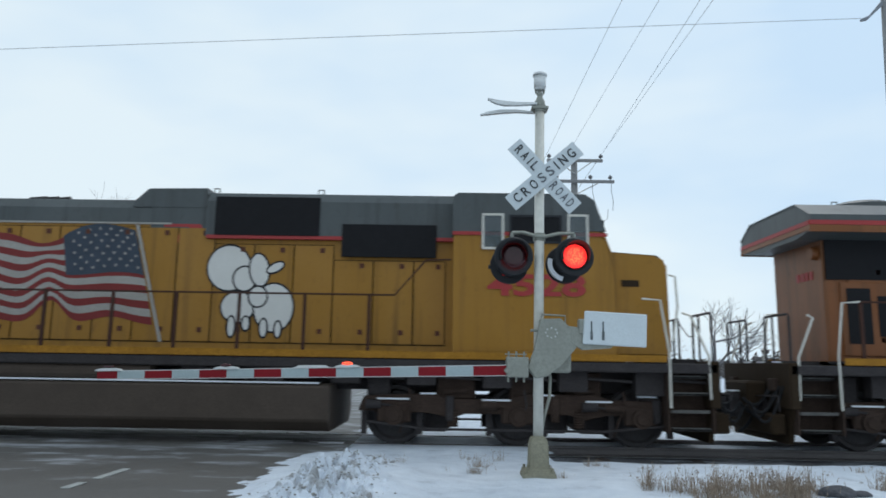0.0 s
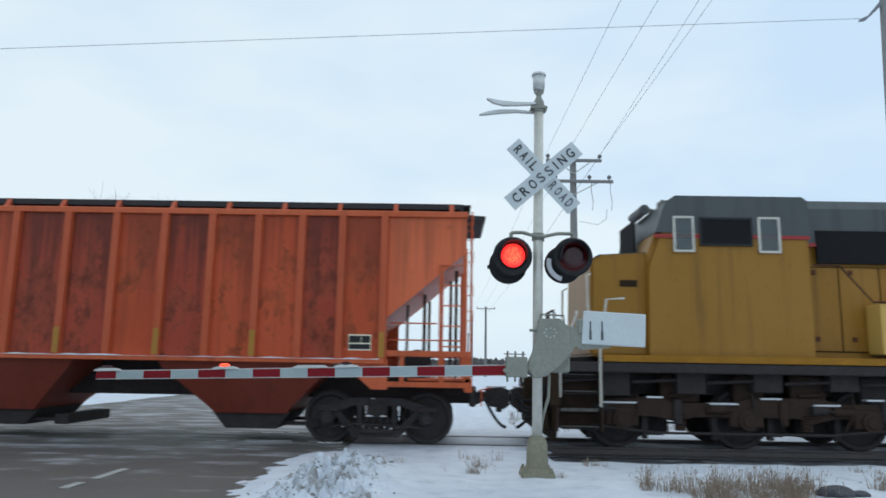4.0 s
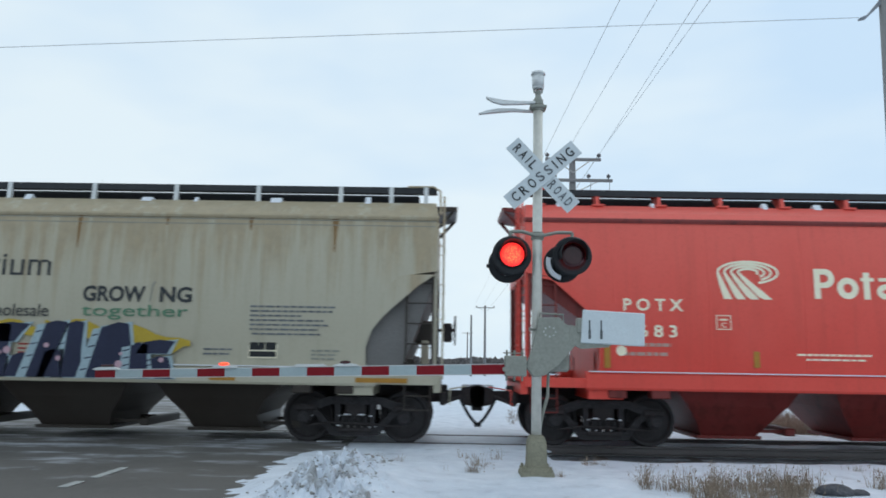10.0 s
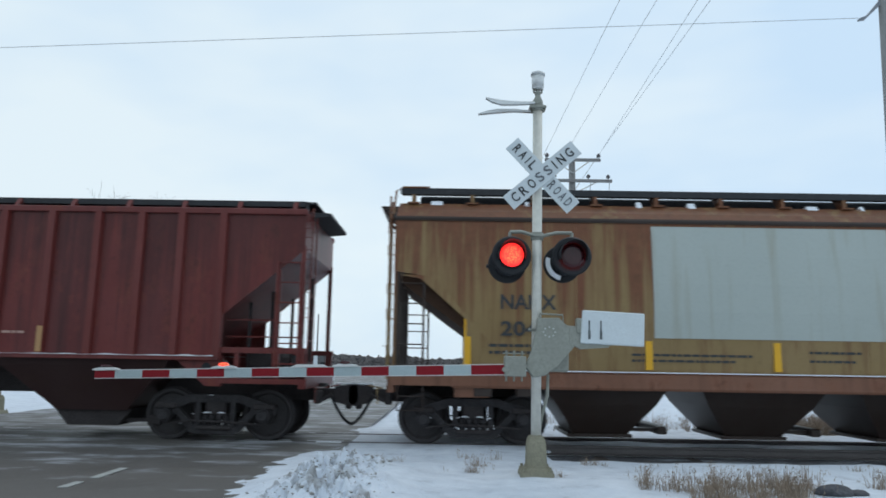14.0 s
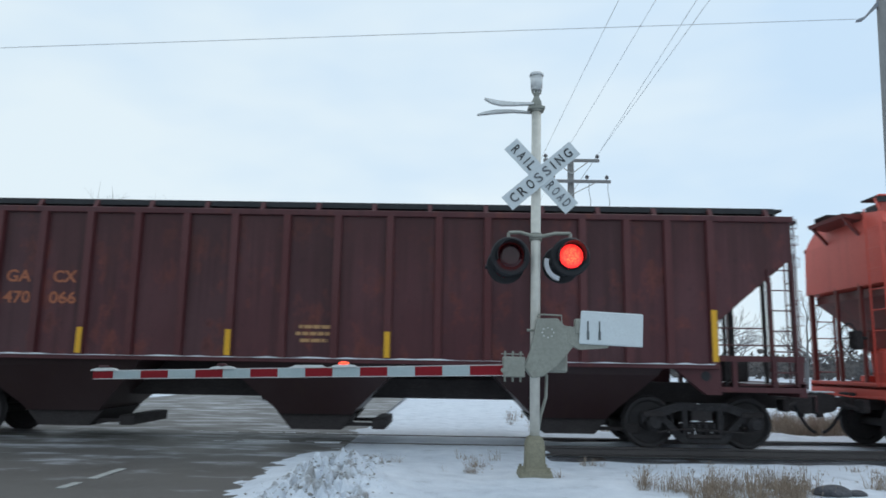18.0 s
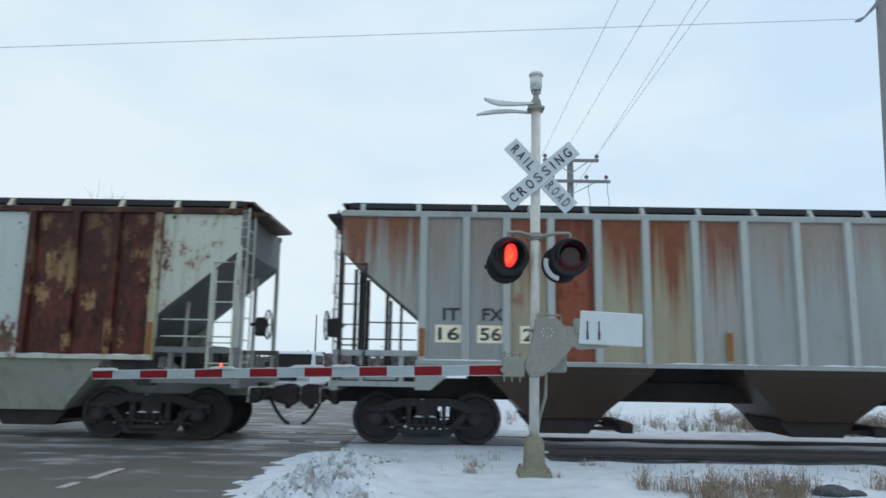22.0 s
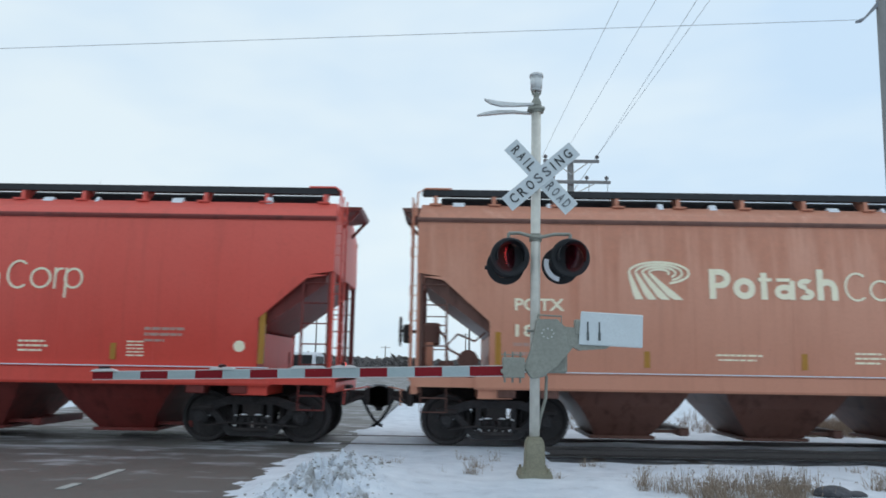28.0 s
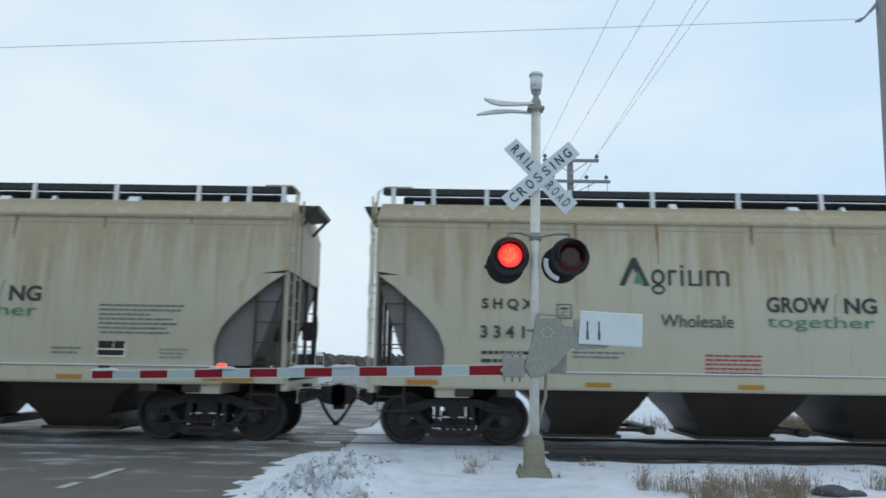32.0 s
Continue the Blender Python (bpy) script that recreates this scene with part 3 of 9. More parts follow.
def lamp_head(parent, x, y, z, face, which, back=False):
    """A round black background plate with a deep hood and the lens in a drum behind it. face: -1 looks towards the camera's side."""
    bm = bmesh.new()
    n, r = 32, 0.262
    rows = []
    for rad, d in ((0.165, 0.0), (0.20, -0.012), (0.245, -0.012), (r, 0.012), (r - 0.01, 0.03), (0.17, 0.03)):
        rows.append([bm.verts.new((x + rad * math.cos(6.28318 * i / n), y - face * d, z + rad * math.sin(6.28318 * i / n))) for i in range(n)])
    for k in range(5):
        for i in range(n):
            bm.faces.new((rows[k][i], rows[k][(i + 1) % n], rows[k + 1][(i + 1) % n], rows[k + 1][i]))
    head = part("lamp_head", bm, M_BLACK, parent, "round black signal head")
    bm = bmesh.new()
    prev = None
    for i in range(19):      # the hood, open below
        a = radians(-20 + 220 * i / 18)
        c, s = math.cos(a), math.sin(a)
        cut = 0.20 + 0.10 * max(s, 0)
        cur = [bm.verts.new((x + q * c, y + face * d, z + q * s)) for q, d in ((0.175, 0.0), (0.175, cut), (0.182, cut), (0.182, 0.0))]
        if prev:
            for p in range(4):
                bm.faces.new((prev[p], prev[(p + 1) % 4], cur[(p + 1) % 4], cur[p]))
        prev = cur
    part("hood", bm, M_BLACK, head)
    bm = bmesh.new()
    tube(bm, (x, y - face * 0.03, z), (x, y - face * 0.20, z), 0.17, 0.15, n=20)
    drum = part("drum", bm, M_BLACK, head)
    lens_disc("lens", 0.160, head, (x, y + face * 0.045, z), 0 if face < 0 else 180, which)
    return head


def crossing_signal(m, arm_to, arm_drop, order, near=True):
    sig = empty("crossing_signal", m)
    tagged(sig, "silver crossing signal mast with crossbuck, red flashers and lowered gate", "crossing signal")
    bm = bmesh.new()      # flared base casting and foot plate
    n = 4
    rows = []
    for hw, z in ((0.215, -0.06), (0.205, 0.02), (0.145, 0.05), (0.128, 0.075), (0.120, 0.36), (0.105, 0.42), (0.080, 0.46)):
        rows.append([bm.verts.new((sx * hw, sy * hw, z)) for sx, sy in ((-1, -1), (1, -1), (1, 1), (-1, 1))])
    for k in range(6):
        for i in range(4):
            bm.faces.new((rows[k][i], rows[k][(i + 1) % 4], rows[k + 1][(i + 1) % 4], rows[k + 1][i]))
    bm.faces.new(rows[-1])
    bmesh.ops.bevel(bm, geom=list(bm.edges), offset=0.015, segments=2, affect="EDGES")
    base = part("base", bm, M_CONC, sig, "weathered grey-green cast base")
    for sx in (-1, 1):
        for sy in (-1, 1):
            bm = bmesh.new()
            tube(bm, (sx * 0.165, sy * 0.165, 0.0), (sx * 0.165, sy * 0.165, 0.08), 0.018, n=6)
            tube(bm, (sx * 0.165, sy * 0.165, 0.015), (sx * 0.165, sy * 0.165, 0.045), 0.034, n=6)
            part("bolt", bm, M_CONC, base)
    bm = bmesh.new()
    tube(bm, (0, 0, 0.42), (0, 0, 4.98), 0.066, n=20)
    tube(bm, (0, 0, 4.98), (0, 0, 5.02), 0.05, n=16)
    part("mast", bm, M_MAST, sig, "silver steel mast", True)
    bm = bmesh.new()      # bell on a necked stand
    for z0, z1, a, b in ((4.94, 5.0, 0.075, 0.070), (5.0, 5.07, 0.064, 0.036), (5.07, 5.12, 0.036, 0.052)):
        tube(bm, (0, 0, z0), (0, 0, z1), a, b, n=18)
    for sx in (-1, 1):
        tube(bm, (sx * 0.050, 0, 5.11), (sx * 0.066, 0, 5.19), 0.014, n=6)
    tube(bm, (0, 0, 5.11), (0, 0, 5.20), 0.020, n=8)
    bell = part("bell", bm, M_MECH, sig, "grey crossing bell on the mast top")
    bm = bmesh.new()
    for z0, z1, a, b in ((5.165, 5.185, 0.070, 0.080), (5.185, 5.37, 0.082, 0.088), (5.37, 5.405, 0.100, 0.096), (5.405, 5.42, 0.090, 0.03)):
        tube(bm, (0, 0, z0), (0, 0, z1), a, b, n=20)
    part("gong_cover", bm, M_ALU, bell, "pale round cover of the bell", True)
    for spine, y0 in ((((-0.05, 4.935, 0.018), (-0.33, 4.925, 0.026), (-0.50, 4.928, 0.036), (-0.64, 4.955, 0.030), (-0.73, 4.992, 0.012)), -0.11),
                      (((-0.05, 4.852, 0.014), (-0.33, 4.868, 0.020), (-0.55, 4.856, 0.028), (-0.72, 4.828, 0.022), (-0.825, 4.800, 0.008)), 0.02)):
        bm = bmesh.new()      # two bowed, leaf-shaped brackets
        prism(bm, [(x, z - w) for x, z, w in spine] + [(x, z + w * 0.8) for x, z, w in spine[::-1]], y0, y0 + 0.06)
        bmesh.ops.bevel(bm, geom=list(bm.edges), offset=0.005, segments=1, affect="EDGES")
        part("bracket", bm, M_ALU, sig)
    bm = bmesh.new()
    tube(bm, (0, 0, 4.84), (0, 0, 4.93), 0.088, n=18)
    box(bm, -0.12, 0.11, -0.10, 0.10, 4.865, 4.905, bevel=0.008)
    part("clamp", bm, M_MECH, sig)

    cb = part("crossbuck", mesh_clamp(0.05), M_MECH, sig)      # crossbuck boards
    cb.location = (0.055, 0, 3.90)
    for name, ang, y, words in (("railroad_board", 46.6, -0.100, ("RAIL", "ROAD")), ("crossing_board", -41.4, -0.114, ("CROSSING",))):
        bm = bmesh.new()
        box(bm, -0.61, 0.61, y - 0.004, y + 0.004, -0.117, 0.117, bevel=0.002)
        board = part(name, bm, M_WHITE, cb, "white reflective crossbuck board with black letters")
        board.rotation_euler = (0, radians(ang), 0)
        spans = ((-0.53, 0.53),) if len(words) == 1 else ((-0.54, -0.15), (0.15, 0.54))
        for wd, (a, b) in zip(words, spans):
            wide = [0.42 if ch == "I" else 1.0 for ch in wd]
            step = (b - a) / (sum(wide) + 0.55 * (len(wd) - 1))
            x = a
            for k, (ch, w) in enumerate(zip(wd, wide)):
                worn = M_FAINT if wd == "ROAD" or (wd == "CROSSING" and k in (3, 4)) else M_WORN
                ww = w if ch != "I" else 0.20
                lettering("letter", ch, x + step * (w - ww) / 2, x + step * (w + ww) / 2, -0.064, 0.070, y - 0.008, worn, None, 0.012).parent = board
                x += step * (w + 0.55)
    bm = bmesh.new()      # lamp cross-arm
    chain(bm, [(-0.37, -0.05, 3.115), (-0.22, -0.06, 3.12), (-0.05, -0.085, 3.07), (0.08, -0.085, 3.07), (0.25, -0.06, 3.115), (0.46, -0.05, 3.12)], 0.024, 8)
    chain(bm, [(-0.37, -0.05, 3.115), (-0.37, -0.05, 2.9)], 0.024, 8)
    chain(bm, [(0.46, -0.05, 3.12), (0.46, -0.05, 2.9)], 0.024, 8)
    tube(bm, (0, 0, 3.02), (0, 0, 3.12), 0.085, n=16)
    part("cross_arm", bm, M_MECH, sig)
    lamp_head(sig, -0.355, -0.16, 2.78, -1, 0 + order)
    lamp_head(sig, 0.445, -0.16, 2.79, -1, 1 - order)
    lamp_head(sig, -0.385, 0.24, 2.71, 1, 0 + order)
    lamp_head(sig, 0.375, 0.24, 2.735, 1, 1 - order)
    bm = bmesh.new()
    tube(bm, (-0.63, 0.23, 2.68), (-0.67, 0.23, 2.68), 0.028, n=8)
    part("latch", bm, M_BLACK, sig)

    bm = bmesh.new()
    ring(bm, 0.375, 2.735, 0.245, 0.245, 0.055, 0.05, 0.12, 165, 258, 14)
    part("snow_crust", bm, M_SNOWCAP, sig, "thin crescent of snow on a lamp hood")
    bm = bmesh.new()      # gate mechanism and its counterweight arm
    prism(bm, [(0.0, 2.05), (0.27, 2.06), (0.36, 1.95), (0.57, 1.95), (0.57, 1.82), (0.44, 1.66), (0.27, 1.46), (0.09, 1.31), (-0.06, 1.28), (-0.17, 1.42), (-0.07, 1.62), (-0.04, 1.82)], -0.20, -0.075)
    bmesh.ops.bevel(bm, geom=list(bm.edges), offset=0.012, segments=1, affect="EDGES")
    mech = part("gate_mechanism", bm, M_MECH, sig, "grey cast gate mechanism")
    mech.location.z = -0.09
    bm = bmesh.new()
    box(bm, 0.02, 0.42, -0.07, 0.34, 1.36, 1.98, bevel=0.03)
    part("housing", bm, M_MECH, mech)
    for i in range(8):
        a = 6.28318 * i / 8
        bm = bmesh.new()
        tube(bm, (0.14 + 0.075 * math.cos(a), -0.211, 1.87 + 0.062 * math.sin(a)), (0.14 + 0.075 * math.cos(a), -0.19, 1.87 + 0.062 * math.sin(a)), 0.009, n=6)
        part("bolt", bm, M_ALU, mech)
    bm = bmesh.new()
    tube(bm, (0.13, -0.207, 1.87), (0.13, -0.19, 1.87), 0.030, n=12)
    part("hub", bm, M_MECH, mech)
    bm = bmesh.new()
    chain(bm, [(0.02, -0.12, 2.07), (0.02, -0.12, 2.11), (0.33, -0.12, 2.10), (0.33, -0.12, 2.0)], 0.012)
    tube(bm, (-0.12, -0.10, 1.90), (-0.03, -0.10, 1.90), 0.018, n=8)
    part("rod", bm, M_MECH, mech)
    bm = bmesh.new()
    prism(bm, [(0.535, 1.735), (0.565, 2.165), (1.37, 2.135), (1.355, 1.71)], -0.245, -0.215)
    bmesh.ops.bevel(bm, geom=list(bm.edges), offset=0.012, segments=1, affect="EDGES")
    wgt = part("counterweight", bm, M_WHITE, sig, "white counterweight board with two black marks")
    wgt.location.z = -0.09
    bm = bmesh.new()
    prism(bm, [(0.40, 1.93), (0.62, 1.93), (0.95, 1.735), (0.90, 1.69), (0.55, 1.66), (0.40, 1.74)], -0.208, -0.10)
    box(bm, 0.49, 0.585, -0.225, -0.10, 1.86, 2.06, bevel=0.015)
    part("weight_arm", bm, M_MECH, wgt, "grey steel arm behind the board")
    for x in (0.65, 0.80):
        bm = bmesh.new()
        box(bm, x - 0.010, x + 0.010, -0.249, -0.243, 1.90, 2.03)
        box(bm, x - 0.016, x + 0.016, -0.251, -0.243, 1.79, 1.90)
        part("mark", bm, M_MARK, wgt)
    bm = bmesh.new()
    box(bm, -0.44, -0.16, -0.28, -0.10, 1.29, 1.55, bevel=0.012)
    for x in (-0.41, -0.31, -0.21):
        tube(bm, (x, -0.19, 1.23), (x, -0.19, 1.62), 0.014, n=6)
    box(bm, -0.46, -0.18, -0.24, -0.20, 1.575, 1.59)
    part("arm_adapter", bm, M_MECH, sig, "grey bolted gate-arm adapter").location.z = -0.09
    bm = bmesh.new()
    chain(bm, [(0.10, 0.06, 1.35), (0.16, 0.05, 1.22), (0.15, 0.04, 0.95), (0.08, 0.05, 0.70), (0.05, 0.07, 0.5)], 0.022, 8)
    part("conduit", bm, M_MECH, sig, "grey bent cable conduit")

    arm = part("gate_arm", mesh_clamp(0.03), M_MECH, sig)      # the lowered striped arm
    arm.location = (-0.44, -0.22, 1.285)
    length = abs(arm_to + 0.44)
    sgn = -1 if arm_to < 0 else 1
    arm.rotation_euler = (0, sgn * math.atan2(arm_drop, length), 0)
    half = lambda d: 0.046 + 0.016 * (1 - d / length)      # the arm tapers towards its tip
    edges = [length, length - 0.26]
    while edges[-1] > 0.36:
        edges.append(edges[-1] - 0.352)
    edges[-1] = 0.0
    for i, (a, b) in enumerate(zip(edges, edges[1:])):
        bm = bmesh.new()
        ha, hb = half(a), half(b)
        prism(bm, [(sgn * a, -ha), (sgn * b, -hb), (sgn * b, hb), (sgn * a, ha)], -0.018, 0.018)
        part("stripe", bm, M_RED if i % 2 == 0 else M_ARMWHITE, arm, "red reflective stripe" if i % 2 == 0 else "white reflective stripe")
    bm = bmesh.new()
    for s in (-1, 1):
        h0, h1 = s * half(0), s * half(length)
        prism(bm, [(0.0, h0), (sgn * length, h1), (sgn * length, h1 + s * 0.009), (0.0, h0 + s * 0.009)], -0.014, 0.014)
    part("edge_strip", bm, M_ALU, arm)
    for dist, which in ((length - 0.14, None), (length - 1.66, order), (length - 3.22, 1 - order)):
        bm = bmesh.new()
        x = sgn * dist
        prism(bm, [(x - 0.17, 0.085), (x + 0.17, 0.085), (x + 0.14, 0.105), (x + 0.08, 0.118), (x - 0.08, 0.118), (x - 0.14, 0.105)], -0.045, 0.045)
        lamp = part("arm_lamp", bm, M_ALU, arm, "small red gate-arm lamp")
        lamp.location.z = half(dist) - 0.078
        if which is None:
            bm = bmesh.new()
            box(bm, x - 0.07, x + 0.07, -0.04, 0.04, 0.118, 0.15, bevel=0.012)
            part("cap", bm, M_LENS_OFF, lamp)
        else:
            lens_disc("lens", 0.034, lamp, (x, -0.03, 0.132), 0, which, 2.1, 0.75)
    bm = bmesh.new()
    x = sgn * (length - 2.75)
    prism(bm, [(x - 0.24, 0.084), (x + 0.24, 0.084), (x + 0.18, 0.115), (x - 0.15, 0.118)], -0.03, 0.03)
    part("arm_clamp", bm, M_ALU, arm).location.z = half(length - 2.75) - 0.077
    return sig


def mesh_clamp(r):
    bm = bmesh.new()
    tube(bm, (0, -0.10, 0), (0, 0.02, 0), r, n=10)
    return bm


crossing_signal(pose(1.155, 9.42, 0.10, 0, 0.6, 0), -5.70, 0.20, 0)
crossing_signal(pose(-12.0, 19.2, -0.02, 0, 0, 180), -5.7, 0.1, 1, False)


# ---- poles and wires ----
def pole(name, x, y, top, r, arms, lean=0.0, big=1.0, label="weathered grey utility pole with crossarms and wires"):
    p = tagged(empty(name, pose(x, y, -0.3, 0, lean, 0)), label, "utility pole")
    bm = bmesh.new()
    tube(bm, (0, 0, 0), (0, 0, top + 0.3), r * 1.25, r * 0.85, n=14)
    part("pole_shaft", bm, M_WOODPOLE, p, "", True)
    for z, half, pins in arms:
        bm = bmesh.new()
        box(bm, -half, half, -0.10 - r, -r, z + 0.3 - 0.06, z + 0.3 + 0.06, bevel=0.01)
        a = part("crossarm", bm, M_WOODPOLE, p)
        bm = bmesh.new()
        for s in (-1, 1):
            tube(bm, (s * half * 0.62, -0.05 - r, z + 0.26), (0, -0.03 - r, z - 0.25), 0.022, n=6)
        part("brace", bm, M_GALV, p)
        for u in pins:
            bm = bmesh.new()
            big = big if half > 1.2 else 1.0
            for z0, z1, r0, r1 in ((0.06, 0.13, 0.02, 0.02), (0.13, 0.17, 0.075, 0.085), (0.17, 0.21, 0.06, 0.09), (0.21, 0.27, 0.05, 0.03)):
                tube(bm, (u, -0.05 - r, z + 0.3 + z0 * big), (u, -0.05 - r, z + 0.3 + z1 * big), r0 * big, r1 * big, n=10)
            if big > 1 and half > 1.2:      # dead-end strings reach out beside each pin
                tube(bm, (u - 0.05, -0.05 - r, z + 0.55), (u + 0.36, -0.05 - r, z + 0.59), 0.05, 0.02, n=8)
                tube(bm, (u, -0.05 - r, z + 0.50), (u - 0.06, -0.05 - r, z + 0.85), 0.018, n=6)
            part("insulator", bm, M_BARK, a)
    return p


pole("utility_pole", 4.97, 28.0, 10.0, 0.15, ((9.72, 1.13, (-1.05, 1.05)), (8.85, 1.58, (-1.5, -0.75, 0.62, 1.42))), big=1.35)
hang = tagged(empty("hanging_jumper_wires"), "thin looped jumper wires hanging below a crossarm", "wire")
for u in (0.72, 1.48):
    bm = bmesh.new()
    chain(bm, [(4.97 + u, 27.8, 8.9), (4.97 + u - 0.05, 27.7, 8.45), (4.97 + u + 0.02, 27.7, 8.0), (4.97 + u, 27.75, 7.65)], 0.012, 4)
    part("loop", bm, M_WIRE, hang)
bm = bmesh.new()
chain(bm, [(4.97 + 1.3, 27.75, 7.7), (4.97 + 1.25, 27.7, 7.3), (4.97 + 0.9, 27.7, 7.05), (4.97 + 0.2, 27.8, 7.2)], 0.012, 4)
part("loop", bm, M_WIRE, hang)
pole("utility_pole", 4.95, 96.0, 9.3, 0.15, ((9.0, 1.25, (-1.2, 0, 1.2)),), label="distant utility pole with a crossarm")
pole("utility_pole", 2.9, 90.0, 7.6, 0.13, (), label="distant bare utility pole")
pole("utility_pole", -17.5, 205.0, 6.6, 0.16, ((6.2, 1.3, (-1.2, 1.2)),), label="far small utility pole on the horizon")
pole("utility_pole", -16.5, 90.0, 7.4, 0.10, (), label="distant thin bare pole beside the road")
pole("utility_pole", 4.6, 170.0, 9.0, 0.15, ((8.7, 1.25, ()),), label="far utility pole with a crossarm")
rp = pole("utility_pole", 12.72, 20.0, 13.4, 0.17, (), 1.5, label="tall grey pole carrying a wire bracket")
bm = bmesh.new()
prism(bm, [(-0.05, 12.75), (-0.62, 12.18), (-0.80, 12.14), (-0.80, 12.20), (-0.55, 12.32), (-0.05, 12.95)], -0.05, 0.05)
part("wire_bracket", bm, M_WIRE, rp, "dark steel wire bracket")


def wire(name, a, b, sag, r, label):
    bm = bmesh.new()
    a, b = Vector(a), Vector(b)
    pts = []
    for i in range(25):
        u = i / 24
        p = a.lerp(b, u)
        p.z -= sag * 4 * u * (1 - u)
        pts.append(p)
    chain(bm, pts, r, 5)
    return tagged(part(name, bm, M_WIRE), label, "wire", "overhead wires")


wire("overhead_wire", (-38, 20, 9.45), (12.25, 20, 11.95), 0.0, 0.008, "dark cable strung across the road")
for x0, z0, x1, z1 in ((3.79, 9.90, 4.57, 10.50), (4.95, 10.45, 5.95, 11.18), (6.08, 10.02, 5.00, 10.67), (6.02, 9.95, 6.51, 10.59)):
    wire("overhead_wire", (x0, 27.8, z0), (x1, -32, z1), 0.0, 0.006, "thin overhead wire running along the road")
    wire("overhead_wire", (x0, 27.9, z0), (x0 - 0.3, 96, 9.3), 0.3, 0.0055, "thin overhead wire running along the road")


# ---- trees and far scrub ----
def bare_tree(name, x, y, height, seed, spread=0.55, depth=6, label="bare winter tree with frosted twigs"):
    r = random.Random(seed)
    t = tagged(empty(name, pose(x, y, -0.15)), label, "tree", "bare trees")
    trunk, twigs = bmesh.new(), bmesh.new()

    def grow(p, d, length, rad, level):
        q = p + d * length
        tube(trunk if level < 3 else twigs, p, q, rad, rad * 0.72, n=7 if level < 2 else 4 if level < 4 else 3, caps=False)
        if level == depth:
            return
        for _ in range(2 if level < 1 else r.choice((2, 3, 3))):
            nd = (d + Vector((r.gauss(0, spread), r.gauss(0, spread), r.gauss(0.12, spread * 0.6)))).normalized()
            grow(q if r.random() < 0.7 else p.lerp(q, 0.7), nd, length * r.uniform(0.62, 0.88), rad * r.uniform(0.5, 0.68), level + 1)

    grow(Vector((0, 0, 0)), Vector((r.uniform(-0.1, 0.1), 0, 1)).normalized(), height * 0.24, height * 0.018 + 0.03, 0)
    tall = sorted(v.co.z for v in twigs.verts)[int(0.97 * len(twigs.verts))]
    for b in (trunk, twigs):
        for v in b.verts:
            v.co *= height / tall
    part("trunk", trunk, M_BARK, t)
    part("crown", twigs, M_FROST, t)
    return t


bare_tree("bare_tree", -26.3, 45, 11.9, 5, 0.6, 8)
bare_tree("bare_tree", -24.0, 48, 10.5, 8, 0.5, 8)
bare_tree("bare_tree", -20.0, 47, 8.0, 12, 0.6, 7)
for i, (x, y, h) in enumerate(((22, 60, 7.0), (25.5, 62, 6.2), (29, 58, 7.6), (33, 64, 6.0), (36.5, 60, 6.6), (19, 66, 4.6), (41, 63, 6.5), (15, 70, 3.6))):
    bare_tree("bare_tree", x, y, h, 20 + i, 0.6, 6)

bm = bmesh.new()
r2 = random.Random(11)
vs, fs = [], []
for i in range(15000):
    a = r2.uniform(-1.15, 1.15)
    d = r2.uniform(120, 190)
    x, y = d * math.sin(a), d * math.cos(a)
    tall = 1.9 + 2.0 * abs(noise.noise((a * 14, 0.5, 1))) + (1.0 if a > 0.12 else 0.0) + 1.2 * (abs(a) > 0.4)
    z = r2.uniform(-0.2, tall)
    w = r2.uniform(0.35, 1.2) * (1 - 0.4 * z / tall)
    k = len(vs)
    for _ in range(6):
        vs.append((x + r2.uniform(-w, w), y + r2.uniform(-w, w), z + r2.uniform(-w, w) * 0.7))
    fs += [(k, k + 1, k + 2), (k + 3, k + 4, k + 5), (k, k + 3, k + 4), (k + 1, k + 2, k + 5)]
step = 0.006
prev = None
for i in range(int(2.4 / step)):        # the dense foot of the woods, with a twiggy crest
    a = -1.2 + i * step
    d = 196 + 6 * noise.noise((a * 9, 2, 3))
    for half in (0, 1):
        aa = a + half * step * 0.5
        tall = 2.6 + 1.5 * abs(noise.noise((aa * 16, 0.5, 1))) + 0.7 * noise.noise((aa * 160, 3, 1)) + r2.uniform(-0.25, 0.35) + (0.6 if aa > 0.12 else 0.0)
        k = len(vs)
        vs += [(d * math.sin(aa), d * math.cos(aa), -0.4), (d * math.sin(aa), d * math.cos(aa), tall), (d * 1.02 * math.sin(aa), d * 1.02 * math.cos(aa), -0.4)]
        if prev is not None:
            fs += [(prev, k, k + 1, prev + 1), (prev + 1, k + 1, k + 2, prev + 2)]
        prev = k
me = bpy.data.meshes.new("far_scrub")
me.from_pydata(vs, [], fs)
tagged(part("far_scrub", me, M_SHRUB), "dark leafless scrub along the horizon", "scrub", kind="stuff")

shed = tagged(empty("farm_shed", pose(-34, 62, -0.2)), "low dark metal-sided shed across the field", "building")
bm = bmesh.new()
box(bm, -6.5, 6.5, -4, 4, 0, 2.7)
part("wall", bm, M_SHED, shed)
bm = bmesh.new()
prism(bm, [(-4.3, 2.7), (0, 3.9), (4.3, 2.7), (4.3, 2.6), (0, 3.75), (-4.3, 2.6)], -6.8, 6.8, "x")
part("roof", bm, M_SNOWCAP, shed)
for x in (-4, 0.5, 4):
    boxpart("door", shed, M_WOODPOLE, x - 1.1, x + 1.1, -4.04, -3.98, 0, 2.3)


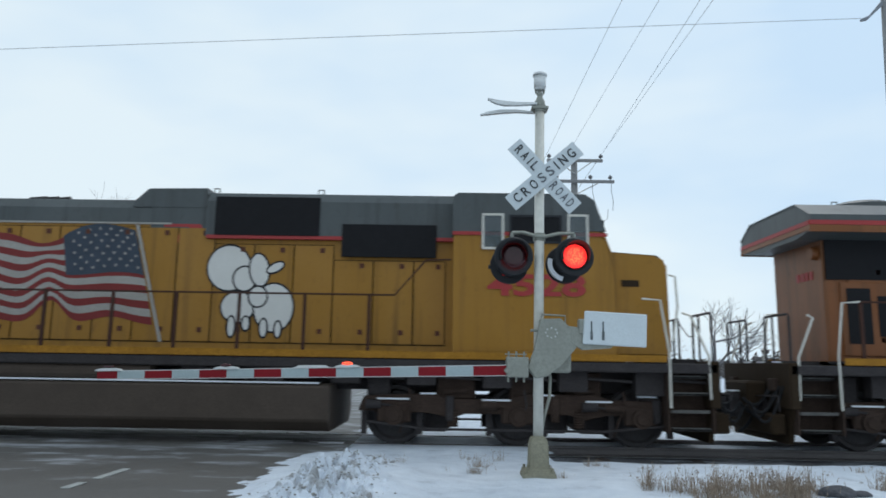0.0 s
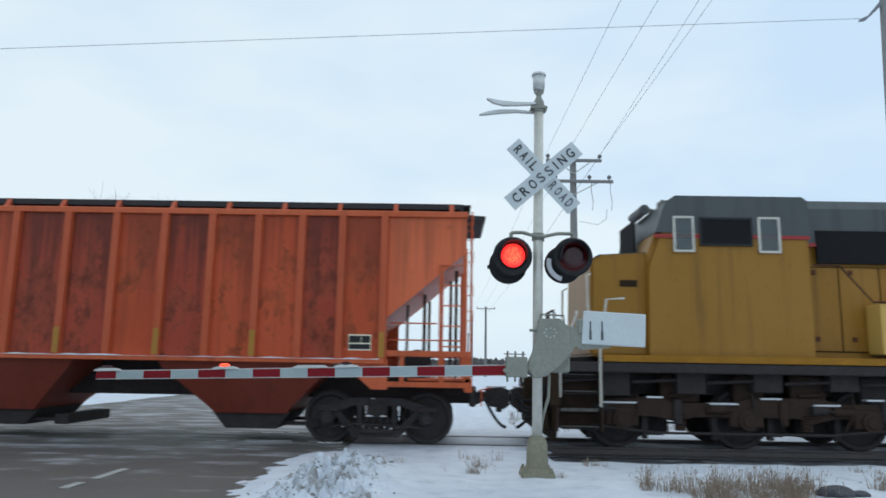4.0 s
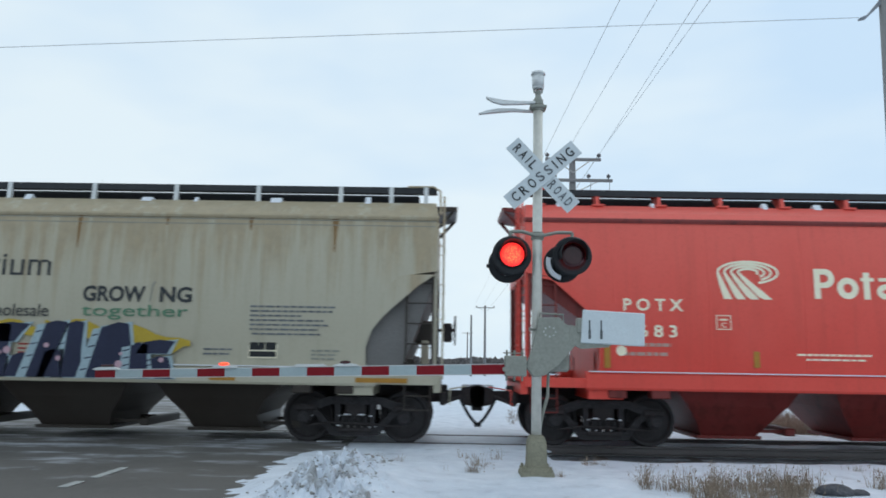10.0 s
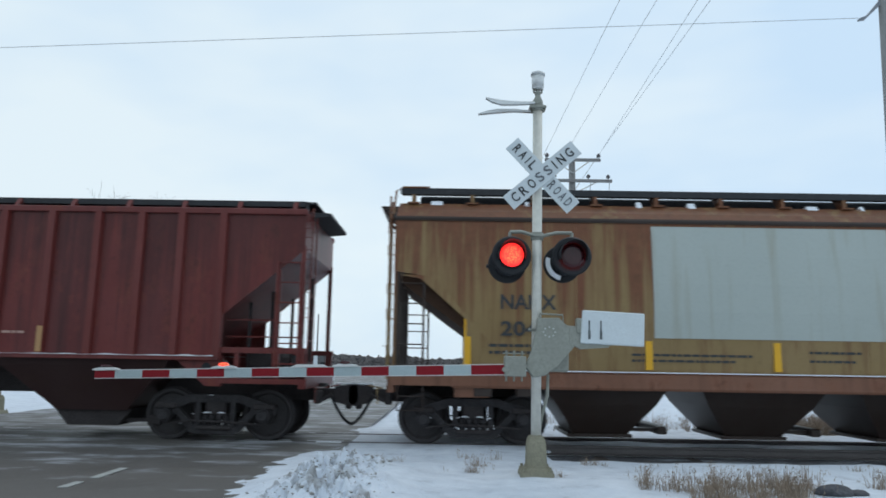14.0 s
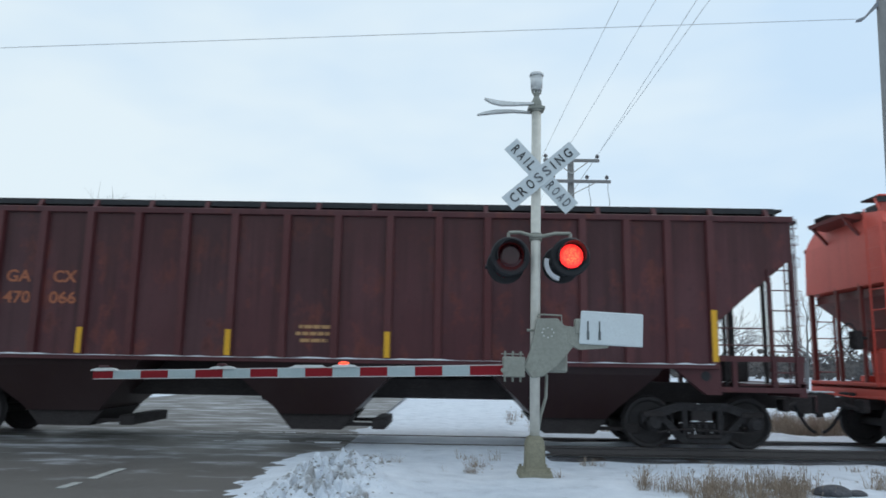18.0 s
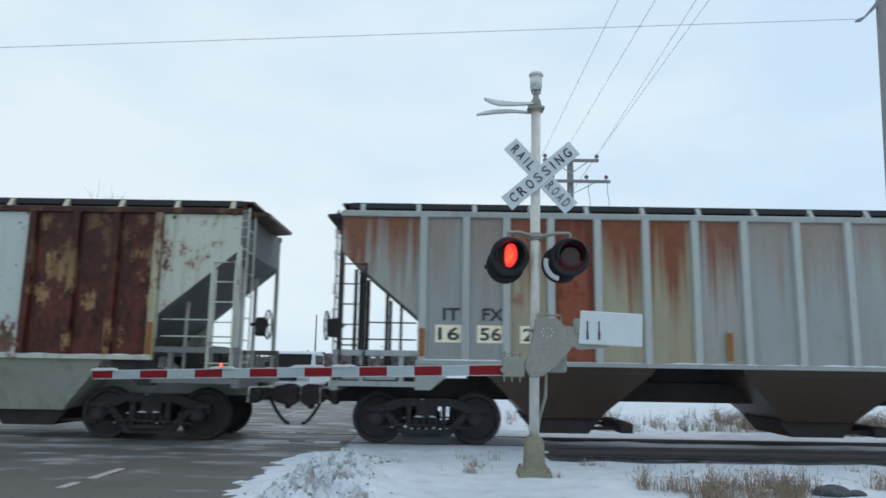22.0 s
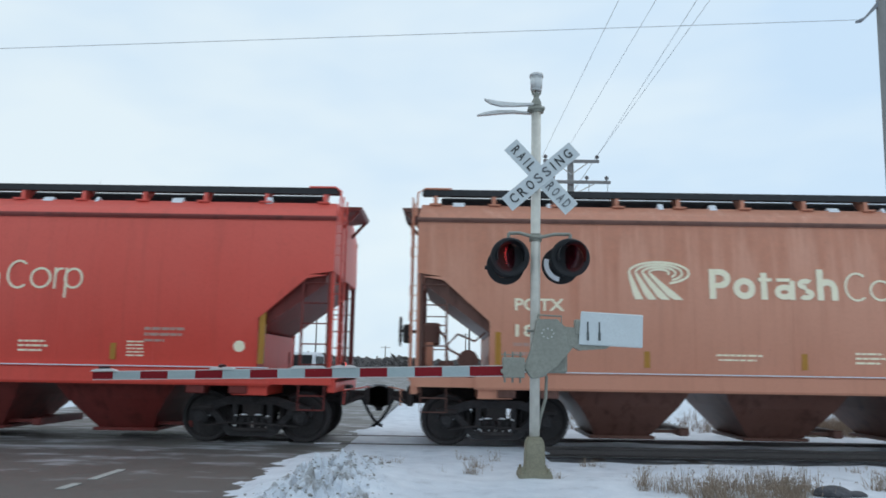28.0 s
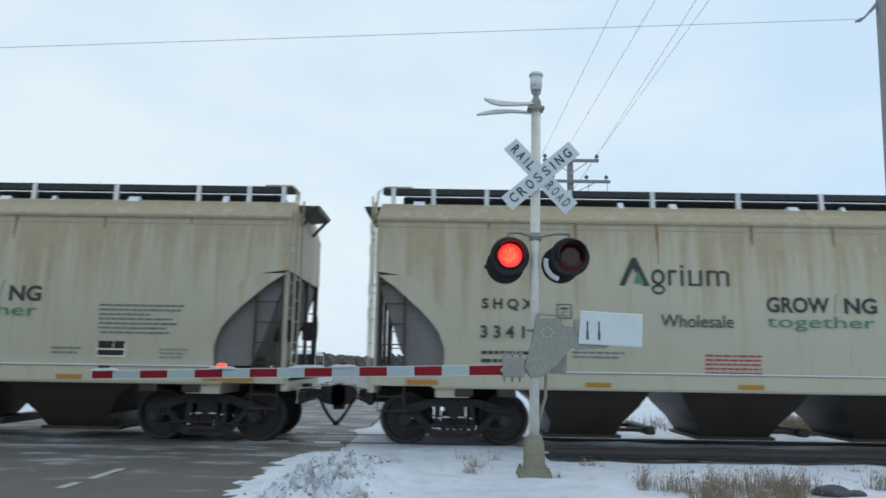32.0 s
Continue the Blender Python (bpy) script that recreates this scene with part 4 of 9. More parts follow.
# a pickup that waits on the far side of the crossing
def pickup(x, y):
    car = tagged(empty("pickup_truck", pose(x, y, 0.02)), "white pickup truck waiting on the road beyond the track", "pickup truck")
    white = plain("white_car_paint", (0.62, 0.66, 0.70), 0.35, var=0.08)
    bm = bmesh.new()
    prism(bm, [(-2.75, 0.55), (-2.80, 0.95), (-2.65, 1.12), (-1.35, 1.20), (2.75, 1.16), (2.8, 0.55)], -0.98, 0.98, "y")
    bmesh.ops.bevel(bm, geom=list(bm.edges), offset=0.06, segments=2, affect="EDGES")
    bmesh.ops.rotate(bm, verts=bm.verts, matrix=Matrix.Rotation(radians(90), 3, "Z"))
    body = part("body", bm, white, car)
    bm = bmesh.new()
    prism(bm, [(-1.45, 1.15), (-0.75, 1.80), (-0.55, 1.86), (0.75, 1.86), (0.95, 1.78), (1.05, 1.12)], -0.86, 0.86, "y")
    bmesh.ops.bevel(bm, geom=list(bm.edges), offset=0.07, segments=2, affect="EDGES")
    bmesh.ops.rotate(bm, verts=bm.verts, matrix=Matrix.Rotation(radians(90), 3, "Z"))
    cab = part("cab", bm, white, car)
    bm = bmesh.new()
    vs = [bm.verts.new(p) for p in ((-0.76, -1.40, 1.22), (0.76, -1.40, 1.22), (0.68, -0.84, 1.75), (-0.68, -0.84, 1.75))]
    bm.faces.new(vs)
    bmesh.ops.solidify(bm, geom=list(bm.faces), thickness=0.02)
    part("windshield", bm, M_BLACK, cab, "dark windshield")
    for s in (-1, 1):
        boxpart("side_window", cab, M_BLACK, *sorted((s * 0.855, s * 0.875)), -0.95, 0.75, 1.28, 1.70)
        boxpart("mirror", cab, M_BLACK, *sorted((s * 0.98, s * 1.16)), -1.02, -0.90, 1.20, 1.42, bevel=0.02)
        boxpart("headlight", body, M_ALU, *sorted((s * 0.55, s * 0.90)), -2.83, -2.70, 0.80, 1.0, bevel=0.02)
        for yy in (-1.75, 1.75):
            bm = bmesh.new()
            tube(bm, (s * 0.72, yy, 0.38), (s * 0.97, yy, 0.38), 0.38, n=20)
            t = part("tyre", bm, M_HOSE, car)
            bm = bmesh.new()
            tube(bm, (s * 0.95, yy, 0.38), (s * 0.985, yy, 0.38), 0.22, n=14)
            part("rim", bm, M_GALV, t)
    boxpart("grille", body, M_BLACK, -0.52, 0.52, -2.83, -2.72, 0.74, 1.0, bevel=0.02)
    boxpart("bumper", body, M_ALU, -0.95, 0.95, -2.92, -2.70, 0.46, 0.66, bevel=0.04)
    return car


pickup(-6.05, 29.5)
# ---- the train: shared pieces ----
def lin(r, g, b, k=1.2):
    """A base colour from the 0 to 255 tone of the dull paint."""
    f = lambda u: min((u / 255) ** 2.2 * k, 0.85)
    return (f(r), f(g), f(b))




def wheelset_mesh(r, gauge=1.435):
    bm = bmesh.new()
    tube(bm, (0, -1.08, 0), (0, 1.08, 0), 0.085, n=10)
    for s in (-1, 1):
        y = s * (gauge / 2 + 0.035)
        prev = None
        n = 28
        prof = ((0.10, -0.09), (0.14, -0.09), (0.16, -0.03), (r * 0.78, -0.01), (r * 0.86, -0.065), (r - 0.008, -0.065), (r, -0.05), (r, 0.045), (r + 0.026, 0.055), (r + 0.026, 0.075), (r * 0.86, 0.07), (r * 0.78, 0.03), (0.10, 0.06))
        rows = [[bm.verts.new((q * math.cos(6.28318 * i / n), y - s * d, q * math.sin(6.28318 * i / n))) for i in range(n)] for q, d in prof]
        for a, b in zip(rows, rows[1:]):
            for i in range(n):
                bm.faces.new((a[i], a[(i + 1) % n], b[(i + 1) % n], b[i]))
        for i in range(3):      # lugs on the end cap, which show the turning
            a = 2.0944 * i
            tube(bm, (0.05 * math.cos(a), s * 1.08, 0.05 * math.sin(a)), (0.05 * math.cos(a), s * 1.10, 0.05 * math.sin(a)), 0.016, n=6)
    return mesh_of(bm, "wheelset")


FREIGHT_WHEEL = wheelset_mesh(0.457)
LOCO_WHEEL = wheelset_mesh(0.53)


def side_frame_mesh():
    """A cast side frame: arched top member, sloping struts, spring seat and columns, with three open windows."""
    bm = bmesh.new()
    c = 0.457
    pieces = [([(-1.09, c + 0.02), (-1.10, c + 0.14), (-0.95, c + 0.21), (-0.45, c + 0.36), (0.45, c + 0.36), (0.95, c + 0.21), (1.10, c + 0.14), (1.09, c + 0.02), (1.02, c + 0.02), (1.01, c + 0.11), (0.74, c + 0.10),
                (0.42, c + 0.22), (-0.42, c + 0.22), (-0.74, c + 0.10), (-1.01, c + 0.11), (-1.02, c + 0.02)], 0.075),
              ([(-0.46, c - 0.30), (-0.36, c - 0.33), (0.36, c - 0.33), (0.46, c - 0.30), (0.42, c - 0.20), (-0.42, c - 0.20)], 0.085)]
    for s in (-1, 1):
        pieces.append(([(s * 0.80, c + 0.12), (s * 0.68, c + 0.13), (s * 0.33, c - 0.22), (s * 0.45, c - 0.29)], 0.066))
        pieces.append(([(s * 0.36, c - 0.24), (s * 0.36, c + 0.25), (s * 0.27, c + 0.25), (s * 0.27, c - 0.24)], 0.070))
        pieces.append(([(s * 0.80, c + 0.13), (s * 0.80, c - 0.02), (s * 0.73, c - 0.01), (s * 0.70, c + 0.13)], 0.071))
    for pts, w in pieces:
        prism(bm, pts, -w, w)
    return mesh_of(bm, "side_frame")


def bearing_mesh():
    bm = bmesh.new()
    tube(bm, (0, -0.10, 0), (0, 0.10, 0), 0.125, 0.125, n=16)
    tube(bm, (0, -0.14, 0), (0, -0.10, 0), 0.085, 0.105, n=16)
    return mesh_of(bm, "bearing_cap")


def spring_mesh():
    """The spring nest between the columns: four coils that touch, as one body."""
    bm = bmesh.new()
    prof = [(0.050 if k % 2 else 0.062, 0.26 + k * 0.019) for k in range(13)]
    for x in (-0.19, -0.065, 0.065, 0.19):
        rows = [[bm.verts.new((x + q * math.cos(6.28318 * i / 8), q * math.sin(6.28318 * i / 8), z)) for i in range(8)] for q, z in prof]
        for a, b in zip(rows, rows[1:]):
            for i in range(8):
                bm.faces.new((a[i], a[(i + 1) % 8], b[(i + 1) % 8], b[i]))
    box(bm, -0.27, 0.27, -0.06, 0.06, 0.235, 0.262)
    return mesh_of(bm, "spring_pack")


SIDE_FRAME, BEARING, SPRING = side_frame_mesh(), bearing_mesh(), spring_mesh()


def freight_truck(car, x):
    """A two-axle truck. Its bolster is the part; frames, springs, bearings and wheelsets lie under it."""
    bm = bmesh.new()
    box(bm, -0.19, 0.19, -1.05, 1.05, 0.44, 0.72, bevel=0.03)
    box(bm, -0.28, 0.28, -0.25, 0.25, 0.70, 0.92, bevel=0.03)
    tube(bm, (-0.75, -0.55, 0.36), (0.75, -0.55, 0.36), 0.03, n=6)
    box(bm, -0.52, -0.44, -0.85, 0.85, 0.30, 0.44)
    box(bm, 0.44, 0.52, -0.85, 0.85, 0.30, 0.44)
    truck = part("truck", bm, M_UNDER, car, "dark grimy two-axle truck")
    truck.location = (x, 0, 0)
    for s in (-1, 1):
        f = part("side_frame", SIDE_FRAME, M_STEEL, truck)
        f.location = (0, s * 1.0, 0)
        bm = bmesh.new()
        for wx in (-0.89, 0.89):
            box(bm, wx - 0.19, wx + 0.19, *sorted((s * 0.92, s * 1.12)), 0.56, 0.66, bevel=0.02)
            tube(bm, (wx, s * 1.10, 0.457), (wx, s * 1.19, 0.457), 0.05, n=8)
        box(bm, -0.30, 0.30, *sorted((s * 1.04, s * 1.13)), 0.20, 0.27, bevel=0.015)
        chain(bm, [(-0.85, s * 1.12, 0.30), (-0.4, s * 1.13, 0.36), (0.4, s * 1.13, 0.33), (0.85, s * 1.12, 0.30)], 0.018, 5)
        part("adapter", bm, M_UNDER, truck)
        bm = bmesh.new()
        rr = random.Random(int(abs(x) * 10) + s)
        for u in (-0.22, 0.05):
            w = rr.uniform(0.12, 0.18)
            prism(bm, [(u, 0.49), (u + w, 0.49), (u + w * 0.7, 0.508), (u + w * 0.3, 0.512)], *sorted((s * 1.02, s * 1.10)))
        for _ in range(5):
            u, z = rr.uniform(-0.95, 0.95), rr.choice((0.26, 0.47, 0.60, 0.80, 0.30))
            w, h = rr.uniform(0.02, 0.07), rr.uniform(0.012, 0.03)
            prism(bm, [(u, z), (u + w, z), (u + w * 0.8, z + h * 0.7), (u + w * 0.35, z + h)], *sorted((s * 1.06, s * 1.10)))
        tagged(part("snow_crust", bm, M_SNOWCAP, truck), kind="stuff")
        p = part("spring_pack", SPRING, M_STEEL, truck)
        p.location = (0, s * 1.02, -0.02)
        for w in (-0.89, 0.89):
            b = part("bearing_cap", BEARING, M_STEEL, truck)
            b.location = (w, s * 1.08, 0.457)
            b.rotation_euler = (0, 0, 0 if s < 0 else math.pi)
    for w in (-0.89, 0.89):
        o = part("wheelset", FREIGHT_WHEEL, M_WHEEL, truck)
        o.location = (w, 0, 0.457)
    return truck


def coupler(car, x_end, x_meet, s, paint):
    """Draft sill, knuckle, cut lever and the hanging brake hose, at one end."""
    bm = bmesh.new()
    box(bm, *sorted((s * (x_end - 0.9), s * (x_end + 0.12))), -0.20, 0.20, 0.70, 1.02, bevel=0.015)
    box(bm, *sorted((s * (x_end + 0.1), s * (x_meet - 0.30))), -0.085, 0.085, 0.74, 0.92, bevel=0.015)
    prism(bm, [(s * (x_meet - 0.42), 0.74), (s * (x_meet - 0.36), 0.66), (s * (x_meet - 0.06), 0.60), (s * (x_meet + 0.05), 0.68), (s * (x_meet + 0.05), 0.96), (s * (x_meet - 0.10), 1.02), (s * (x_meet - 0.40), 0.96)], -0.19, 0.13)
    box(bm, *sorted((s * (x_meet - 0.20), s * (x_meet - 0.08))), -0.10, 0.02, 0.54, 0.64, bevel=0.02)
    box(bm, *sorted((s * (x_end - 0.02), s * (x_end + 0.10))), -0.62, -0.30, 0.66, 0.90, bevel=0.02)
    tube(bm, (s * (x_end + 0.06), -0.42, 0.70), (s * (x_meet - 0.40), -0.40, 0.82), 0.035, n=8)
    k = part("coupler", bm, M_UNDER, car, "dark cast knuckle coupler")
    bm = bmesh.new()
    pts = []
    for i in range(13):
        u = i / 12
        pts.append((s * (x_meet - 0.43 + 0.40 * u), -0.40 + 0.06 * u, 0.80 - 0.52 * (1 - (1 - u) ** 1.7)))
    chain(bm, pts, 0.030, 7)
    part("brake_hose", bm, M_HOSE, k, "black rubber brake hose")
    bm = bmesh.new()
    chain(bm, [(s * (x_end + 0.16), -1.45, 0.72), (s * (x_end + 0.17), -1.44, 0.98), (s * (x_end + 0.16), -0.35, 0.95), (s * (x_meet - 0.3), -0.12, 1.0)], 0.014, 5)
    part("cut_lever", bm, paint, k)
    bm = bmesh.new()
    box(bm, *sorted((s * (x_meet - 0.40), s * (x_meet + 0.0))), -0.16, 0.10, 1.005, 1.035, bevel=0.01)
    part("snow_cap", bm, M_SNOWCAP, k, "strip of snow lying on the coupler")


def handbrake(car, x, y, z, s, paint):
    bm = bmesh.new()
    n = 20
    for i in range(n):
        a, b = 6.28318 * i / n, 6.28318 * (i + 1) / n
        tube(bm, (x, y + 0.27 * math.cos(a), z + 0.27 * math.sin(a)), (x, y + 0.27 * math.cos(b), z + 0.27 * math.sin(b)), 0.017, n=5, caps=False)
    for i in range(5):
        a = 6.28318 * i / 5
        tube(bm, (x - s * 0.02, y, z), (x, y + 0.27 * math.cos(a), z + 0.27 * math.sin(a)), 0.012, n=5)
    w = part("brake_wheel", bm, M_UNDER, car, "dark spoked handbrake wheel")
    bm = bmesh.new()
    a, b = sorted((x - s * 0.05, x - s * 0.22))
    box(bm, a, b, y - 0.12, y + 0.12, z - 0.22, z + 0.13, bevel=0.03)
    tube(bm, (x - s * 0.34, y, z), (x, y, z), 0.03, n=8)
    part("gear_case", bm, M_UNDER, w)


def ladder_mesh(x0, x1, y, z0, z1, step, r=0.013, stile=0.02):
    bm = bmesh.new()
    for x in (x0, x1):
        box(bm, x - stile, x + stile, y - 0.02, y + 0.02, z0, z1)
    z = z0 + step * 0.5
    while z < z1:
        tube(bm, (x0, y, z), (x1, y, z), r, n=5)
        z += step
    return bm


def label_bars(car, rows, y, material, name="stencil"):
    """Lines of small stencilling too small to read: one bar a line."""
    for x0, x1, z, h in rows:
        yy = y if y is not None else -bulge(z + h / 2) - 0.006
        bm = bmesh.new()
        x = x0
        r = random.Random(int(x0 * 1000 + z * 77))
        while x < x1:
            w = r.uniform(0.05, 0.17)
            box(bm, x, min(x + w, x1), yy - 0.004, yy + 0.006, z, z + h)
            x += w + 0.025
        tagged(part(name, bm, material, car), kind="stuff")


# ---- round-sided covered hopper ----
def bulge(z):
    return 1.50 + 0.085 * math.sin(math.pi * min(max((z - 1.33) / 2.75, 0), 1))


def round_hopper(kind, label, paint, dark, slope):
    """kind "plain": straight slope cut and through sill; "curved": rounded cut and pale brackets."""
    car = tagged(empty("hopper_car"), label, "hopper car", "covered hopper cars")
    levels = [1.33, 1.6, 1.9, 2.2, 2.5, 2.75, 2.95, 3.05, 3.3, 3.55, 3.8, 4.03]
    xe = lambda z: 6.60 if z >= 3.0 else 4.45 + 1.45 * (z - 1.33) / 1.62
    cut = ((1.33, 5.30), (2.20, 5.30), (2.92, 6.12), (2.985, 6.50)) if kind == "plain" else ((1.33, 5.36), (1.70, 5.35), (2.0, 5.46), (2.2, 5.62), (2.4, 5.82), (2.6, 6.05), (2.78, 6.25), (2.985, 6.56))
    bm = bmesh.new()
    rows = []
    for z in levels:
        rows.append([bm.verts.new(p) for p in ((-xe(z), -bulge(z), z), (xe(z), -bulge(z), z), (xe(z), bulge(z), z), (-xe(z), bulge(z), z))])
    for hw, z, ex in ((1.50, 4.035, 6.6), (1.36, 4.20, 6.58), (1.15, 4.38, 6.55), (0.6, 4.45, 6.55)):
        rows.append([bm.verts.new(p) for p in ((-ex, -hw, z), (ex, -hw, z), (ex, hw, z), (-ex, hw, z))])
    for a, b in zip(rows, rows[1:]):
        for i in range(4):
            bm.faces.new((a[i], a[(i + 1) % 4], b[(i + 1) % 4], b[i]))
    bm.faces.new(rows[0][::-1])
    bm.faces.new(rows[-1])
    part("body", bm, paint, car, "smooth bowed steel hopper body")
    for e in (-1, 1):       # slope sheets, seen below the cut of the sides
        bm = bmesh.new()
        if kind == "plain":
            prism(bm, [(e * 6.45, 3.0), (e * 6.06, 3.0), (e * 5.22, 2.30), (e * 5.22, 1.95), (e * 6.45, 2.84)], -1.43, 1.43)
        else:
            prism(bm, [(e * 6.54, 3.0), (e * 6.1, 3.0), (e * 5.2, 1.95), (e * 5.2, 1.35), (e * 5.98, 1.35), (e * 6.16, 1.75), (e * 6.50, 2.75)], -1.43, 1.43)
        # the slope colour already holds the shade of the recessed end
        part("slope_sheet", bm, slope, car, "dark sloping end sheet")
    for s in (-1, 1):       # side skirts beyond the slope sheets
        for e in (-1, 1):
            bm = bmesh.new()
            zs = sorted({z for z, _ in cut} | {z for z in levels if z < 2.97})
            rows = []
            for z in zs:
                i = max(k for k in range(len(cut) - 1) if cut[k][0] <= z)
                (za, xa), (zb, xb) = cut[i], cut[i + 1]
                outer = xa + (xb - xa) * (z - za) / (zb - za)
                rows.append([bm.verts.new((e * x, s * (bulge(z) - o), z)) for x, o in ((xe(z) - 0.05, 0.002), (outer, 0.002), (outer, 0.03), (xe(z) - 0.05, 0.03))])
            for p, q in zip(rows, rows[1:]):
                for i in range(4):
                    bm.faces.new((p[i], p[(i + 1) % 4], q[(i + 1) % 4], q[i]))
            bm.faces.new(rows[0])
            bm.faces.new(rows[-1][::-1])
            part("skirt", bm, paint, car)
        bm = bmesh.new()    # top chord and side sill
        prism(bm, [(s * 1.47, 3.985), (s * 1.535, 3.985), (s * 1.545, 4.03), (s * 1.525, 4.065), (s * 1.47, 4.065)], -6.61, 6.61, "x")
        part("top_chord", bm, dark if kind == "plain" else paint, car)
        bm = bmesh.new()
        prism(bm, [(s * 1.28, 1.02), (s * 1.56, 1.02), (s * 1.575, 1.06), (s * 1.56, 1.29), (s * 1.53, 1.335), (s * 1.28, 1.335)], -5.55, 5.55, "x")
        for e in (-1, 1):
            box(bm, *sorted((e * 5.55, e * 6.62)), *sorted((s * 1.32, s * 1.53)), 1.05, 1.22)
        part("side_sill", bm, paint, car)
        bm = bmesh.new()
        box(bm, -5.5, 5.5, *sorted((s * 1.53, s * 1.585)), 1.325, 1.343)
        part("snow_line", bm, M_SNOWCAP, car, "thin line of packed snow")
        for x in (-5.0, 4.25, 5.0, -4.25):
            boxpart("jacking_pad", car, dark, x - 0.16, x + 0.16, *sorted((s * 1.25, s * 1.54)), 0.88, 1.03, bevel=0.015)
        for x in (-5.04, -3.36, -1.68, 0.04, 1.76, 3.46, 5.1):
            bm = bmesh.new()
            zs = [z for z in levels if not (abs(x) > 5 and z < 2.3)]
            for z0, z1 in zip(zs, zs[1:]):
                vs = [bm.verts.new((x + d, s * (bulge(z) + o), z)) for z in (z0, z1) for d, o in ((-0.014, -0.004), (0, 0.006), (0.014, -0.004))]
                bm.faces.new((vs[0], vs[1], vs[4], vs[3]))
                bm.faces.new((vs[1], vs[2], vs[5], vs[4]))
            part("weld_seam", bm, paint, car)
        # running boards on brackets
        bm = bmesh.new()
        box(bm, -6.55, 6.55, *sorted((s * 0.62, s * 1.10)), 4.655, 4.685)
        box(bm, -6.55, 6.55, *sorted((s * 1.08, s * 1.115)), 4.57, 4.69)
        part("running_board", bm, M_GRATE, car, "dark steel grating walkway")
        bm = bmesh.new()
        box(bm, -6.2, 6.2, *sorted((s * 0.15, s * 0.56)), 4.44, 4.665, bevel=0.03)
        part("hatch_cover", bm, M_GRATE, car)
        xs = (-6.3, -5.2, -4.05, -2.9, -1.75, -0.55, 0.6, 1.75, 2.9, 4.05, 5.2, 6.3) if kind == "plain" else (-6.35, -5.6, -4.6, -3.05, -1.5, 0.1, 1.65, 3.2, 4.75, 5.7, 6.35)
        for x in xs:
            bm = bmesh.new()
            if kind == "plain":
                prism(bm, [(s * 1.12, 4.40), (s * 1.10, 4.68), (s * 0.7, 4.66), (s * 0.95, 4.42)], x - 0.035, x + 0.035, "x")
                box(bm, x - 0.11, x + 0.11, *sorted((s * 1.10, s * 1.22)), 4.37, 4.40)
            else:
                prism(bm, [(s * 1.16, 4.37), (s * 1.14, 4.69), (s * 1.08, 4.69), (s * 1.08, 4.37)], x - 0.04, x + 0.04, "x")
            part("board_bracket", bm, paint if kind == "plain" else M_ALU, car)
    rs = random.Random(8)
    for x in (-5.7, -4.3, -2.4, -1.1, 1.3, 2.2, 3.6, 5.5):      # scraps of snow left along the roof edge
        u, w = x + rs.uniform(-0.3, 0.3), rs.uniform(0.06, 0.22)
        bm = bmesh.new()
        prism(bm, [(-1.20, 4.345), (-1.12, 4.40 + rs.uniform(0.03, 0.09)), (-1.02, 4.41)], u - w / 2, u + w / 2, "x")
        part("snow_scrap", bm, M_SNOWCAP, car)
    # hoppers below
    for x, lo, hi in ((-2.83, 0.9, 1.0), (-0.03, 1.0, 1.0), (2.77, 1.0, 0.9)):
        w1, f = (0.49, 1.0) if kind == "plain" else (0.62, 1.05)
        lo, hi = (lo if f == 1 or lo == 1 else 0.80), (hi if f == 1 or hi == 1 else 0.80)
        bm = bmesh.new()
        rows = []
        for z, w, d in ((1.20, 1.16 * f, 1.38), (1.05, 1.10 * f, 1.34), (0.75, 0.93 * f, 1.16), (0.45, max(0.69 * f, w1 + 0.08), 0.94), (0.20, w1, 0.74)):
            k = (lo, hi) if 0.4 < z < 1.0 else (1, 1)      # the outer slopes clear the wheels
            rows.append([bm.verts.new(p) for p in ((x - w * k[0], -d, z), (x + w * k[1], -d, z), (x + w * k[1], d, z), (x - w * k[0], d, z))])
        for a, b in zip(rows, rows[1:]):
            for i in range(4):
                bm.faces.new((a[i], a[(i + 1) % 4], b[(i + 1) % 4], b[i]))
        bm.faces.new(rows[-1])
        # dark: body colour lowered for the shade below the sill, with grime
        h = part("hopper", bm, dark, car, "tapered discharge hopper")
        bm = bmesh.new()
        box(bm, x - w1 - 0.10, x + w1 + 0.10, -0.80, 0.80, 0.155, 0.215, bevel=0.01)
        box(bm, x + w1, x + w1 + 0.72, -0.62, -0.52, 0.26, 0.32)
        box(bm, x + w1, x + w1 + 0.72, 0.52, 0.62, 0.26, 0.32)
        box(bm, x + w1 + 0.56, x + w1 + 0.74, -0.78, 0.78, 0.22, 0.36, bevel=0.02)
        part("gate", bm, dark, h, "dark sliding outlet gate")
    for e in (-1, 1):       # short draft sills; none runs through between the hoppers
        bm = bmesh.new()
        box(bm, *sorted((e * 4.0, e * 6.6)), -0.27, 0.27, 0.80, 1.14, bevel=0.02)
        part("draft_sill", bm, M_UNDER, car)
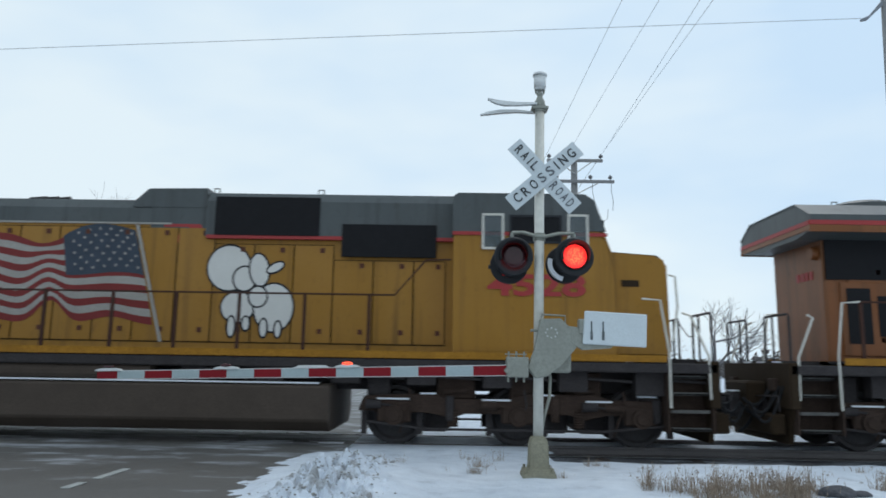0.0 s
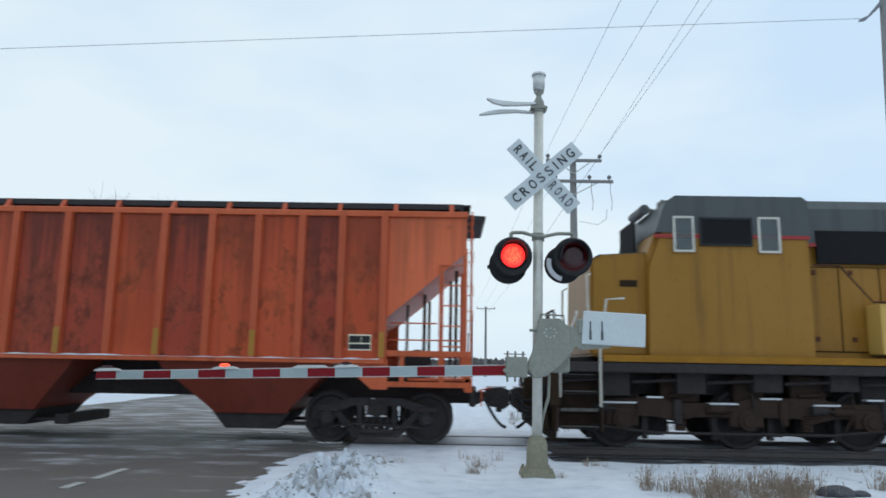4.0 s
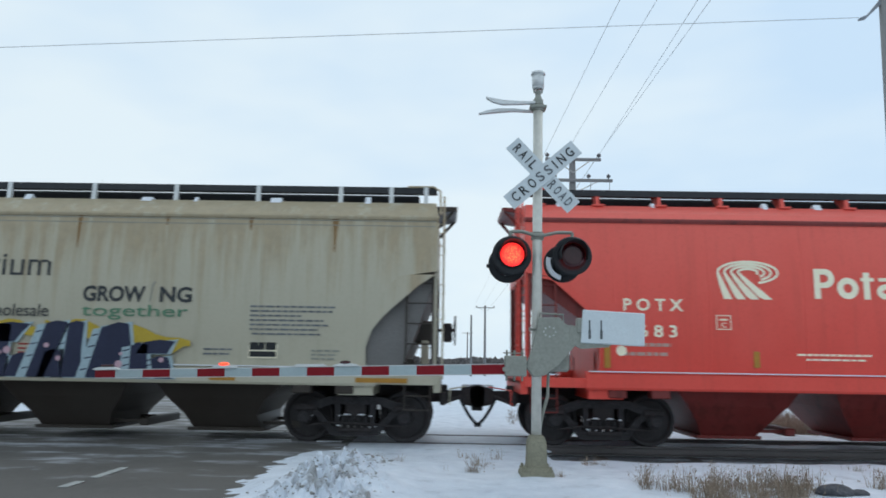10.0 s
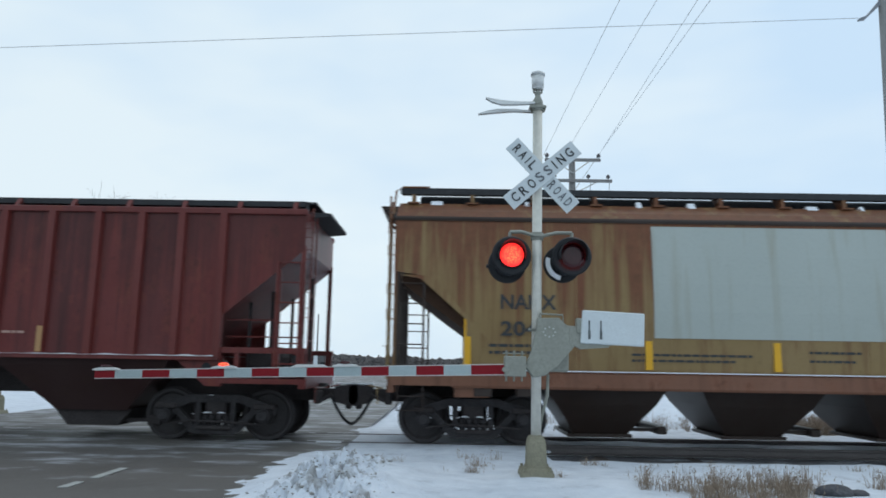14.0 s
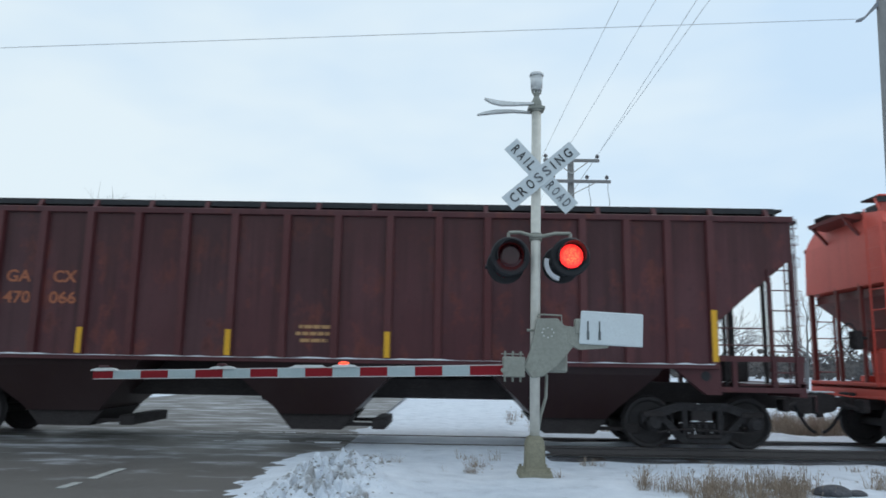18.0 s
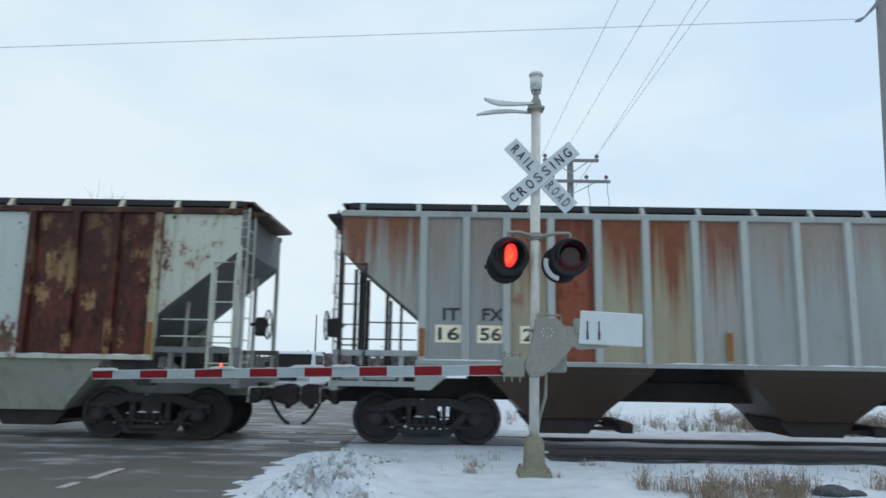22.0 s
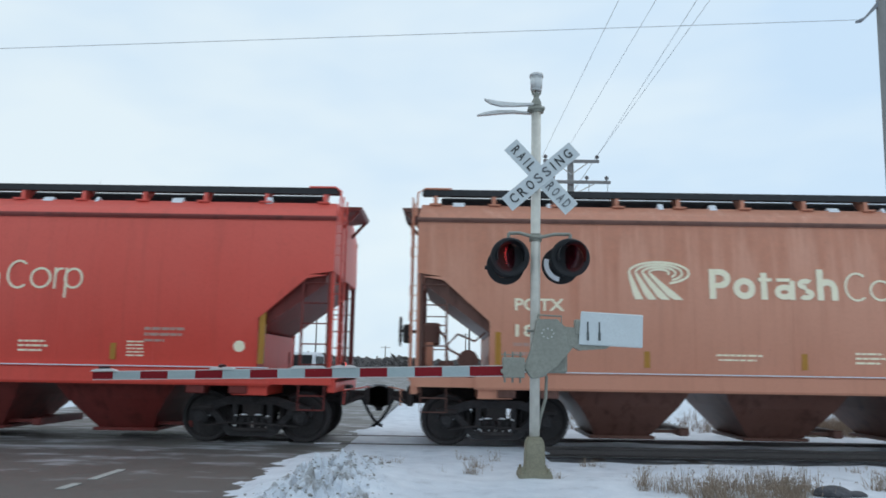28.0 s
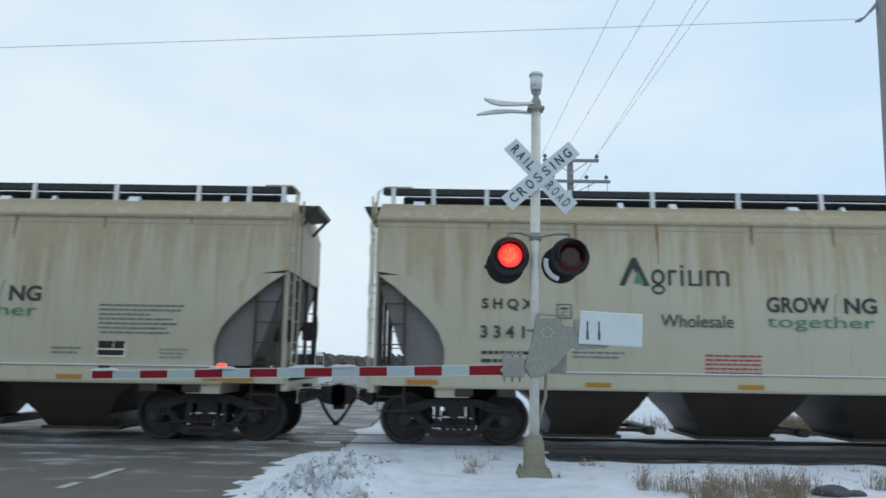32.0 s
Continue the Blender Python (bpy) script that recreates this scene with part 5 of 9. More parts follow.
    for e in (-1, 1):       # cross bulkhead below the slope sheet, with an oval hole towards each side
        bm = bmesh.new()
        for x in (e * 5.27, e * 5.30):
            k = 24
            outer, holes = [], []
            for s in (-1, 1):
                rim, hole = [], []
                for i in range(k):
                    a = 6.28318 * i / k
                    u, w = math.cos(a), math.sin(a)
                    f = 1 / max(abs(u), abs(w))
                    rim.append(bm.verts.new((x, s * 0.71 + 0.69 * u * f, 1.55 + 0.40 * w * f)))
                    hole.append(bm.verts.new((x, s * 1.12 + 0.12 * u, 1.50 + 0.20 * w)))
                for i in range(k):
                    bm.faces.new((rim[i], rim[(i + 1) % k], hole[(i + 1) % k], hole[i]))
        part("bulkhead", bm, slope if kind != "plain" else paint, car)
    for e in (-1, 1):       # end platform, posts, ladders
        bm = bmesh.new()
        box(bm, *sorted((e * 5.45, e * 6.68)), -1.45, 1.45, 1.10, 1.16)
        box(bm, *sorted((e * 6.55, e * 6.68)), -1.48, 1.48, 0.92, 1.22, bevel=0.012)
        box(bm, *sorted((e * 4.9, e * 5.5)), -1.5, 1.5, 0.86, 1.12)
        part("end_sill", bm, paint, car)
        for y, w in ((-1.45, 0.045), (1.45, 0.045), (-0.42, 0.032), (0.42, 0.032)):
            bm = bmesh.new()
            box(bm, *sorted((e * (6.60 - 2 * w), e * 6.60)), y - w, y + w, 1.16, 3.1)
            # inner posts take the darkened paint, so they read as backlit silhouettes
            part("end_post", bm, paint if y < -1 else dark, car)
        for y in (-1.52, 1.52):
            part("side_ladder", ladder_mesh(*sorted((e * 6.06, e * 6.52)), y, 1.22, 3.05, 0.36), dark, car)
        bm = bmesh.new()    # end ladder, grab irons and stirrup
        for z in np.arange(1.4, 4.4, 0.38):
            tube(bm, (e * 6.70, -1.40, z), (e * 6.70, -0.98, z), 0.012, n=5)
        for y in (-1.42, -0.96):
            tube(bm, (e * 6.70, y, 1.15), (e * 6.70, y, 4.45), 0.018, n=6)
        for z in (3.35, 3.75, 2.2, 2.65):
            chain(bm, [(e * 6.60, -1.50, z), (e * 6.72, -1.50, z), (e * 6.72, -1.50, z + 0.17), (e * 6.60, -1.50, z + 0.17)], 0.011, 4)
        part("end_ladder", bm, paint, car)
        for y in (-1.5, 1.5):
            bm = bmesh.new()
            chain(bm, [(e * 6.05, y, 1.1), (e * 6.05, y, 0.62), (e * 6.5, y, 0.62), (e * 6.5, y, 1.1)], 0.016, 5)
            tube(bm, (e * 6.05, y, 0.86), (e * 6.5, y, 0.86), 0.012, n=5)
            part("stirrup", bm, dark, car)
        bm = bmesh.new()    # roof end platform
        prism(bm, [(e * 6.50, 4.30), (e * 6.92, 4.36), (e * 6.95, 4.43), (e * 6.50, 4.43)], -0.66, 0.66)
        prism(bm, [(e * 6.55, 4.02), (e * 6.62, 4.02), (e * 6.92, 4.36), (e * 6.86, 4.38)], -0.60, -0.55)
        prism(bm, [(e * 6.55, 4.02), (e * 6.62, 4.02), (e * 6.92, 4.36), (e * 6.86, 4.38)], 0.55, 0.60)
        part("roof_platform", bm, dark, car)
        bm = bmesh.new()
        chain(bm, [(e * 6.0, -1.12, 4.70), (e * 6.50, -1.12, 4.70), (e * 6.62, -1.2, 4.60), (e * 6.64, -1.46, 4.1)], 0.02, 6)
        part("roof_handhold", bm, paint, car)
        coupler(car, 6.68, 7.47, e, paint)
        freight_truck(car, e * 5.15)
    return car


def brake_gear(car, e, paint, dark):
    """Handbrake wheel, reservoir, valve and pipes on one end's platform."""
    handbrake(car, e * 6.93, -0.55, 2.05, e, dark)
    bm = bmesh.new()
    tube(bm, (e * 5.66, -1.10, 1.52), (e * 5.66, -0.35, 1.52), 0.19, n=18)
    part("brake_reservoir", bm, dark, car)
    bm = bmesh.new()
    box(bm, *sorted((e * 5.92, e * 6.20)), -1.20, -0.90, 1.16, 1.50, bevel=0.03)
    part("brake_valve", bm, dark, car)
    bm = bmesh.new()
    box(bm, *sorted((e * 6.30, e * 6.44)), -0.75, -0.45, 1.16, 1.85, bevel=0.02)
    part("brake_stand", bm, paint, car)
    bm = bmesh.new()
    chain(bm, [(e * 5.80, -1.15, 1.60), (e * 6.02, -1.16, 1.72), (e * 6.10, -1.16, 1.95), (e * 6.28, -1.0, 2.15)], 0.022, 6)
    part("brake_pipe", bm, dark, car)
    bm = bmesh.new()
    chain(bm, [(e * 5.36, -1.30, 2.02), (e * 5.55, -1.32, 1.86), (e * 5.86, -1.33, 1.98), (e * 6.05, -1.33, 1.78), (e * 6.02, -1.33, 1.42), (e * 5.60, -1.33, 1.36)], 0.020, 6)
    part("brake_pipe", bm, dark, car)
    bm = bmesh.new()
    box(bm, *sorted((e * 6.18, e * 6.50)), -0.62, -0.30, 1.80, 2.22, bevel=0.03)
    part("brake_gearbox", bm, dark, car)
    bm = bmesh.new()
    chain(bm, [(e * 5.5, -1.28, 1.30), (e * 5.95, -1.30, 1.27), (e * 6.45, -1.30, 1.32)], 0.022, 5)
    part("brake_pipe", bm, dark, car)


def stripes_on(car, xs, z0, z1, tall=()):
    for x in xs:
        boxpart("reflector", car, M_YELLOW, x - 0.05, x + 0.05, -bulge(1.65) - 0.006, -bulge(1.65) + 0.02, z0, z1)
    for x in tall:
        boxpart("reflector", car, M_YELLOW, x - 0.05, x + 0.05, -bulge(1.9) - 0.006, -bulge(1.4) + 0.02, 1.40, 2.32)


def data_plate(car, x, z, y, w=0.40, h=0.28):
    p = boxpart("data_plate", car, M_LETTER, x, x + w, y - 0.006, y, z, z + h)
    for a, b in ((0.03, 0.55), (0.58, 0.96)):
        boxpart("field", p, M_BLACKTXT, x + w * a, x + w * b, y - 0.010, y - 0.005, z + h * 0.48, z + h * 0.92)
    boxpart("field", p, M_BLACKTXT, x + w * 0.03, x + w * 0.96, y - 0.010, y - 0.005, z + h * 0.08, z + h * 0.40)


def swirl_mark(car, x, z, w, h, y, material):
    """The emblem as plain bands: four nested strokes that rise, bend over and curl back."""
    for k in range(4):
        bm = bmesh.new()
        cx, cz, rx, rz = 0.56, 0.70, 0.53 - 0.118 * k, 0.285 - 0.064 * k
        spine = [(0.20 + 0.235 * k + (cx - rx - 0.20 - 0.235 * k) * (q / 5) ** 0.85, cz * q / 5, 0.072 - 0.046 * q / 5) for q in range(5)]
        for q in range(19):
            a = radians(180 - (250 - 14 * k) * q / 18)
            spine.append((cx + rx * math.cos(a), cz + rz * math.sin(a), 0.026))
        prev = None
        for i, (u, v, t) in enumerate(spine):
            p, q = spine[max(i - 1, 0)], spine[min(i + 1, len(spine) - 1)]
            d = Vector(((q[0] - p[0]) * w, (q[1] - p[1]) * h)).normalized()
            off = Vector((-d.y, d.x)) * t * (w if i < 5 else h * 1.15)
            if i == 0:
                off = Vector((-t * w, 0))
            c = Vector((x + u * w, z + v * h))
            cur = [bm.verts.new((g.x, yy, g.y)) for g in (c + off, c - off) for yy in (y - 0.004 - 0.0004 * k, y + 0.002)]
            if prev:
                for m, n in ((0, 1), (1, 3), (3, 2), (2, 0)):
                    bm.faces.new((prev[m], prev[n], cur[n], cur[m]))
            prev = cur
        part("emblem", bm, material, car, "plain cream band of an emblem")


def wordmark(car, x0, x1, x2, x3, z0, z1, y, material):
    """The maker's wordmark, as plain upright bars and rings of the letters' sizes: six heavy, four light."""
    h = z1 - z0
    bm = bmesh.new()
    w = (x1 - x0) / 5.63
    a, b = y - 0.004, y + 0.002
    xh = h * 0.72
    st = w * 0.285

    lift = [0.0]

    def up(x, top, s=st, low=0.0):
        lift[0] += 0.0006
        box(bm, x, x + s, a - lift[0], b, z0 + low, z0 + top)

    def round_at(x, ww, s, cz=None, top=None, lo=0, hi=360):
        lift[0] += 0.0006
        ring(bm, x + ww / 2, z0 + (cz if cz is not None else xh / 2), ww / 2, (top or xh) / 2, s, a - lift[0], b, lo, hi, 18)

    x = x0
    up(x, h)
    box(bm, x + st * 0.9, x + w * 0.52, a - 0.009, b, z0 + h * 0.81, z0 + h)
    box(bm, x + st * 0.9, x + w * 0.52, a - 0.0096, b, z0 + h * 0.36, z0 + h * 0.54)
    round_at(x + st * 0.3, w * 0.86, st, h * 0.68, h * 0.64, -92, 92)
    x += w * 1.05
    round_at(x, w * 0.98, st)
    x += w * 1.1
    up(x + w * 0.12, h * 0.9)
    box(bm, x, x + w * 0.6, a - 0.009, b, z0 + xh * 0.84, z0 + xh)
    x += w * 0.72
    box(bm, x + w * 0.1, x + w * 0.7, a - 0.0102, b, z0 + xh * 0.84, z0 + xh)
    round_at(x, w * 0.86, st * 0.9, xh * 0.36, xh * 0.72)
    up(x + w * 0.66, xh * 0.9, st * 0.85)
    x += w * 1.02
    round_at(x, w * 0.72, st * 0.8, xh * 0.74, xh * 0.52, 40, 280)
    round_at(x, w * 0.72, st * 0.8, xh * 0.27, xh * 0.54, -140, 95)
    x += w * 0.86
    up(x, h * 1.04)
    round_at(x, w * 0.86, st, xh * 0.62, xh * 0.76, 0, 180)
    up(x + w * 0.62, xh * 0.66)
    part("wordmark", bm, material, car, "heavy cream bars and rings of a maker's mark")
    bm = bmesh.new()
    t = h * 0.075
    w2 = (x3 - x2) / 3.38
    ring(bm, x2 + w2 * 0.52, z0 + h * 0.47, w2 * 0.52, h * 0.49, t, a, b, 50, 310, 22)
    ring(bm, x2 + w2 * 1.50, z0 + xh / 2, w2 * 0.47, xh / 2, t, a, b)
    box(bm, x2 + w2 * 2.08, x2 + w2 * 2.08 + t, a, b, z0, z0 + xh)
    ring(bm, x2 + w2 * 2.38, z0 + xh * 0.68, w2 * 0.28, xh * 0.32, t, a - 0.001, b, 70, 180, 8)
    box(bm, x2 + w2 * 2.56, x2 + w2 * 2.56 + t, a, b, z0 - h * 0.3, z0 + xh)
    ring(bm, x2 + w2 * 2.94, z0 + xh / 2, w2 * 0.42, xh / 2, t, a - 0.001, b)
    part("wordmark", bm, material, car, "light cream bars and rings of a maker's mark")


SIDE = -1.587


def mark_potash(car, number, wide, letter):
    y = SIDE - 0.004
    before = set(car.children)
    lettering("lettering", "P O T X" if wide else "POTX", -4.98, -3.93 if wide else -4.11, 2.40, 2.62, y, letter, car, 0.02)
    lettering("lettering", " ".join(number) if wide else number, -4.97, -4.05 if wide else -4.20, 1.94, 2.16, y, letter, car, 0.02)
    lx = -3.33 if wide else -2.985
    swirl_mark(car, lx, 2.63, 1.00, 0.68, y, letter)
    m0, m1 = (-1.61, 2.05) if wide else (-1.54, 2.28)
    wordmark(car, m0, m0 + 0.589 * (m1 - m0), m0 + 0.624 * (m1 - m0), m1, 2.66, 3.19, y, letter)
    label_bars(car, ((-5.0, -4.15, 1.78, 0.06), (-5.0, -4.2, 1.62, 0.06), (3.20, 3.90, 1.96, 0.05), (3.20, 3.88, 1.86, 0.05), (3.20, 3.55, 1.76, 0.04)), None, M_LETTER_DIM)
    label_bars(car, ((0.98, 1.45, 1.72, 0.035), (0.98, 1.5, 1.64, 0.035), (0.98, 1.4, 1.56, 0.035), (-1.95 if wide else -1.45, -0.65, 1.66, 0.035), (-1.8 if wide else -1.4, -0.75, 1.58, 0.03)), None, letter)
    bm = bmesh.new()
    for x0, x1, z0, z1 in ((-3.36, -3.10, 2.33, 2.345), (-3.36, -3.10, 2.09, 2.105), (-3.36, -3.345, 2.09, 2.345), (-3.115, -3.10, 2.09, 2.345), (-3.30, -3.16, 2.25, 2.28)):
        box(bm, x0, x1, y - 0.002, y + 0.004, z0, z1)
    part("class_mark", bm, letter if wide else M_LETTER_DIM, car)
    lettering("lettering", "C", -3.275, -3.185, 2.125, 2.215, y - 0.003, letter if wide else M_LETTER_DIM, car)
    stripes_on(car, (-2.66, 0.09, 2.66), 1.44, 1.88, (5.27, -5.27))
    if wide:
        label_bars(car, tuple((2.9, 3.2, 1.5 + 0.06 * i, 0.025) for i in range(5)), None, letter)
        bm = bmesh.new()
        prism(bm, ellipse(4.88, 1.70, 0.10, 0.10), -bulge(1.7) - 0.006, -bulge(1.7) + 0.01)
        part("round_sticker", bm, M_LETTER, car)
        bm = bmesh.new()
        prism(bm, ellipse(-5.02, 1.70, 0.09, 0.09), -bulge(1.7) - 0.006, -bulge(1.7) + 0.01)
        part("round_sticker", bm, M_LETTER, car)
    else:
        data_plate(car, 4.44, 1.53, -bulge(1.65) - 0.003)
        boxpart("small_plate", car, M_LETTER_DIM, 5.0, 5.1, -bulge(1.65) - 0.008, -bulge(1.65), 1.62, 1.72)
    label_bars(car, ((4.4, 5.35, 1.14, 0.035),), -1.578, M_LETTER_DIM)
    for o in set(car.children) - before:      # the lettering stands a little off the middle
        o.location.x += 0.10 if wide else 0.12

# ---- rib-sided covered hopper ----
RIBS = [s * x for s in (-1, 1) for x in (0.46, 1.40, 2.28, 3.16, 4.02, 4.86, 5.65, 6.38, 7.14)]
RIBS.sort()


def ribbed_hopper(label, paint, lower, rib_paint, panel_paints, pale=False):
    car = tagged(empty("hopper_car"), label, "hopper car", "covered hopper cars")
    hw = 1.50
    bm = bmesh.new()        # far side, ends and slope sheets
    xe = lambda z: 8.62 if z >= 3.42 else 6.3 + 2.32 * (z - 1.5) / 1.92
    rows = []
    for z in (1.5, 2.0, 2.6, 3.0, 3.42, 4.10):
        rows.append([bm.verts.new(p) for p in ((-xe(z), -hw + 0.03, z), (xe(z), -hw + 0.03, z), (xe(z), hw, z), (-xe(z), hw, z))])
    rows.append([bm.verts.new(p) for p in ((-8.6, -0.7, 4.24), (8.6, -0.7, 4.24), (8.6, 0.7, 4.24), (-8.6, 0.7, 4.24))])
    for a, b in zip(rows, rows[1:]):
        for i in range(4):
            bm.faces.new((a[i], a[(i + 1) % 4], b[(i + 1) % 4], b[i]))
    bm.faces.new(rows[0][::-1])
    bm.faces.new(rows[-1])
    part("body", bm, paint, car, "steel hopper body with slope sheets")
    edge = lambda x: 1.5 if abs(x) <= 7.22 else 2.24 + (abs(x) - 7.22) * (3.42 - 2.24) / (8.62 - 7.22)
    cuts = [-8.62] + list(RIBS) + [8.62]
    for i, (a, b) in enumerate(zip(cuts, cuts[1:])):       # side panels between the ribs
        pts = [(a, 4.10), (b, 4.10)]
        if i == 0:
            pts = [(-8.62, 4.10), (b, 4.10), (b, 1.5), (-7.22, 1.5), (-7.22, 2.24), (-8.62, 3.42)]
        elif i == len(cuts) - 2:
            pts = [(8.62, 4.10), (8.62, 3.42), (7.22, 2.24), (7.22, 1.5), (a, 1.5), (a, 4.10)]
        else:
            pts += [(b, 1.5), (a, 1.5)]
        bm = bmesh.new()
        prism(bm, pts, -hw, -hw + 0.025)
        part("panel", bm, panel_paints[i % len(panel_paints)], car)
        bm = bmesh.new()
        prism(bm, pts, hw + 0.001, hw + 0.02)
        part("panel", bm, paint, car)
    for x in RIBS:
        bm = bmesh.new()
        prism(bm, [(x - 0.074, -hw - 0.001), (x - 0.060, -hw - 0.085), (x + 0.060, -hw - 0.085), (x + 0.074, -hw - 0.001)], 1.47, 4.06, "z")
        part("rib", bm, rib_paint, car)
    for s in (-1, 1):
        bm = bmesh.new()
        box(bm, -8.64, 8.64, *sorted((s * 1.42, s * 1.56)), 4.05, 4.16, bevel=0.012)
        part("top_chord", bm, paint, car)
        bm = bmesh.new()
        box(bm, -7.2, 7.2, *sorted((s * 1.40, s * 1.60)), 1.42, 1.50, bevel=0.01)
        part("bottom_chord", bm, paint, car)
        r = random.Random(5)
        bm = bmesh.new()
        tops = [(-7.1 + 14.2 * q / 60, 1.499 + max(r.uniform(-0.012, 0.026), 0.002)) for q in range(61)]
        prism(bm, tops + [(7.1, 1.496), (-7.1, 1.496)], *sorted((s * 1.50, s * 1.61)))
        part("snow_line", bm, M_SNOWCAP, car, "thin line of packed snow")
        bm = bmesh.new()
        box(bm, -8.5, 8.5, *sorted((s * 0.62, s * 1.12)), 4.36, 4.39)
        box(bm, -8.5, 8.5, *sorted((s * 1.09, s * 1.125)), 4.29, 4.395)
        part("running_board", bm, M_GRATE, car, "dark steel grating walkway")
        bm = bmesh.new()
        box(bm, -8.0, 8.0, *sorted((s * 0.1, s * 0.55)), 4.22, 4.37, bevel=0.03)
        part("hatch_cover", bm, M_GRATE, car)
        for x in np.arange(-8.3, 8.4, 1.04):
            bm = bmesh.new()
            prism(bm, [(s * 1.30, 4.14), (s * 1.13, 4.38), (s * 1.05, 4.38), (s * 1.1, 4.14)], x - 0.04, x + 0.04, "x")
            part("board_bracket", bm, rib_paint, car)
    for x in (-4.55, 0.08, 4.71):
        bm = bmesh.new()
        rows = []
        for z, w, d in ((1.49, 1.60, 1.42), (1.30, 1.48, 1.36), (0.60, 0.74, 0.92), (0.50, 0.66, 0.86)):
            rows.append([bm.verts.new(p) for p in ((x - w, -d, z), (x + w, -d, z), (x + w, d, z), (x - w, d, z))])
        for a, b in zip(rows, rows[1:]):
            for i in range(4):
                bm.faces.new((a[i], a[(i + 1) % 4], b[(i + 1) % 4], b[i]))
        bm.faces.new(rows[-1])
        h = part("hopper", bm, lower, car, "tapered discharge hopper")
        bm = bmesh.new()
        prism(bm, [(x - 0.72, 0.52), (x - 0.46, 0.22), (x + 0.46, 0.22), (x + 0.72, 0.52)], -0.78, 0.78)
        box(bm, x + 0.4, x + 1.25, -0.66, -0.56, 0.28, 0.34)
        box(bm, x + 0.4, x + 1.25, 0.56, 0.66, 0.28, 0.34)
        box(bm, x + 1.02, x + 1.28, -0.82, 0.82, 0.24, 0.42, bevel=0.02)
        part("gate", bm, M_UNDER, h, "dark sliding outlet gate")
    bm = bmesh.new()
    box(bm, -8.6, 8.6, -0.28, 0.28, 0.78, 1.16, bevel=0.02)
    box(bm, -6.3, 6.3, -0.20, 0.20, 1.14, 1.49)
    part("centre_sill", bm, lower if pale else M_UNDER, car)
    for e in (-1, 1):
        bm = bmesh.new()
        for y in (-1.46, 1.46):
            box(bm, *sorted((e * 7.2, e * 8.72)), y - 0.05, y + 0.05, 1.56, 1.66)
            box(bm, *sorted((e * 7.2, e * 8.72)), y - 0.05, y + 0.05, 1.03, 1.12)
            for x in (7.5, 8.2, 8.66):
                box(bm, *sorted((e * (x - 0.04), e * (x + 0.04))), y - 0.04, y + 0.04, 1.1, 1.6)
        box(bm, *sorted((e * 8.6, e * 8.74)), -1.5, 1.5, 0.95, 1.20, bevel=0.012)
        box(bm, *sorted((e * 7.6, e * 8.7)), -1.4, 1.4, 1.14, 1.18)
        part("end_sill", bm, rib_paint if pale else paint, car)
        for s in (-1, 1):
            bm = bmesh.new()
            prism(bm, [(e * 6.35, 1.5), (e * 7.25, 1.5), (e * 7.25, 0.98), (e * 6.98, 0.98)], *sorted((s * 1.36, s * 1.50)))
            b = part("bolster_end", bm, lower if pale else paint, car)
            bm = bmesh.new()
            # a flat black disc paints the dark inside of the hole
            tube(bm, (e * 6.98, s * 1.49, 1.30), (e * 6.98, s * 1.51, 1.30), 0.085, n=14)
            part("lifting_hole", bm, M_BLACK, b)
        for x, y, top, w in ((8.60, -1.45, 3.5, 0.055), (8.60, 1.45, 3.5, 0.055), (8.18, -1.46, 3.05, 0.05), (7.55, -0.95, 2.5, 0.035), (7.85, -0.5, 2.75, 0.045), (8.35, 0.7, 3.15, 0.045), (8.45, -0.6, 3.2, 0.045), (7.9, 1.0, 2.75, 0.04)):
            bm = bmesh.new()
            w *= 0.7
            box(bm, *sorted((e * (x - w), e * (x + w))), y - w, y + w, 1.15, top)
            part("end_post", bm, paint if abs(y) > 1.2 else (M_GALV if pale else M_UNDER), car)
        part("side_ladder", ladder_mesh(*sorted((e * 8.16, e * 8.58)), -1.52, 1.2, 3.2, 0.36), paint, car)
        bm = bmesh.new()
        chain(bm, [(e * 7.25, -1.35, 2.15), (e * 8.1, -1.35, 2.15)], 0.014, 5)
        chain(bm, [(e * 7.25, -1.35, 1.85), (e * 8.6, -1.35, 1.85)], 0.014, 5)
        for z in (3.25, 3.65, 3.95, 2.2, 2.65):
            chain(bm, [(e * 8.62, -1.48, z), (e * 8.74, -1.48, z), (e * 8.74, -1.48, z + 0.17), (e * 8.62, -1.48, z + 0.17)], 0.011, 4)
        for y in (-1.38, -0.95):
            tube(bm, (e * 8.72, y, 1.2), (e * 8.72, y, 4.2), 0.016, n=5)
        for z in np.arange(1.4, 4.2, 0.4):
            tube(bm, (e * 8.72, -1.38, z), (e * 8.72, -0.95, z), 0.012, n=5)
        part("handrail", bm, paint, car)
        bm = bmesh.new()
        box(bm, *sorted((e * 7.95, e * 8.7)), -1.05, 1.05, 4.36, 4.40)
        prism(bm, [(e * 8.5, 4.10), (e * 8.98, 4.14), (e * 8.98, 4.20), (e * 8.5, 4.22)], -1.0, 1.0)
        box(bm, *sorted((e * 8.5, e * 8.56)), -1.08, -1.02, 4.1, 4.4)
        part("roof_platform", bm, M_GRATE, car)
        coupler(car, 8.74, 9.45, e, paint)
        freight_truck(car, e * 7.05)
    bm = bmesh.new()
    box(bm, 7.5, 8.0, -0.9, -0.3, 1.2, 1.62, bevel=0.04)
    part("brake_valve", bm, M_UNDER, car)
    bm = bmesh.new()
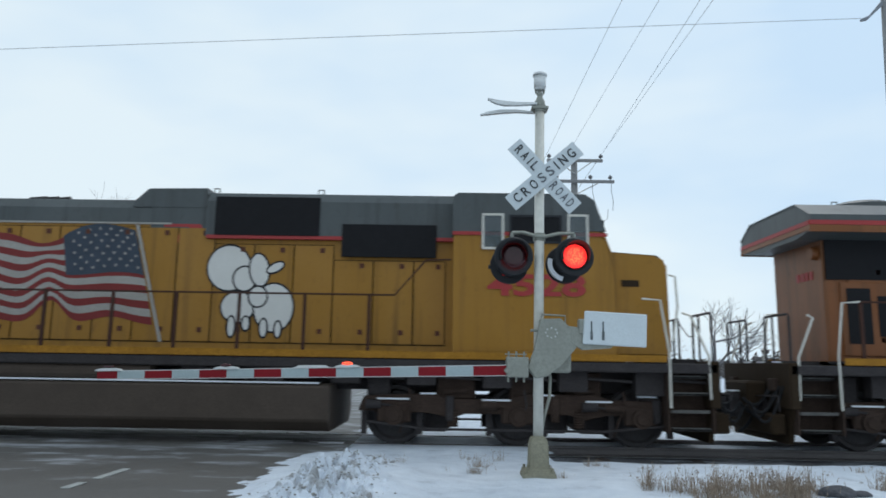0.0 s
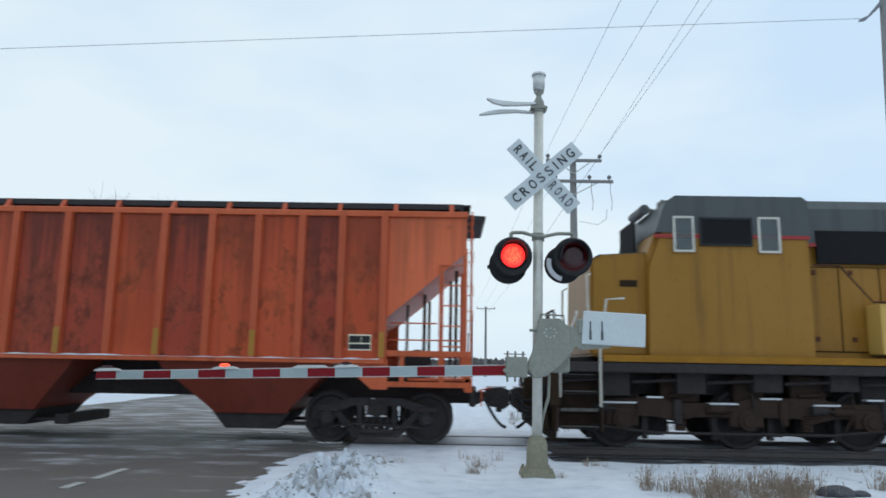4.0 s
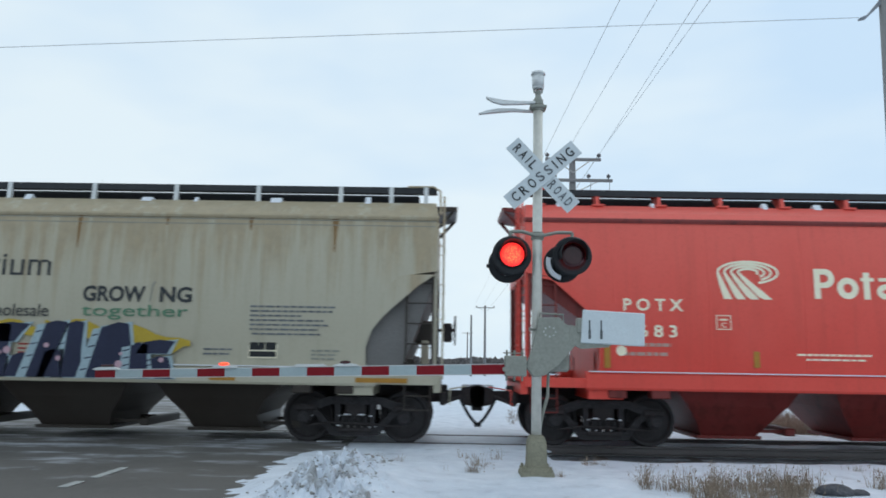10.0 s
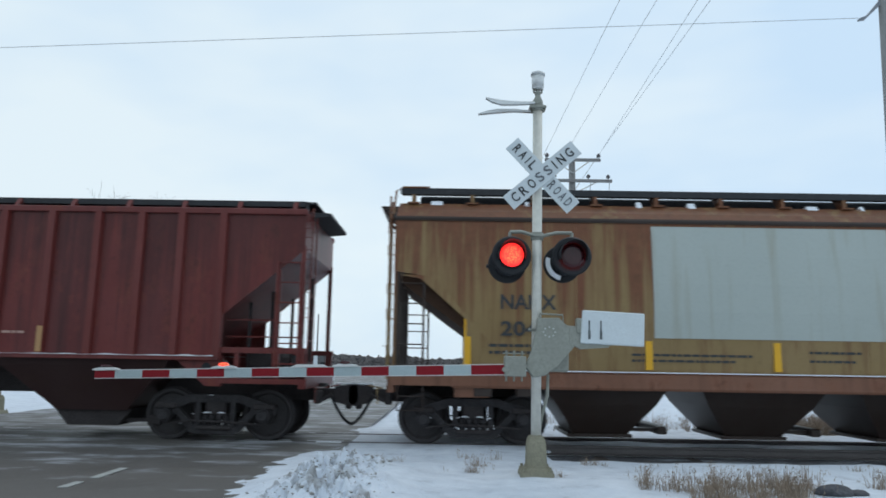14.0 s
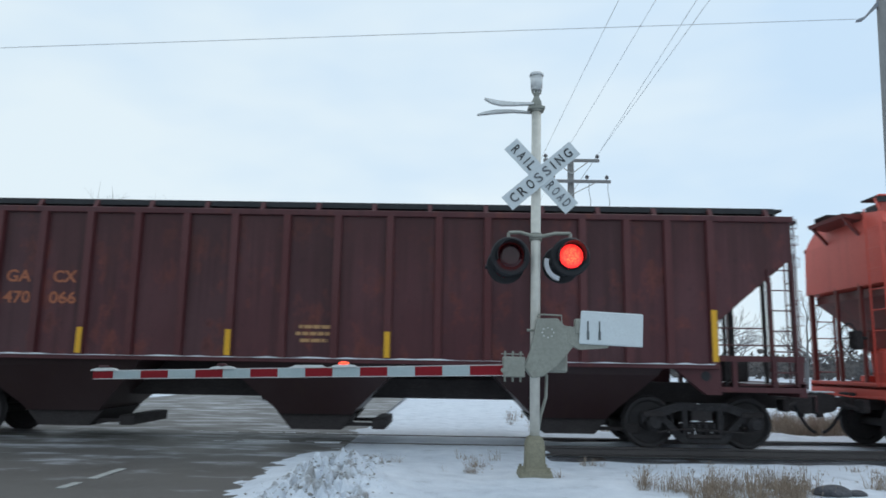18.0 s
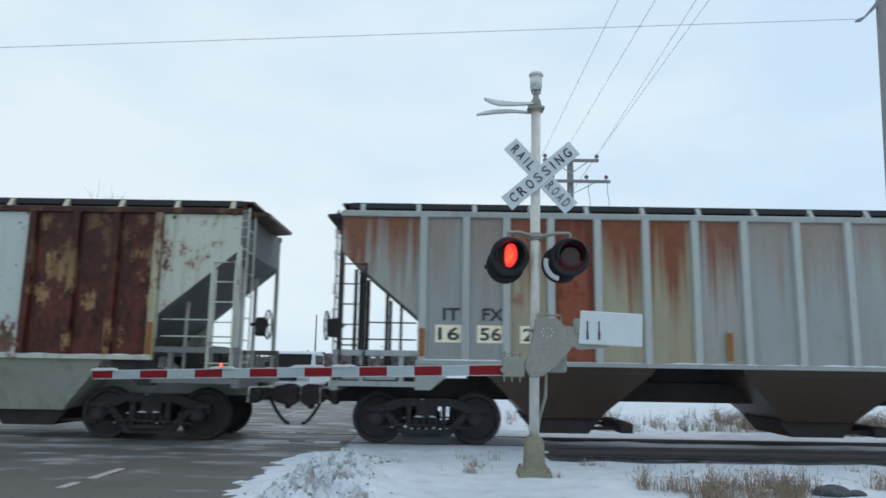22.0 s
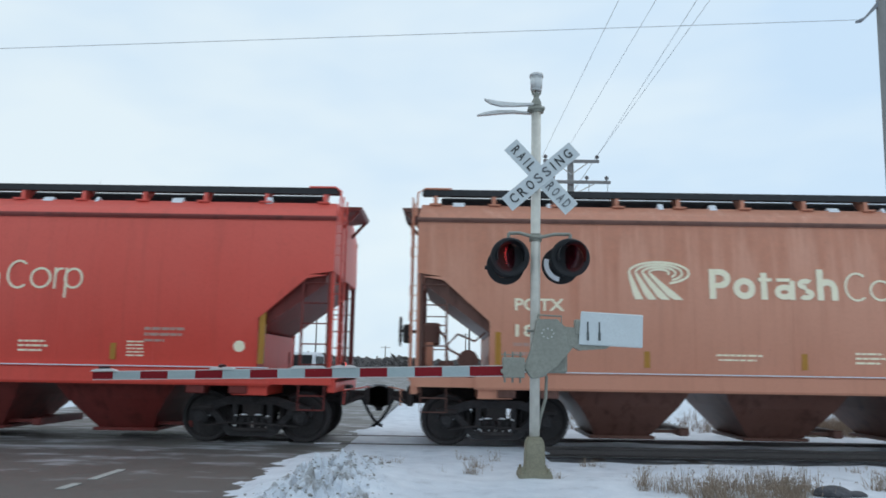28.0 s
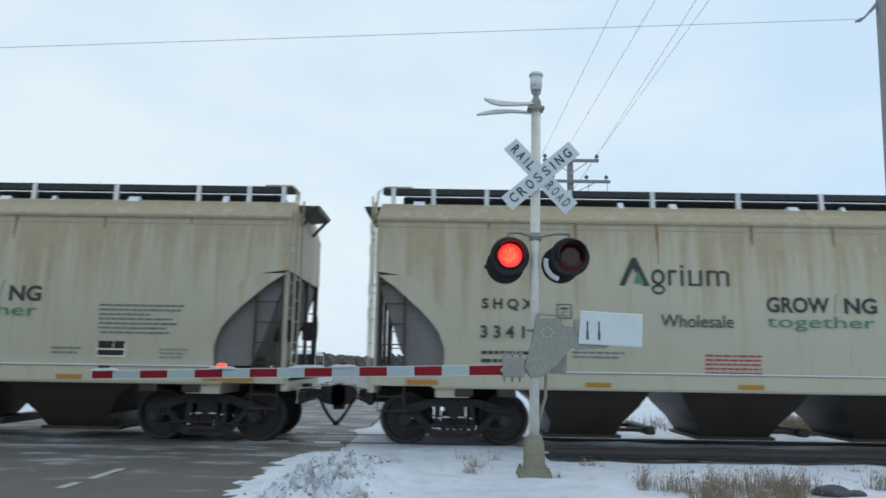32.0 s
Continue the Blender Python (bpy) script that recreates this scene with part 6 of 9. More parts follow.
    tube(bm, (7.7, 0.1, 1.5), (7.7, 0.9, 1.5), 0.22, n=14)
    part("brake_reservoir", bm, M_UNDER, car)
    return car


def rib_stripes(car, xs, material, z0=1.53, z1=1.98):
    for x in xs:
        boxpart("reflector", car, material, x - 0.05, x + 0.05, -1.592, -1.580, z0, z1)


# ---- diesel road locomotives ----
M_UP = carpaint("armour_yellow", lin(160, 112, 20, 0.86), (0.06, 0.035, 0.012), 0.55, 0.35, 0.16, edge=0.66, rust_c=(0.06, 0.03, 0.012), flecks=0.28)
# lead unit's yellow: grimier, and darkened because its side stands in shadow
M_UPD = carpaint("grimy_shaded_yellow", lin(128, 74, 28, 0.90), (0.05, 0.03, 0.015), 0.7, 0.4, 0.2, edge=0.62, rust_c=(0.05, 0.024, 0.012), flecks=0.35)
M_UPG = carpaint("harbour_grey", lin(68, 73, 74), (0.03, 0.03, 0.03), 0.55, 0.3, 0.15, edge=0.62, rust_c=(0.03, 0.026, 0.024), flecks=0.3)
M_UPR = plain("signal_red", (0.34, 0.022, 0.022), 0.5, var=0.2)
M_UPB = plain("shield_blue", (0.05, 0.16, 0.36), 0.5, var=0.25, scale=9)
M_WARN = plain("sill_yellow", (0.36, 0.165, 0.015), 0.6, var=0.45, scale=3)
M_NEARBLACK = plain("near_black_brown", (0.035, 0.022, 0.012), 0.9, var=0.4, scale=5)
M_POST = plain("brown_stanchion", (0.060, 0.026, 0.018), 0.7, var=0.4, scale=6)
M_SCREEN = plain("intake_screen", (0.014, 0.014, 0.016), 0.85, var=0.3, scale=8)
M_TANK = plain("tank_grime", (0.085, 0.066, 0.054), 0.8, var=0.35, scale=2)
M_TRUCK = plain("truck_grime", (0.055, 0.036, 0.028), 0.85, var=0.5, scale=4, bump=0.5)
M_STEEP = plain("white_handrail", (0.62, 0.60, 0.54), 0.5, var=0.2, scale=8)
M_STEP = plain("dull_step_steel", (0.13, 0.125, 0.12), 0.6, 0.3, var=0.6, scale=8)
M_LETTERD = plain("dark_red_lettering", (0.10, 0.035, 0.02), 0.6, var=0.2, scale=9)
M_FLAGR, M_FLAGW, M_FLAGB = plain("flag_red", (0.20, 0.030, 0.028), 0.6, var=0.3, scale=2.5), plain("flag_white", (0.36, 0.34, 0.31), 0.6, var=0.3, scale=2.5), plain("flag_blue", (0.05, 0.065, 0.09), 0.6, var=0.45, scale=3)
M_PANE = glass("cab_window")
M_SPRAY = plain("white_spray_paint", (0.64, 0.63, 0.60), 0.6, var=0.08, scale=5)
M_INK = plain("black_spray_paint", (0.02, 0.02, 0.022), 0.6, var=0.3)


def three_axle_truck(loco, xc, d):
    bm = bmesh.new()
    box(bm, -2.6, 2.6, -0.9, 0.9, 0.55, 0.80, bevel=0.03)
    truck = part("truck", bm, M_TRUCK, loco, "brown grimy three-axle truck")
    truck.location = (xc, 0, 0)
    for w in (-1.65, 0.55, 1.65):      # traction motors slung between the axles
        bm = bmesh.new()
        box(bm, w - 0.50, w + 0.45, -0.62, 0.62, 0.20, 0.92, bevel=0.08)
        part("traction_motor", bm, M_UNDER, truck)
    for s in (-1, 1):                  # brake-rigging brackets that fill the space below the frame
        for w, wide, low in ((-2.5, 0.42, 0.70), (-1.1, 0.70, 0.82), (0.15, 0.55, 0.74), (1.2, 0.65, 0.84), (2.4, 0.50, 0.72)):
            bm = bmesh.new()
            box(bm, w - wide / 2, w + wide / 2, *sorted((s * 0.80, s * 1.02)), low, 1.33, bevel=0.03)
            tube(bm, (w - wide * 0.3, s * 1.04, low + 0.12), (w + wide * 0.3, s * 1.04, low + 0.16), 0.05, n=8)
            part("frame_bracket", bm, M_TRUCK if wide > 0.5 else M_UNDER, truck)
    for s in (-1, 1):
        bm = bmesh.new()
        y0, y1 = sorted((s * 0.98, s * 1.14))
        prism(bm, [(-2.85, 0.60), (-2.75, 0.86), (-1.5, 0.92), (-1.25, 0.80), (-0.2, 0.80), (0.1, 0.93), (1.4, 0.93), (1.7, 0.82), (2.75, 0.84), (2.85, 0.58), (1.6, 0.60), (1.2, 0.48), (0.9, 0.60), (-0.9, 0.60), (-1.2, 0.48), (-1.6, 0.60)], y0, y1)
        bmesh.ops.bevel(bm, geom=list(bm.edges), offset=0.02, segments=1, affect="EDGES")
        f = part("side_frame", bm, M_TRUCK, truck)
        for w in (-2.2, 0.02, 2.2):
            bm = bmesh.new()
            tube(bm, (w, s * 1.0, 0.53), (w, s * 1.24, 0.53), 0.19, 0.17, n=18)
            tube(bm, (w, s * 1.24, 0.53), (w, s * 1.27, 0.53), 0.11, 0.10, n=14)
            box(bm, w - 0.30, w + 0.30, *sorted((s * 1.02, s * 1.18)), 0.40, 0.74, bevel=0.03)
            part("axle_box", bm, M_TRUCK, truck)
        for w in (-1.15, 1.1):
            bm = bmesh.new()
            rows = [[bm.verts.new((w + q * math.cos(6.28318 * i / 12), s * 1.10 + q * math.sin(6.28318 * i / 12), 0.34 + 0.0225 * k)) for i in range(12)] for k, q in enumerate((0.085, 0.105) * 7)]
            for p, q in zip(rows, rows[1:]):
                for i in range(12):
                    bm.faces.new((p[i], p[(i + 1) % 12], q[(i + 1) % 12], q[i]))
            bm.faces.new(rows[0][::-1])
            bm.faces.new(rows[-1])
            part("spring", bm, M_TRUCK, truck)
            bm = bmesh.new()
            tube(bm, (w + 0.45, s * 1.16, 0.70), (w + 0.80, s * 1.16, 0.70), 0.075, n=10)
            part("damper", bm, M_TRUCK, truck)
        bm = bmesh.new()
        r = random.Random(3 + s)
        for k in range(6):
            x = -2.6 + k * 0.95 + r.uniform(-0.1, 0.1)
            box(bm, x, x + r.uniform(0.25, 0.6), *sorted((s * 1.0, s * 1.17)), 0.80 + 0.1 * (k % 2), 0.83 + 0.1 * (k % 2))
        tagged(part("snow_crust", bm, M_SNOWCAP, truck, "white snow packed on the truck"), kind="stuff")
        bm = bmesh.new()
        chain(bm, [(-2.7, s * 1.2, 0.42), (-1.6, s * 1.22, 0.30), (1.5, s * 1.22, 0.30), (2.7, s * 1.2, 0.42)], 0.025, 5)
        for w in (-1.75, -0.5, 0.5, 1.7, 2.75, -2.75):
            box(bm, w - 0.05, w + 0.05, *sorted((s * 0.9, s * 1.0)), 0.18, 0.62)
        part("brake_rigging", bm, M_UNDER, truck)
        for k in range(9):      # cylinders, sand pipes and hoses hung on the frame
            x = -2.55 + k * 0.64 + r.uniform(-0.12, 0.12)
            bm = bmesh.new()
            if k % 3 == 0:
                tube(bm, (x - 0.13, s * 1.2, 0.72), (x + 0.13, s * 1.2, 0.72), 0.085, 0.07, n=12)
                tube(bm, (x + 0.13, s * 1.2, 0.72), (x + 0.30, s * 1.2, 0.70), 0.022, n=6)
            elif k % 3 == 1:
                chain(bm, [(x, s * 1.2, 1.0), (x + 0.04, s * 1.22, 0.72), (x - 0.10, s * 1.2, 0.45), (x - 0.16, s * 1.12, 0.22)], 0.02, 5)
            else:
                box(bm, x - 0.06, x + 0.08, *sorted((s * 1.13, s * 1.21)), 0.44, 0.88, bevel=0.02)
                tube(bm, (x, s * 1.18, 0.52), (x, s * 1.25, 0.52), 0.045, n=8)
            part("brake_cylinder" if k % 3 == 0 else "sand_pipe" if k % 3 == 1 else "hanger", bm, M_TRUCK if k % 2 else M_UNDER, truck)
    for w in (-2.2, 0.02, 2.2):
        o = part("wheelset", LOCO_WHEEL, M_WHEEL, truck)
        o.location = (w, 0, 0.53)


def span(d, a, b):
    return tuple(sorted((d * a, d * b)))


def locomotive(label, d, winged=False):
    """A wide-cab road diesel whose cab lies towards d along the track."""
    loco = tagged(empty("locomotive"), label, "locomotive", "diesel locomotives")
    P = lambda name, bm, m, lab="": part(name, bm, m, loco, lab)
    bm = bmesh.new()
    box(bm, *span(d, -10.9, 10.9), -1.5, 1.5, 1.34, 1.52, bevel=0.02)
    box(bm, *span(d, -10.4, 10.4), -0.6, 0.6, 0.95, 1.36)
    P("frame", bm, M_UNDER)
    for s in (-1, 1):
        bm = bmesh.new()
        box(bm, *span(d, -9.95, 10.0), *sorted((s * 1.49, s * 1.515)), 1.53, 1.65)
        P("sill_stripe", bm, M_WARN, "yellow sill band")
        bm = bmesh.new()
        box(bm, *span(d, -9.95, 10.0), *sorted((s * 0.96, s * 1.49)), 1.56, 1.60)
        P("walkway", bm, M_UNDER)
    # long hood
    hood = bmesh.new()
    prism(hood, [(-0.96, 1.6), (-0.96, 3.98), (0.96, 3.98), (0.96, 1.6)], *span(d, -9.95, 6.3), "x")
    h = P("hood", hood, M_UP, "yellow long hood")
    bm = bmesh.new()
    prism(bm, [(-0.965, 3.98), (-0.965, 4.28), (-0.84, 4.46), (-0.5, 4.54), (0.5, 4.54), (0.84, 4.46), (0.965, 4.28), (0.965, 3.98)], *span(d, -4.3, 0.5), "x")
    P("hood_roof", bm, M_UPG, "grey hood roof")
    bm = bmesh.new()        # radiator section, wider than the hood; on the winged kind it overhangs like an awning
    if winged:
        prism(bm, [(-0.95, 3.84), (-1.50, 3.93), (-1.52, 4.22), (-1.0, 4.50), (1.0, 4.50), (1.52, 4.22), (1.50, 3.93), (0.95, 3.84)], *span(d, -10.40, -5.0), "x")
    else:
        prism(bm, [(-1.16, 3.40), (-1.20, 3.52), (-1.20, 4.36), (-1.05, 4.50), (1.05, 4.50), (1.20, 4.36), (1.20, 3.52), (1.16, 3.40)], *span(d, -9.98, -4.35), "x")
    rad = P("radiator_housing", bm, M_UPG if winged else M_UP, "radiator housing with a grey top")
    bm = bmesh.new()
    if winged:
        prism(bm, [(-1.525, 4.215), (-1.0, 4.51), (1.0, 4.51), (1.525, 4.215), (1.0, 4.49), (-1.0, 4.49)], *span(d, -10.42, -4.98), "x")
    else:
        prism(bm, [(-1.215, 4.345), (-1.06, 4.515), (1.06, 4.515), (1.215, 4.345), (1.04, 4.49), (-1.04, 4.49)], *span(d, -10.0, -4.33), "x")
    part("housing_top", bm, M_UPG, rad)
    for s in (-1, 1):
        if winged:
            boxpart("red_stripe", rad, M_UPR, *span(d, -10.41, -5.0), *sorted((s * 1.50, s * 1.535)), 4.03, 4.11)
            boxpart("lower_lip", rad, M_UP, *span(d, -10.415, -5.0), *sorted((s * 1.48, s * 1.53)), 3.90, 4.026)
            bm = bmesh.new()
            box(bm, *span(d, -9.66, -8.30), *sorted((s * 0.95, s * 1.0)), 1.70, 3.06, bevel=0.012)
            b = part("access_door", bm, M_UP, loco, "grimy yellow framed double door")
            boxpart("door_glass", b, M_SCREEN, *span(d, -9.56, -9.12), *sorted((s * 0.985, s * 1.01)), 1.92, 2.94)
            boxpart("door_glass", b, M_SCREEN, *span(d, -9.0, -8.40), *sorted((s * 0.985, s * 1.01)), 2.06, 2.80)
            boxpart("grille", rad, M_SCREEN, *span(d, -9.9, -5.2), *sorted((s * 0.93, s * 1.0)), 3.10, 3.84)
            continue
        for a, b in ((-9.96, -7.375), (-7.355, -4.38)):
            bm = bmesh.new()
            x0, x1 = span(d, a, b)
            y0, y1 = sorted((s * 1.195, s * 1.215))
            box(bm, x0, x1, y0, y1, 3.45, 4.40)
            x = x0 + 0.06
            while x < x1 - 0.03:
                box(bm, x, x + 0.012, *sorted((s * 1.21, s * 1.226)), 3.49, 4.35)
                x += 0.12
            part("grille", bm, M_SCREEN, rad, "black radiator grille")
    if winged:        # stripe and lip carried round the end, and a worn red number shown as bars
        boxpart("red_stripe", rad, M_UPR, *span(d, -10.42, -10.39), -1.50, 1.50, 4.03, 4.11)
        boxpart("lower_lip", rad, M_UP, *span(d, -10.415, -10.39), -1.48, 1.48, 3.93, 4.026)
        for k in range(4):
            boxpart("number_bar", h, M_UPR, *span(d, -9.965, -9.94), -0.62 + 0.17 * k, -0.51 + 0.17 * k, 3.14, 3.30)
    for x in (-8.6, -6.9, -5.3):
        bm = bmesh.new()
        for z0, z1, r0, r1 in ((4.48, 4.66, 0.76, 0.74), (4.66, 4.75, 0.70, 0.50)):
            tube(bm, (d * x, 0, z0), (d * x, 0, z1), r0, r1, n=24)
        part("fan", bm, M_UPG, rad, "round radiator fan")
    bm = bmesh.new()        # exhaust, brake and blower housings
    prism(bm, [(0.15, 4.40), (0.42, 4.66), (1.55, 4.68), (1.55, 4.3), (0.15, 4.3)], -0.98, 0.98) if d > 0 else prism(bm, [(-0.15, 4.40), (-0.42, 4.66), (-1.55, 4.68), (-1.55, 4.3), (-0.15, 4.3)], -0.98, 0.98)
    box(bm, *span(d, 0.5, 1.56), -0.97, 0.97, 3.9, 4.42)
    P("exhaust_housing", bm, M_UPG)
    bm = bmesh.new()
    prism(bm, [(-1.06, 3.74), (-1.06, 4.42), (-0.92, 4.60), (0.92, 4.60), (1.06, 4.42), (1.06, 3.74)], *span(d, 1.58, 6.22), "x")
    brake = P("brake_housing", bm, M_UPG, "grey dynamic-brake housing")
    for s in (-1, 1):
        for a, b, z0, z1 in ((1.75, 3.72, 3.76, 4.50), (4.15, 5.92, 3.38, 4.00)):
            bm = bmesh.new()
            box(bm, *span(d, a, b), *sorted((s * 1.03, s * 1.085)), z0, z1, bevel=0.008)
            part("grille", bm, M_SCREEN, brake, "black intake grille")
        boxpart("red_stripe", loco, M_UPR, *span(d, 1.6, 6.25), *sorted((s * 0.965, s * 1.072)), 3.70, 3.765)
        bm = bmesh.new()
        prism(bm, [(d * 1.55, 3.78), (d * 1.45, 3.98), (d * 0.75, 3.98), (d * 0.75, 3.92), (d * 1.25, 3.92), (d * 0.85, 3.62), (d * 1.55, 3.64)], *sorted((s * 0.962, s * 0.972)))
        P("red_stripe", bm, M_UPR)
        boxpart("gutter", loco, M_FLAGW, *span(d, -3.6, 0.9), *sorted((s * 0.96, s * 0.985)), 3.965, 4.0)
        boxpart("red_stripe", loco, M_UPR, *span(d, -4.3, -2.6), *sorted((s * 0.962, s * 0.972)), 4.005, 4.05)
    # doors along the hood
    xs = [-9.5, -8.7, -8.0, -7.3, -6.55, -5.8, -5.05, -4.2, -3.45, -2.7, -1.95, -1.2, -0.45, 0.3, 1.05, 1.75, 2.5, 3.25, 4.0, 4.75, 5.5, 6.1]
    for s in (-1, 1):
        for i, (a, b) in enumerate(zip(xs, xs[1:])):
            top = 3.34 if a < -4.3 else 3.9 if a < 1.5 else 3.6 if a < 3.9 else 3.32
            bm = bmesh.new()
            box(bm, *span(d, a + 0.012, b - 0.012), *sorted((s * 0.958, s * 0.982)), 1.78, top, bevel=0.006)
            o = part("hood_door", bm, M_UP, h)
            boxpart("door_gap", o, M_NEARBLACK, *span(d, a - 0.004, b + 0.004), *sorted((s * 0.957, s * 0.966)), 1.76, top + 0.015)
            for z in (1.95, top - 0.14):
                boxpart("latch", h, M_LETTERD, *span(d, (a + b) / 2 + 0.12, (a + b) / 2 + 0.20), *sorted((s * 0.975, s * 1.0)), z, z + 0.09)
    # cab and nose
    bm = bmesh.new()
    prism(bm, [(d * 6.24, 1.62), (d * 6.24, 4.46), (d * 6.32, 4.52), (d * 8.62, 4.52), (d * 8.78, 4.42), (d * 9.12, 3.50), (d * 9.15, 1.62)], -1.42, 1.42)
    bmesh.ops.bevel(bm, geom=[e for e in bm.edges if abs(e.verts[0].co.y - e.verts[1].co.y) < 0.01 and min(e.verts[0].co.z, e.verts[1].co.z) > 3.4], offset=0.10, segments=2, affect="EDGES")
    cab = P("cab", bm, M_UP, "yellow wide cab")
    bm = bmesh.new()
    prism(bm, [(d * 6.22, 3.82), (d * 6.22, 4.47), (d * 6.32, 4.545), (d * 8.62, 4.545), (d * 8.80, 4.43), (d * 9.0, 3.86)], -1.445, 1.445)
    part("cab_roof", bm, M_UPG, cab, "grey upper cab")
    for s in (-1, 1):
        boxpart("red_stripe", cab, M_UPR, *span(d, 6.22, 9.02), *sorted((s * 1.43, s * 1.452)), 3.76, 3.825)
        for a, b in ((6.75, 7.15), (8.30, 8.68), (7.25, 8.2)):
            tall = b - a < 0.6
            bm = bmesh.new()
            x0, x1 = span(d, a, b)
            z0, z1 = (3.50, 4.16) if tall else (3.62, 4.14)
            for p, q, u, v in ((x0, x1, z0, z0 + 0.04), (x0, x1, z1 - 0.04, z1), (x0, x0 + 0.04, z0, z1), (x1 - 0.04, x1, z0, z1)):
                box(bm, p, q, *sorted((s * 1.43, s * 1.47)), u, v)
            w = part("window", bm, M_STEEP if tall else M_BLACK, cab, "framed cab window")
            part("pane", boxed(x0 + 0.03, x1 - 0.03, *sorted((s * 1.44, s * 1.458)), z0 + 0.03, z1 - 0.03), M_SCREEN if not tall else M_PANE, w)
    bm = bmesh.new()
    prism(bm, [(d * 9.0, 1.62), (d * 9.05, 3.52), (d * 9.98, 3.46), (d * 10.14, 3.34), (d * 10.18, 1.62)], -1.24, 1.24)
    bmesh.ops.bevel(bm, geom=list(bm.edges), offset=0.05, segments=2, affect="EDGES")
    nose = P("nose", bm, M_UP, "yellow short nose")
    bm = bmesh.new()
    prism(bm, [(d * 9.10, 3.50), (d * 9.10, 3.535), (d * 9.96, 3.48), (d * 10.04, 3.44), (d * 9.96, 3.44)], -1.15, 1.15)
    part("glare_panel", bm, M_UPG, nose, "grey glare panel")
    for s in (-1, 1):
        boxpart("vent", nose, M_NEARBLACK, *span(d, 9.30, 9.62), *sorted((s * 1.235, s * 1.25)), 2.88, 3.0)
        bm = bmesh.new()
        chain(bm, [(d * 10.16, s * 1.26, 3.10), (d * 10.24, s * 1.36, 3.06), (d * 10.24, s * 1.44, 2.5), (d * 10.12, s * 1.49, 1.9)], 0.022, 6)
        part("nose_rail", bm, M_STEEP, nose, "white painted grab rail")
    bm = bmesh.new()
    box(bm, *span(d, 9.12, 9.16), -0.55, 0.55, 3.55, 4.25)
    part("windshield", bm, M_SCREEN, cab)
    bm = bmesh.new()
    tube(bm, (d * 8.9, -0.45, 4.5), (d * 8.9, 0.45, 4.5), 0.1, n=12)
    box(bm, *span(d, 6.7, 7.4), -0.5, 0.5, 4.54, 4.66, bevel=0.03)
    for y in (-0.5, -0.3, 0.3):
        tube(bm, (d * 8.2, y, 4.6), (d * 8.6, y, 4.62), 0.03, 0.07, n=10)
    part("roof_gear", bm, M_UPG, cab)
    # tank, trucks, steps
    bm = bmesh.new()
    prism(bm, [(-1.15, 0.22), (-1.42, 0.42), (-1.45, 1.02), (-1.30, 1.06), (1.30, 1.06), (1.45, 1.02), (1.42, 0.42), (1.15, 0.22)], *span(d, -3.62, 4.1), "x")
    bmesh.ops.bevel(bm, geom=list(bm.edges), offset=0.03, segments=1, affect="EDGES")
    P("fuel_tank", bm, M_TANK, "dark grimy fuel tank")
    for s in (-1, 1):
        bm = bmesh.new()
        tube(bm, (d * -3.4, s * 1.27, 1.24), (d * 0.9, s * 1.27, 1.24), 0.16, n=14)
        P("air_reservoir", bm, M_TANK)
        bm = bmesh.new()
        box(bm, *span(d, -3.5, 3.9), *sorted((s * 1.30, s * 1.44)), 1.06, 1.085)
        P("snow_line", bm, M_SNOWCAP, "thin line of packed snow")
        bm = bmesh.new()
        for x in np.arange(-9.4, 9.6, 1.35):
            box(bm, *span(d, x, x + 0.5), *sorted((s * 1.05, s * 1.3)), 0.98 + 0.1 * math.sin(x * 5), 1.34)
            tube(bm, (d * x, s * 1.25, 1.25), (d * (x + 1.3), s * 1.25, 1.18), 0.03, n=5)
        P("piping", bm, M_UNDER)
    for xc in (-7.2, 7.42):
        three_axle_truck(loco, d * xc, d)
    for e in (-1, 1):
        bm = bmesh.new()
        box(bm, *span(d, e * 10.75, e * 10.92), -1.5, 1.5, 0.75, 1.56, bevel=0.02)
        prism(bm, [(-1.4, 0.75), (1.4, 0.75), (1.2, 0.14), (-1.2, 0.14)], *span(d, e * 10.78, e * 10.86), "x")
        P("pilot", bm, M_NEARBLACK)
        bm = bmesh.new()
        box(bm, *span(d, e * 10.9, e * 11.28), -0.52, 0.52, 0.62, 1.22, bevel=0.04)
        box(bm, *span(d, e * 10.9, e * 11.16), -1.22, 1.22, 0.30, 0.66, bevel=0.03)
        P("draft_gear", bm, M_NEARBLACK)
        bm = bmesh.new()
        box(bm, *span(d, e * 10.0, e * 10.8), -0.75, 0.75, 1.52, 1.60)
        P("end_platform", bm, M_UNDER)
        for y0, y1 in ((-1.4, -0.42), (0.42, 1.4)):
            bm = bmesh.new()
            chain(bm, [(d * e * 10.84, y0, 1.5), (d * e * 10.84, y0, 2.38), (d * e * 10.84, y0 + 0.04, 2.42), (d * e * 10.84, y1 - 0.04, 2.42), (d * e * 10.84, y1, 2.38), (d * e * 10.84, y1, 1.5)], 0.022, 6)
            P("end_railing", bm, M_UNDER, "dark end railing")
        for y in (-0.75, 0.75):
            bm = bmesh.new()
            tube(bm, (d * e * 10.84, y, 1.5), (d * e * 10.84, y, 2.41), 0.022, n=6)
            P("rail_post", bm, M_UNDER)
        bm = bmesh.new()
        chain(bm, [(d * e * 10.84, -0.42, 2.35), (d * e * 10.95, -0.15, 2.05), (d * e * 10.95, 0.15, 2.05), (d * e * 10.84, 0.42, 2.35)], 0.012, 5)
        P("safety_chain", bm, M_UNDER)
